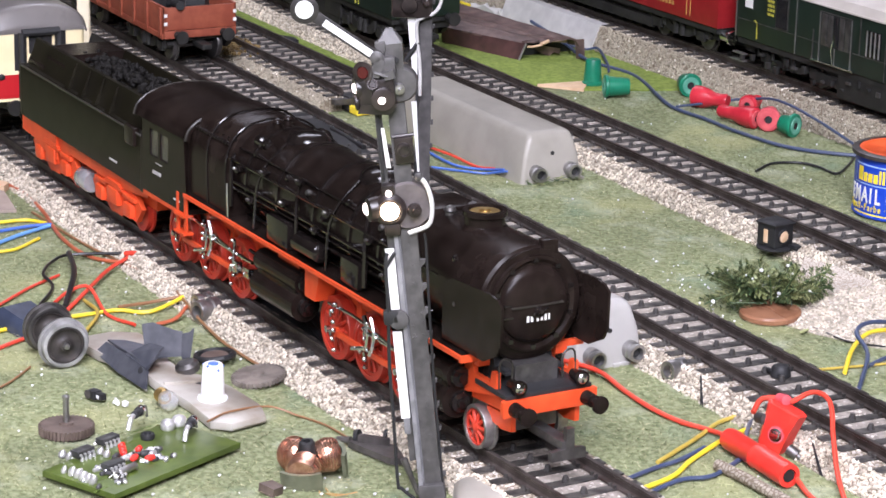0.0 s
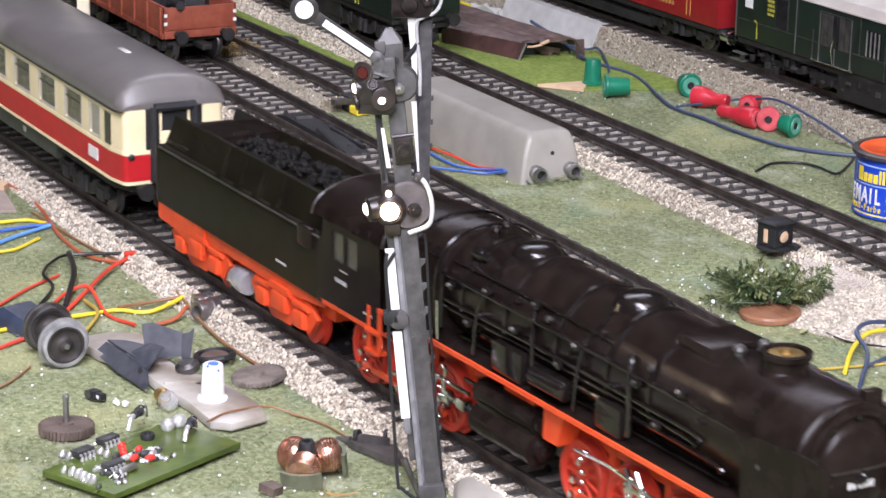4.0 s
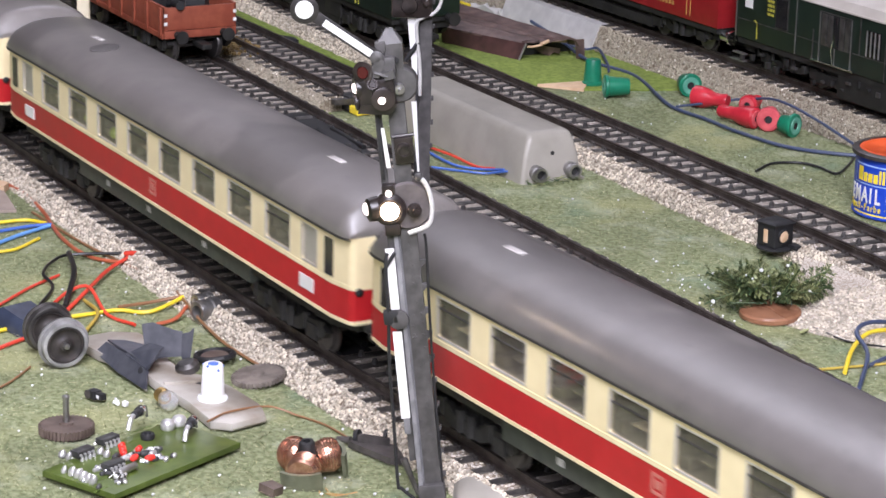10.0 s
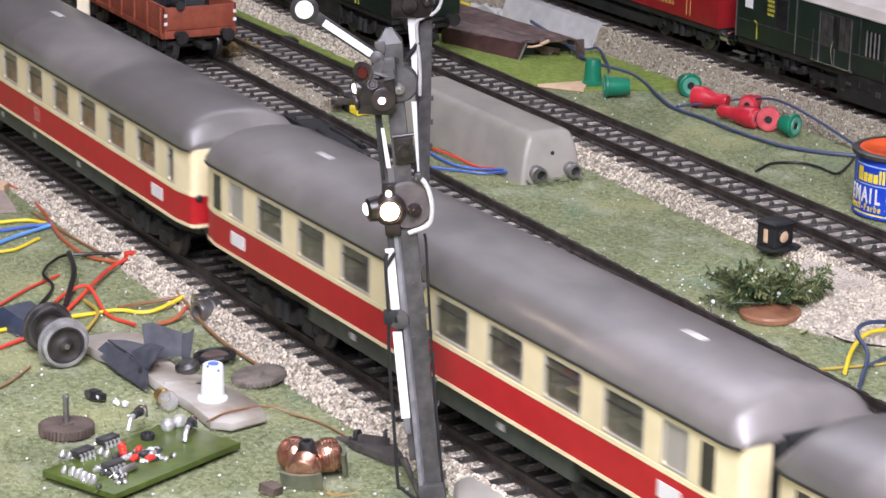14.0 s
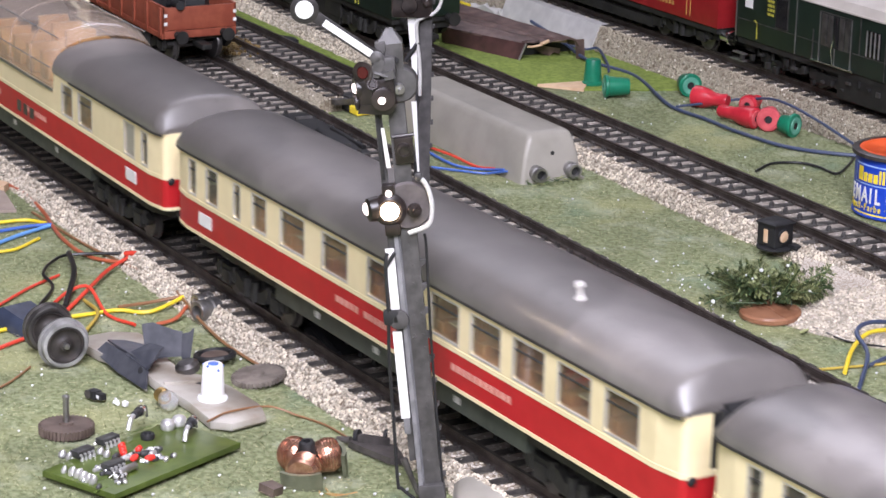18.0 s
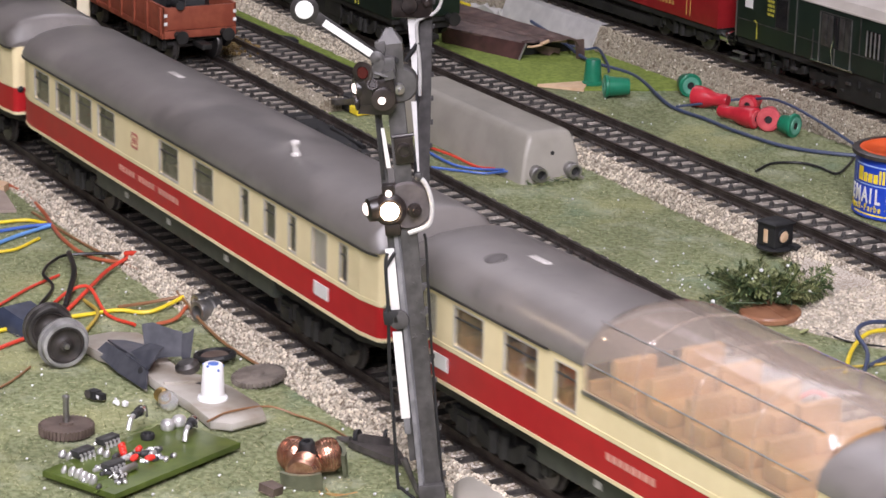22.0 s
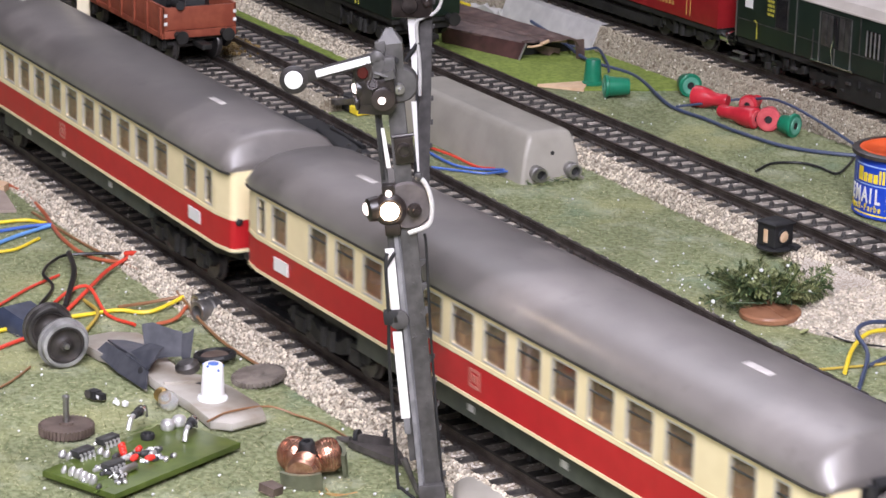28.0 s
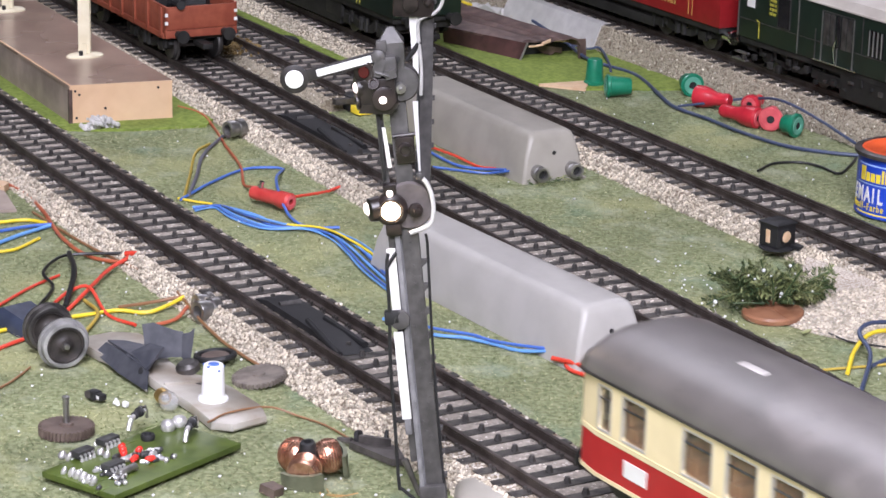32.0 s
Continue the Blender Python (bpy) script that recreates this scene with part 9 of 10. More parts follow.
def black_bit():
    t = thing("black_metal_clip", at(-45, -66, GROUND + 0.7, 0, 0, 12) @ Matrix.Diagonal((0.68, 0.68, 0.68, 1)), "small black metal clip on the grass", "metal clip")
    part("clip_block", box(B(), -2.6, 1.2, -1.8, 1.8, 0, 3.2, 0.5), RUBBER, t)
    part("clip_barrel", lathe(B(), (-2.6, -0.6, 1.6), (0.2, -1, 0), ((-2, 1.5), (1.6, 1.5), (1.7, 0.8)), 14), WHEEL_DARK, t)
    part("clip_tab", box(B(), 1.2, 4.6, -1.2, 1.4, 0.6, 3.0, 0.4), RUBBER, t)
    part("clip_face", box(B(), 2.2, 3.6, -1.45, -1.2, 1.2, 2.4, 0.1), SNOW, t)
    u = thing("glass_crumbs", at(-38.7, -62.3, GROUND + 0.6), "small clear plastic crumbs on the grass", "crumbs")
    rng = random.Random(4)
    for k in range(5):
        bm = bmesh.new()
        bmesh.ops.create_icosphere(bm, subdivisions=1, radius=rng.uniform(0.5, 1.0), matrix=Matrix.Translation((rng.uniform(-1.6, 1.6), rng.uniform(-1.6, 1.6), 0.5)))
        part("crumb", bm, SNOW, u)
    v = thing("black_rubber_ring", at(-60, -28.0, GROUND + 0.8, 4, 0, 0), "black rubber drive belt ring on the grass", "rubber ring")
    ring = B()
    pts = [(5.6 * math.cos(k * math.pi / 10), 4.6 * math.sin(k * math.pi / 10), 0.8 + 0.8 * math.cos(k * math.pi / 10)) for k in range(21)]
    tube(ring, pts, 0.8, 8, 2)
    part("belt", ring, RUBBER, v)
    part("inner_disc", lathe(B(), (0, 0, 0), (0, 0, 1), ((0, 3.6), (0.8, 3.6), (0.9, 1.2)), 20), GEAR, v)
    solid("navy_plastic_cover", loft(B(), [[(x * a, y * a, z) for x, y in ((-9, -7), (8, -8), (9, 6), (-8, 8))] for a, z in ((1, 0), (0.95, 3), (0.7, 5))]), NAVY_COVER, "dark navy plastic cover behind the wheelset", "plastic cover", m=at(-106, -61, GROUND + 0.3, 0, 10, 20) @ Matrix.Diagonal((0.85, 0.85, 0.85, 1)))
    solid("brown_card_piece", prism(B(), [(-216, -44), (-210, -26), (-232, -22), (-246, -30), (-246, -48)], GROUND + 0.3, GROUND + 1.2, "z"), PLAT_SIDE, "brown-grey card lying under the wires", "card")
    solid("cream_card_piece", prism(B(), [(-244, -27), (-232, -22), (-236, -19), (-248, -24)], GROUND + 0.4, GROUND + 2.6, "z"), WOOD, "cream chip of wood at the ballast edge", "wood chip")
    c = bmesh.new()
    for k in range(150):
        y = rng.uniform(-6, 6)
        hgt = 4.2 * (1 - (y / 6.6) ** 2)
        bmesh.ops.create_icosphere(c, subdivisions=1, radius=rng.uniform(0.4, 1.0), matrix=Matrix.Translation((rng.gauss(0, 1.4), y, rng.uniform(0.2, max(0.4, hgt)))))
    solid("cotton_tuft", c, GREY_CARD, "small grey cotton tuft at the platform foot", "cotton tuft", m=at(-297, 35.5, GROUND + 0.4))


black_bit()


# ---- fir sprig on its disc ----
def fir_sprig():
    t = thing("fir_twig_decoration", at(-28.6, 121.4, GROUND + 0.6), "bundle of green fir twigs on a terracotta disc", "fir twigs")
    part("disc", lathe(B(), (0, 0, 0), (0.03, -0.05, 1), ((0, 7.9), (0.4, 8.4), (1.5, 8.4), (2.0, 7.9), (2.1, 6.8)), 40), TERRA, t, "terracotta disc")
    rng = random.Random(8)
    right, away = Vector((0.49, 0.87, 0)), Vector((-0.87, 0.49, 0))
    root = right * 0.5 + away * 3 + Vector((0, 0, 3))
    dark, pale = [], []
    heads = []

    def needles(line, up, light, ln, per):
        for i in range(1, len(line) - 1):
            d = (line[i + 1] - line[i - 1]).normalized()
            flat = d.cross(up).normalized()
            for j in range(per):
                sd = (flat * (-1 if j % 2 else 1) + up * rng.gauss(0.15, 0.3) + d * 0.2).normalized()
                n = (d * rng.uniform(0.5, 0.9) + sd * rng.uniform(0.7, 1.0)).normalized()
                (pale if rng.random() < light else dark).append((line[i] + d * rng.uniform(-0.3, 0.3), n, ln * rng.uniform(0.7, 1.2), sd))

    # flat sprays: a main shoot with side shoots, set with short needles
    for k in range(30):
        a = -1 + 2 * (k + rng.uniform(0, 1)) / 30
        side = math.copysign(abs(a) ** 0.85, a)
        start = root + right * side * 3.5 + away * rng.uniform(-2, 4)
        lift = rng.uniform(0.0, 17.0) * (1 - 0.6 * abs(side))
        tip = root + right * (side * rng.uniform(14.5, 20.5)) + away * rng.uniform(-5, 8) + Vector((0, 0, lift + rng.uniform(-1.5, 1.5)))
        tip.z = max(tip.z, 0.8)
        mid = start.lerp(tip, 0.5) + Vector((0, 0, rng.uniform(-0.4, 1.8)))
        heads.append(tip)
        part("twig", tube(B(), [start, mid, tip], 0.25, 5, 4), NEEDLE, t)
        line = smooth_line([start, mid, tip], 9)
        way = (tip - start).normalized()
        up = (Vector((0.6, -0.35, 0.75)) - way * way.dot(Vector((0.6, -0.35, 0.75)))).normalized()
        light = rng.choice((0.12, 0.3, 0.55, 0.75))
        needles(line, up, light, 1.5, 4)
        for q in range(4, len(line) - 1, 2):
            for sgn in (-1, 1):
                d = (line[q + 1] - line[q - 1]).normalized()
                out = (d * 0.8 + d.cross(up) * sgn * rng.uniform(0.5, 0.9) + up * rng.uniform(-0.2, 0.35)).normalized()
                ln = rng.uniform(3.0, 5.4) * (1.15 - 0.6 * q / len(line))
                shoot = [line[q] + out * (ln * u / 6) + Vector((0, 0, -0.05 * u * u * 0.2)) for u in range(7)]
                needles(shoot, up, light + 0.12, 1.15, 4)
    for nm, rows, mm_ in (("needles", dark, NEEDLE), ("needles", pale, NEEDLE_PALE)):
        vs, fs = [], []
        for p, n, ln, side in rows:
            w = n.cross(side).normalized() * 0.2
            k = len(vs)
            for q in (p + w, p - w, p + n * ln * 0.6 - w * 0.9, p + n * ln, p + n * ln * 0.6 + w * 0.9):
                vs.append(tuple(q * MM))
            fs += [(k, k + 1, k + 2, k + 4), (k + 4, k + 2, k + 3)]
        me = bpy.data.meshes.new(nm)
        me.from_pydata(vs, [], fs)
        me.materials.append(mm_)
        part(nm, me, None, t, "green fir needles" if mm_ is NEEDLE else "pale yellow-green fir needles")
    for k in range(26):
        bm = bmesh.new()
        q = root.lerp(heads[k % len(heads)], rng.uniform(0.3, 1.0)) + Vector((0.8, -1.0, 1.0))
        bmesh.ops.create_icosphere(bm, subdivisions=1, radius=rng.uniform(0.22, 0.62), matrix=Matrix.Translation(q))
        part("snow_fleck", bm, SNOW, t)
    leaf = B()
    prism(leaf, [(8, -4.2), (9.2, -6.2), (9.6, -8.4), (8.6, -7.6), (7.6, -5.4)], 0.2, 0.6, "z")
    ob = part("yellow_leaf", leaf, NEEDLE_PALE, t)
    ob.matrix_basis = at(7, 6, 0)


fir_sprig()


# ---- black ramps between the rails ----
def uncoupler(line, s0, s1, label, group="uncoupling ramps"):
    x, y, h = line((s0 + s1) / 2)
    t = thing("uncoupling_ramp", Matrix.Translation((x * MM, y * MM, 0)) @ Matrix.Rotation(h, 4, "Z"), label, "uncoupling ramp", group)
    L = (s1 - s0) / 2
    part("ramp_plate", prism(B(), [(-L, -2.6), (-L * 0.7, -0.9), (L * 0.5, -0.9), (L, -2.6)], -4.2, 4.2, "y"), RUBBER, t)
    part("ramp_arm", rod(B(), (L * 0.1, -2.5, -0.6), (L * 1.05, -6.2, -1.6), 0.9, n=8), RUBBER, t)
    part("ramp_arm", rod(B(), (L * 0.1, 2.5, -0.6), (L * 0.9, 3.2, -1.6), 0.9, n=8), RUBBER, t)
    part("ramp_hinge", lathe(B(), (-L * 0.5, -3, -0.9), (0, 1, 0), ((0, 0.9), (6, 0.9)), 10), DARK_STEEL, t)


uncoupler(main_line, -88, -36, "black uncoupling ramp between the rails of the main track")
uncoupler(LINE_2, -272, -214, "black uncoupling ramp between the rails of the second track")
mt = thing("track_contact_block", at(23.6, 86.4, -2.6, 0, 0, -1.8), "grey-black contact block between the rails", "contact block")
part("block", lathe(B(), (0, 0, 0), (0, 0, 1), ((0, 2.6), (1.8, 2.5), (2.6, 1.9), (2.9, 0.8)), 10), RUBBER, mt)
part("pin", rod(B(), (-3.4, -1.6, 0.8), (3.6, -1.4, 0.6), 0.6, n=10), RUBBER, mt)
bx = thing("black_yellow_crate", at(-287, 133, GROUND + 0.4, 0, 0, 2), "small open crate, black inside with a yellow front", "crate")
part("crate_front", box(B(), 3, 9, -9, 9, 0, 2.6, 0.3), CAN_YELLOW, bx)
part("crate_body", box(B(), -4, 3, -9, 9, 0, 5.4, 0.4), RUBBER, bx)
bl = thing("black_metal_shim", at(-394, 151.5, GROUND + 0.5, 0, 0, 20), "torn black metal piece on the ballast slope", "metal scrap")
part("shim_plate", prism(B(), [(-6, -2), (2, -3), (8, 0), (3, 3), (-3, 2)], 2, 3.4, "z"), RUBBER, bl)
part("shim_leg", rod(B(), (1, 0, 0), (1, 0, 2.4), 1.0, n=8), STEEL, bl)


def weed_tuft():
    """Dry green needles strewn at the foot of the rear motor housing."""
    rng = random.Random(77)
    t = thing("needle_tuft", at(-172.5, 139, GROUND + 0.4), "flat tuft of dry green needles on the grass", "needles")
    for k in range(60):
        p = Vector((rng.uniform(-3, 4), rng.uniform(-9, 9), rng.uniform(0.3, 1.6)))
        a = rng.uniform(0, 6.28)
        d = Vector((math.cos(a), math.sin(a), rng.uniform(0, 0.5))) * rng.uniform(1.4, 2.8)
        part("needle", rod(B(), p, p + d, 0.22, 0.05, n=4), NEEDLE if k % 3 else NEEDLE_PALE, t)


weed_tuft()
wire("yellow", [(-160, 40, 1), (-150, 47.6, 1.4), (-134, 49, 1.2), (-118, 50)], 0.6)


# ---- fine ground cover: ballast grains, grass fibres, white flecks ----
def scatter_mesh(name, verts, faces, material, label, category):
    me = bpy.data.meshes.new(name)
    me.from_pydata(verts, [], faces)
    me.materials.append(material)
    return tagged(new(name, me), label, category, kind="stuff")


OCTA = [(0, 2, 4), (2, 1, 4), (1, 3, 4), (3, 0, 4), (2, 0, 5), (1, 2, 5), (3, 1, 5), (0, 3, 5)]


def grains(line, s0, s1, foot, n_side, n_mid, seed, zr=0.0, back=True, zg=GROUND):
    rng = np.random.default_rng(seed)
    vs, fs = [], []
    def put(p, r):
        k = len(vs)
        q = rng.uniform(0.65, 1.25, 3) * r
        a = rng.uniform(0, 6.28)
        ca, sa = math.cos(a), math.sin(a)
        tz = rng.uniform(-0.5, 0.5)
        for dx, dy, dz in ((q[0], 0, tz * r), (-q[0], 0, -tz * r), (0, q[1], 0), (0, -q[1], 0), (0.2 * r, 0, q[2]), (0, 0, -q[2])):
            vs.append(((p.x + dx * ca - dy * sa) * MM, (p.y + dx * sa + dy * ca) * MM, (p.z + dz) * MM))
        fs.extend([(k + a_, k + b_, k + c_) for a_, b_, c_ in OCTA])
    for _ in range(n_side):
        s, u = rng.uniform(s0, s1), rng.uniform(0, 1)
        put(off(line, s, -15.0 - (foot - 15.0) * u, -3.2 + zr + (zg + 3.2 - zr) * u + 0.1), rng.uniform(0.28, 0.6))
    if back:
        for _ in range(n_side // 3):
            s, u = rng.uniform(s0, s1), rng.uniform(0, 1)
            put(off(line, s, 15.0 + (foot - 15.0) * u, -3.2 + zr + (zg + 3.2 - zr) * u + 0.1), rng.uniform(0.35, 0.7))
    for _ in range(n_mid):
        s = rng.uniform(s0, s1)
        put(off(line, s, rng.choice((-1, 1)) * rng.uniform(8.6, 14.4), -3.15 + zr), rng.uniform(0.25, 0.5))
    return vs, fs


def stone_rows(line, s0, s1, spots, seed, size, lift0):
    """Flat irregular stones; spots: (along, side, height, down-slope direction)."""
    rng = np.random.default_rng(seed)
    vs, fs = [], []
    for s, u0, z0, du, dz in spots:
        n = int(rng.integers(5, 7))
        turn, rad, lift = rng.uniform(0, 6.28), size * rng.uniform(0.7, 1.3), rng.uniform(*lift0)
        stretch, ta, tb = rng.uniform(0.75, 1.35), rng.uniform(-0.3, 0.3), rng.uniform(-0.3, 0.3)
        x0, y0, h = line(s)
        ch, sh = math.cos(h), math.sin(h)
        base = len(vs)
        for ring, hh in ((1.0, -0.2), (0.7, lift)):
            for i in range(n):
                a = turn + 2 * math.pi * i / n + 0.25 * math.sin(i * 3.1 + turn)
                ca, sa = math.cos(a) * rad * ring * stretch, math.sin(a) * rad * ring / stretch
                g = hh + (ta * ca + tb * sa if ring < 1 else 0)
                side = u0 + du * sa - dz * g
                vs.append(((x0 + ca * ch - side * sh) * MM, (y0 + ca * sh + side * ch) * MM, (z0 + dz * sa * -1.0 + abs(du) * g) * MM))
        fs += [(base + i, base + (i + 1) % n, base + n + (i + 1) % n, base + n + i) for i in range(n)]
        fs.append(tuple(base + n + i for i in range(n)))
    return vs, fs


def pebble_slope(line, s0, s1, foot, seed, zr=0.0, size=0.46):
    """Foam ballast: close-set stones on the near slope of a track bed and on its shoulder."""
    rng = np.random.default_rng(seed)
    za, zb = -3.15 + zr, GROUND + 0.1
    width = math.hypot(foot - 15.0, zb - za)
    du, dz = -(foot - 15.0) / width, (za - zb) / width
    spots = []
    for _ in range(int((s1 - s0) * (width + 0.6) / (size * size * 2.3))):
        d = rng.uniform(-0.6, width)
        s = rng.uniform(s0, s1)
        spots.append((s, -15.0 + du * d, za - dz * max(d, 0), du, dz) if d > 0 else (s, -15.0 - d, za, -1.0, 0.0))
    return stone_rows(line, s0, s1, spots, seed + 100, size, (0.05, 0.36))


def pebble_top(line, s0, s1, first, seed, zr=0.0, size=0.5):
    """Stones between the sleepers, on the flat of the bed."""
    rng = np.random.default_rng(seed)
    spots = []
    for _ in range(int((s1 - s0) * 29 * 0.6 / (size * size * 4.2))):
        s, u = rng.uniform(s0, s1), rng.uniform(-14.6, 14.6)
        f = (s - first + PITCH / 2) % PITCH - PITCH / 2
        if abs(f) > 1.55 and abs(abs(u) - 8.75) > 1.3:
            spots.append((s, u, -3.12 + zr, -1.0, 0.0))
    return stone_rows(line, s0, s1, spots, seed + 100, size, (0.0, 0.26))


for nm, args in (("main", (main_line, -450, 120, 19.8, 500, 1500, 1)), ("second", (LINE_2, -450, 130, 19.5, 400, 1200, 2)), ("stub", (LINE_STUB, -450, -285, 19.5, 100, 1200, 3)),
                 ("third", (LINE_3, -500, 80, 19.5, 400, 900, 4)), ("fourth", (LINE_4, -500, -100, 20, 300, 2500, 5, 5.0))):
    scatter_mesh("ballast_grains", *grains(*args), STONE, "loose pale ballast grains on the track bed", "ballast")
for line_, s0_, s1_, foot_, seed_, up_, pm_ in ((main_line, -450, 120, 19.8, 51, 0.0, PEBBLE), (LINE_2, -450, 130, 19.5, 52, 0.0, PEBBLE), (LINE_STUB, -450, -289, 19.5, 53, 0.0, PEBBLE_FAR),
                                                (LINE_3, -500, 80, 19.5, 54, 0.0, PEBBLE), (LINE_4, -500, -100, 19.0, 55, 5.0, PEBBLE_FAR)):
    scatter_mesh("foam_ballast_stones", *pebble_slope(line_, s0_, s1_, foot_, seed_, up_), pm_, "pale stones of the moulded ballast foam", "ballast")
for line_, s0_, s1_, first_, seed_ in ((main_line, -450, 110, -216.94, 61), (LINE_2, -430, 110, -214.0, 62), (LINE_3, -430, 60, -215.0, 64)):
    scatter_mesh("track_bed_stones", *pebble_top(line_, s0_, s1_, first_, seed_), PEBBLE_DIRTY, "dusty grey ballast stones between the sleepers", "ballast")


def apron_stones():
    rng = np.random.default_rng(71)
    spots = []
    for _ in range(5200):
        x, v = rng.uniform(-30, 60), rng.uniform(0, 1)
        lo = np.interp(x, (-22, -14, -4, 6, 20, 60), (121, 123, 127, 132, 138, 142))
        if x < -22 - 30 * v:
            continue
        y = lo + (159.3 - lo) * v
        spots.append((x, y, -7.6 + 4.3 * v + 0.9 * math.sin(math.pi * v), -1.0, 0.0))
    scatter_mesh("apron_stones", *stone_rows(straight_line(0.0, 0.0), 0, 0, spots, 72, 0.5, (0.0, 0.3)), PEBBLE, "pale stones pressed into the sandy apron", "ballast")


apron_stones()


def rusty_moss():
    rng = np.random.default_rng(83)
    spots = []
    for _ in range(420):
        x, y = rng.normal(-384, 9), rng.normal(122, 5)
        spots.append((x, y, -3.0 - 0.5 * max(0.0, 114 - y) + rng.uniform(0, 0.9), -1.0, 0.0))
    scatter_mesh("rusty_moss", *stone_rows(straight_line(0.0, 0.0), 0, 0, spots, 84, 0.8, (0.1, 0.9)), MOSS, "rust-coloured mossy crumbs on the siding", "moss")


MOSS = mat("rusty_moss_crumbs", (0.13, 0.085, 0.03), (0.26, 0.18, 0.07), rough=0.95, scale=300, big=40, vary=0.3)
vary_pieces(MOSS, 0.6, 1.3)
rusty_moss()


def on_track(x, y):
    return (abs(y - 2.48 * ((x + 100) / 200) ** 2) < 18.6 or abs(y - (85.1 - 0.032 * x)) < 18.4 or abs(y - (175.6 - 0.016 * x)) < 18.4 or (x < -286 and abs(y - 129.5) < 19) or y > 261
            or (x < -288 and 24 < y < 92) or (x < -276 and y > 150))


def fibres():
    rng = np.random.default_rng(12)
    vs, fs = [], []
    n = 0
    while n < 170000:
        x, y = rng.uniform(-470, 110), rng.uniform(-110, 258)
        # only where the mat lies open to view
        if y > 0.52 * (x + 470) + 60 - 470 * 0.52 + 330 or on_track(x, y):
            continue
        n += 1
        z = ground_z(x, y)
        a, h, lean = rng.uniform(0, 6.28), rng.uniform(0.25, 0.85), rng.uniform(0.4, 1.5)
        b = rng.uniform(0, 6.28)
        w = rng.uniform(0.10, 0.2)
        k = len(vs)
        ca, sa = math.cos(a) * w, math.sin(a) * w
        vs += [((x - ca) * MM, (y - sa) * MM, (z - 0.2) * MM), ((x + ca) * MM, (y + sa) * MM, (z - 0.2) * MM), ((x + lean * math.cos(b)) * MM, (y + lean * math.sin(b)) * MM, (z + h) * MM)]
        fs.append((k, k + 1, k + 2))
    scatter_mesh("grass_fibres", vs, fs, BLADE, "short upright green flock fibres", "grass")


fibres()


def straw():
    """Longer pale fibres lying flat between the green ones."""
    rng = np.random.default_rng(14)
    vs, fs = [], []
    while len(fs) < 22000:
        x, y = rng.uniform(-330, 105), rng.uniform(-108, 250)
        if y > 0.52 * x + 390 - 0.52 * 0 - 100 or on_track(x, y):
            continue
        z, a, ln, w = ground_z(x, y) + rng.uniform(0.2, 0.7), rng.uniform(0, 6.28), rng.uniform(0.8, 2.0), rng.uniform(0.07, 0.14)
        ca, sa, k = math.cos(a), math.sin(a), len(vs)
        dz = rng.uniform(-0.2, 0.35)
        for u, v, q in ((0, -w, 0), (0, w, 0), (ln, w * 0.6, dz), (ln, -w * 0.6, dz)):
            vs.append(((x + ca * u - sa * v) * MM, (y + sa * u + ca * v) * MM, (z + q) * MM))
        fs.append((k, k + 1, k + 2, k + 3))
    scatter_mesh("straw_fibres", vs, fs, STRAW, "pale yellowish fibres lying in the grass mat", "grass")


STRAW = mat("straw_fibre", (0.33, 0.33, 0.16), (0.52, 0.50, 0.30), rough=0.9, scale=200, big=30, vary=0.25)
vary_pieces(STRAW, 0.6, 1.25)
straw()


def flecks():
    rng = np.random.default_rng(31)
    vs, fs = [], []
    for i in range(480):
        if i < 90:
            x, y = rng.normal(-52, 18), rng.normal(112, 16)
        elif i < 170:
            x, y = rng.uniform(-80, 40), rng.uniform(-95, -20)
        else:
            x, y = rng.uniform(-320, 80), rng.uniform(-100, 250)
        if on_track(x, y):
            continue
        r, z, k = rng.uniform(0.15, 0.5), ground_z(x, y) + 0.8, len(vs)
        for dx, dy, dz in ((r, 0, 0), (-r, 0, 0), (0, r, 0), (0, -r, 0), (0, 0, r * 0.7), (0, 0, -r)):
            vs.append(((x + dx) * MM, (y + dy) * MM, (z + dz) * MM))
        fs += [(k + a_, k + b_, k + c_) for a_, b_, c_ in OCTA]
    scatter_mesh("white_flecks", vs, fs, SNOW, "scattered white flecks of artificial snow", "flecks")


flecks()


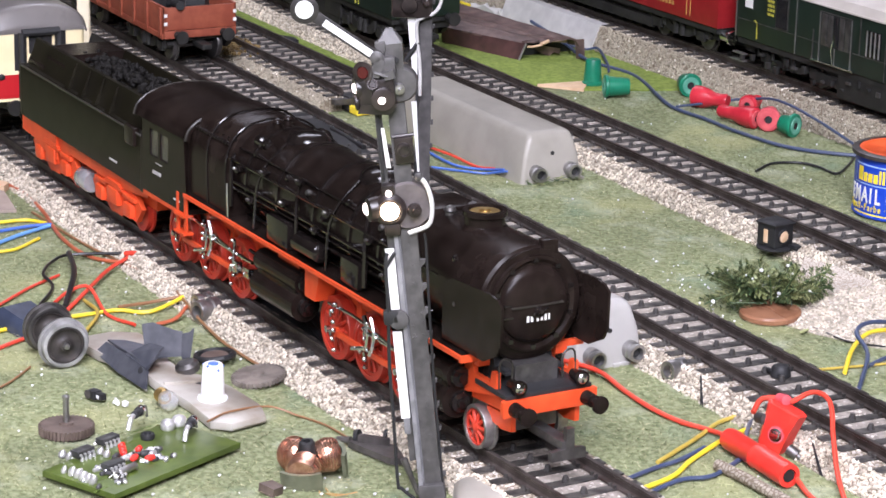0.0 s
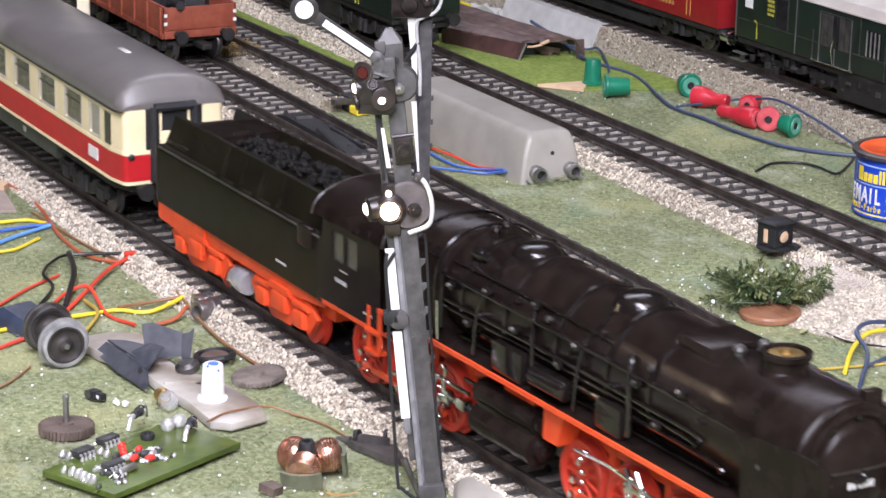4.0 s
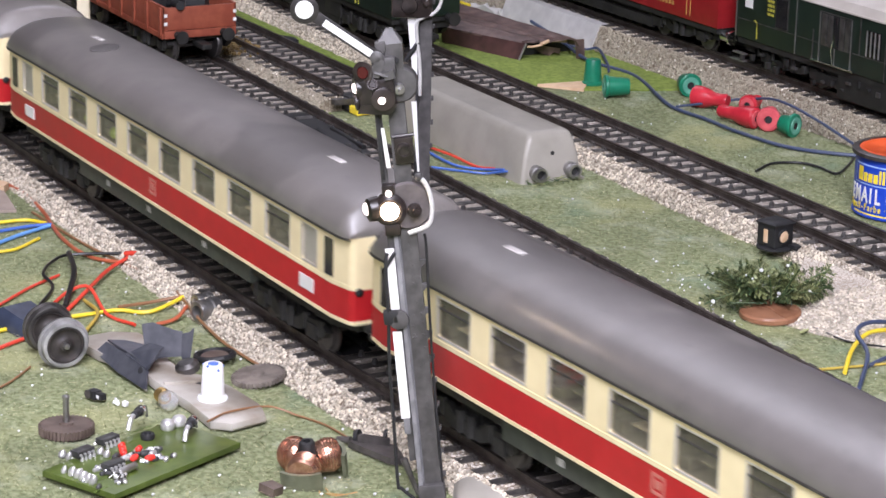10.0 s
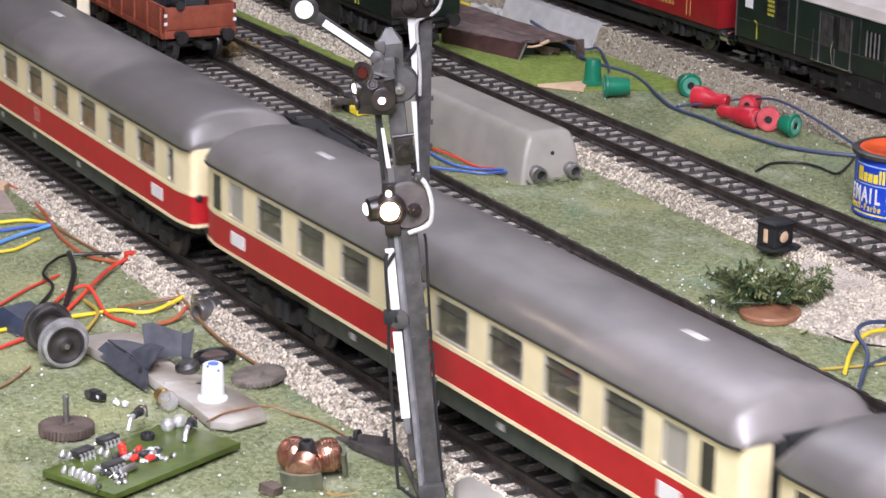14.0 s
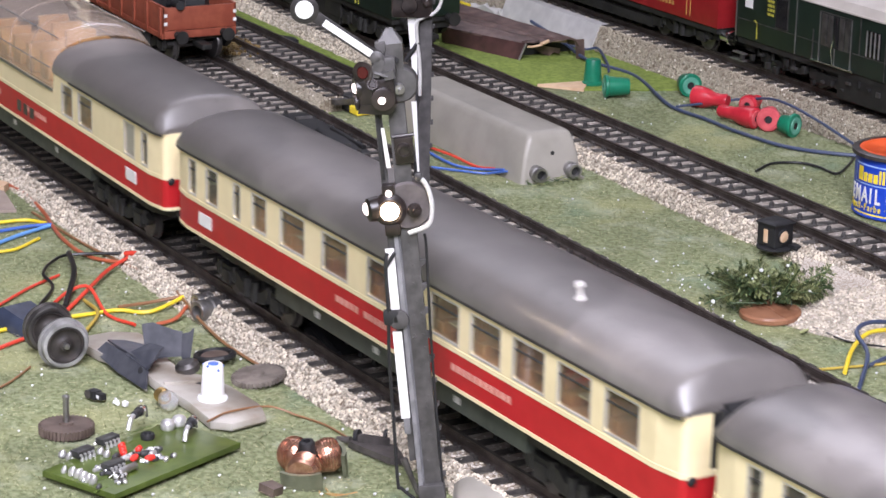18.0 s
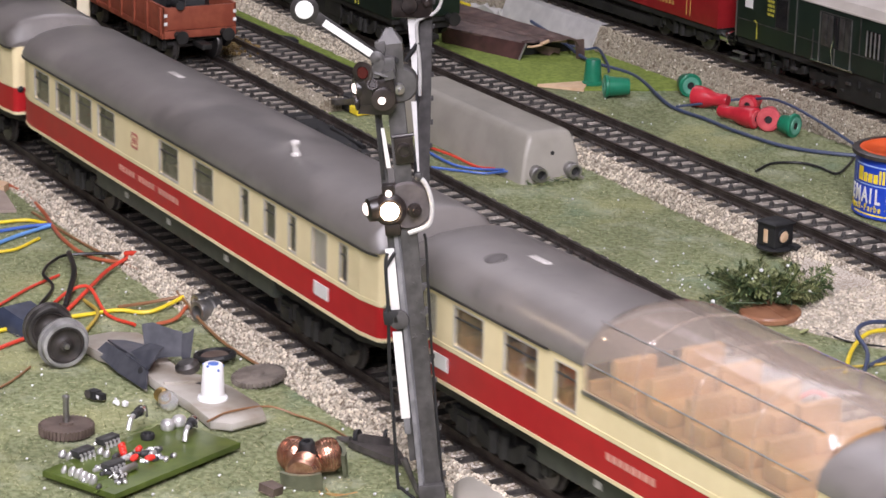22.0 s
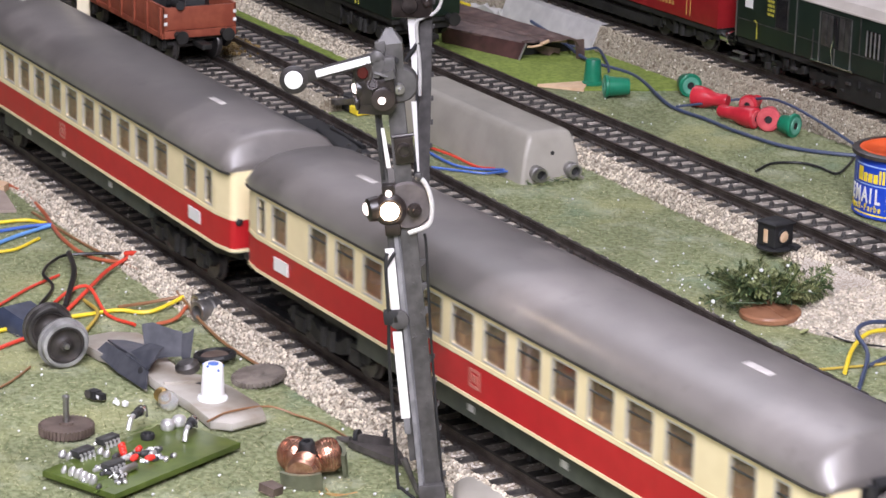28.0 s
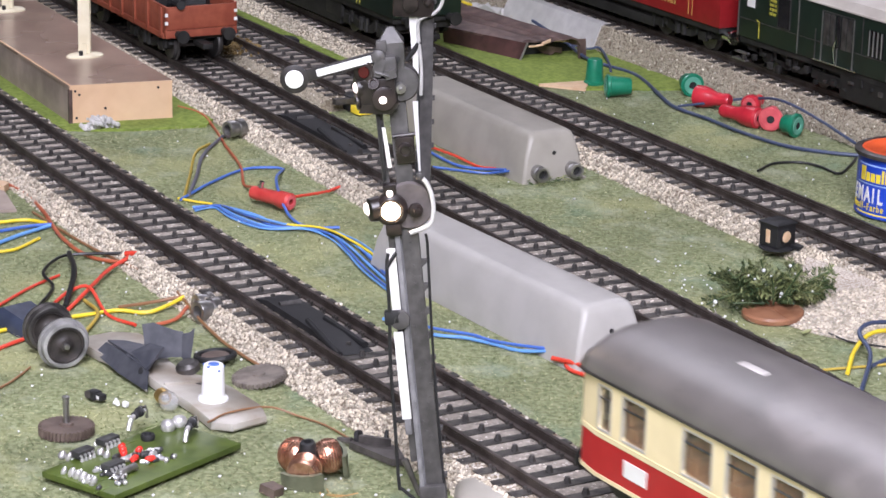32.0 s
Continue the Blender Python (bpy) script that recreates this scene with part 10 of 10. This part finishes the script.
# ---- what moves ----
# Way of the first coach's middle along the main line, in mm, by the second.
WAY = [(0, -376.6), (1.2, -376.6), (1.5, -375.9), (2, -373.3), (2.5, -353.8), (3, -330.5), (3.5, -301.8), (4.5, -227.0), (5.5, -142.2), (6, -93.8), (6.5, -42.5), (7, 10.8),
       (7.5, 67), (8, 125), (8.5, 189), (9, 248), (9.5, 306), (10, 362), (10.5, 410), (11, 452.5), (11.5, 493), (12, 539), (12.5, 590), (13, 645), (13.5, 701), (14, 760), (14.5, 822),
       (15.5, 945), (16.5, 1064), (17, 1121), (17.5, 1177), (18, 1231), (18.5, 1281.7), (19, 1330), (19.5, 1379), (20, 1430), (20.5, 1476), (21, 1516.6), (21.5, 1556), (22, 1600),
       (22.5, 1647), (23, 1699), (23.5, 1757), (24, 1815), (25, 1931), (25.5, 1987), (26.5, 2099), (27.5, 2204), (28, 2254), (28.5, 2304.6), (29, 2357), (29.5, 2409), (30, 2460),
       (30.5, 2509), (31, 2558), (31.5, 2606), (32, 2653.7)]


def on_main(s):
    x, y, h = main_line(s)
    return Matrix.Translation((x * MM, y * MM, 0)) @ Matrix.Rotation(h, 4, "Z")


def way_at(t):
    for (a, ua), (b, ub) in zip(WAY, WAY[1:]):
        if t <= b:
            return ua + (ub - ua) * (t - a) / (b - a)
    return WAY[-1][1]


def motions():
    for k, car in enumerate(CARS):
        walk(car, [(t, on_main(u - CAR_PITCH * k)) for t, u in WAY])
    start = WAY[0][1]
    walk(LOCOMOTIVE, [(t, on_main(u - start - 36.0)) for t, u in WAY])
    steps = sorted({0.0, *[round(1.2 + k / 15, 4) for k in range(int((32.0 - 1.2) * 15) + 1)], 32.0})
    for w, x, y, r in SPINNING:
        walk(w, [(t, at(x, y, r) @ Matrix.Rotation((way_at(t) - start) / r, 4, "Y")) for t in steps])
    for ob, side, y in RODS:
        rows = []
        for t in steps:
            a = (way_at(t) - start) / DRIVER_R
            rows.append((t, at(CRANK * math.cos(a), y, DRIVER_R - CRANK * math.sin(a))))
        walk(ob, rows)
    walk(SEMAPHORE_ARM, [(0, arm_pose(ARM_UP)), (25.0, arm_pose(ARM_UP)), (25.1, arm_pose(ARM_DOWN)), (32.0, arm_pose(ARM_DOWN))])
    walk(TENDER, [(t, on_main(u - start - 187.0)) for t, u in WAY])


motions()
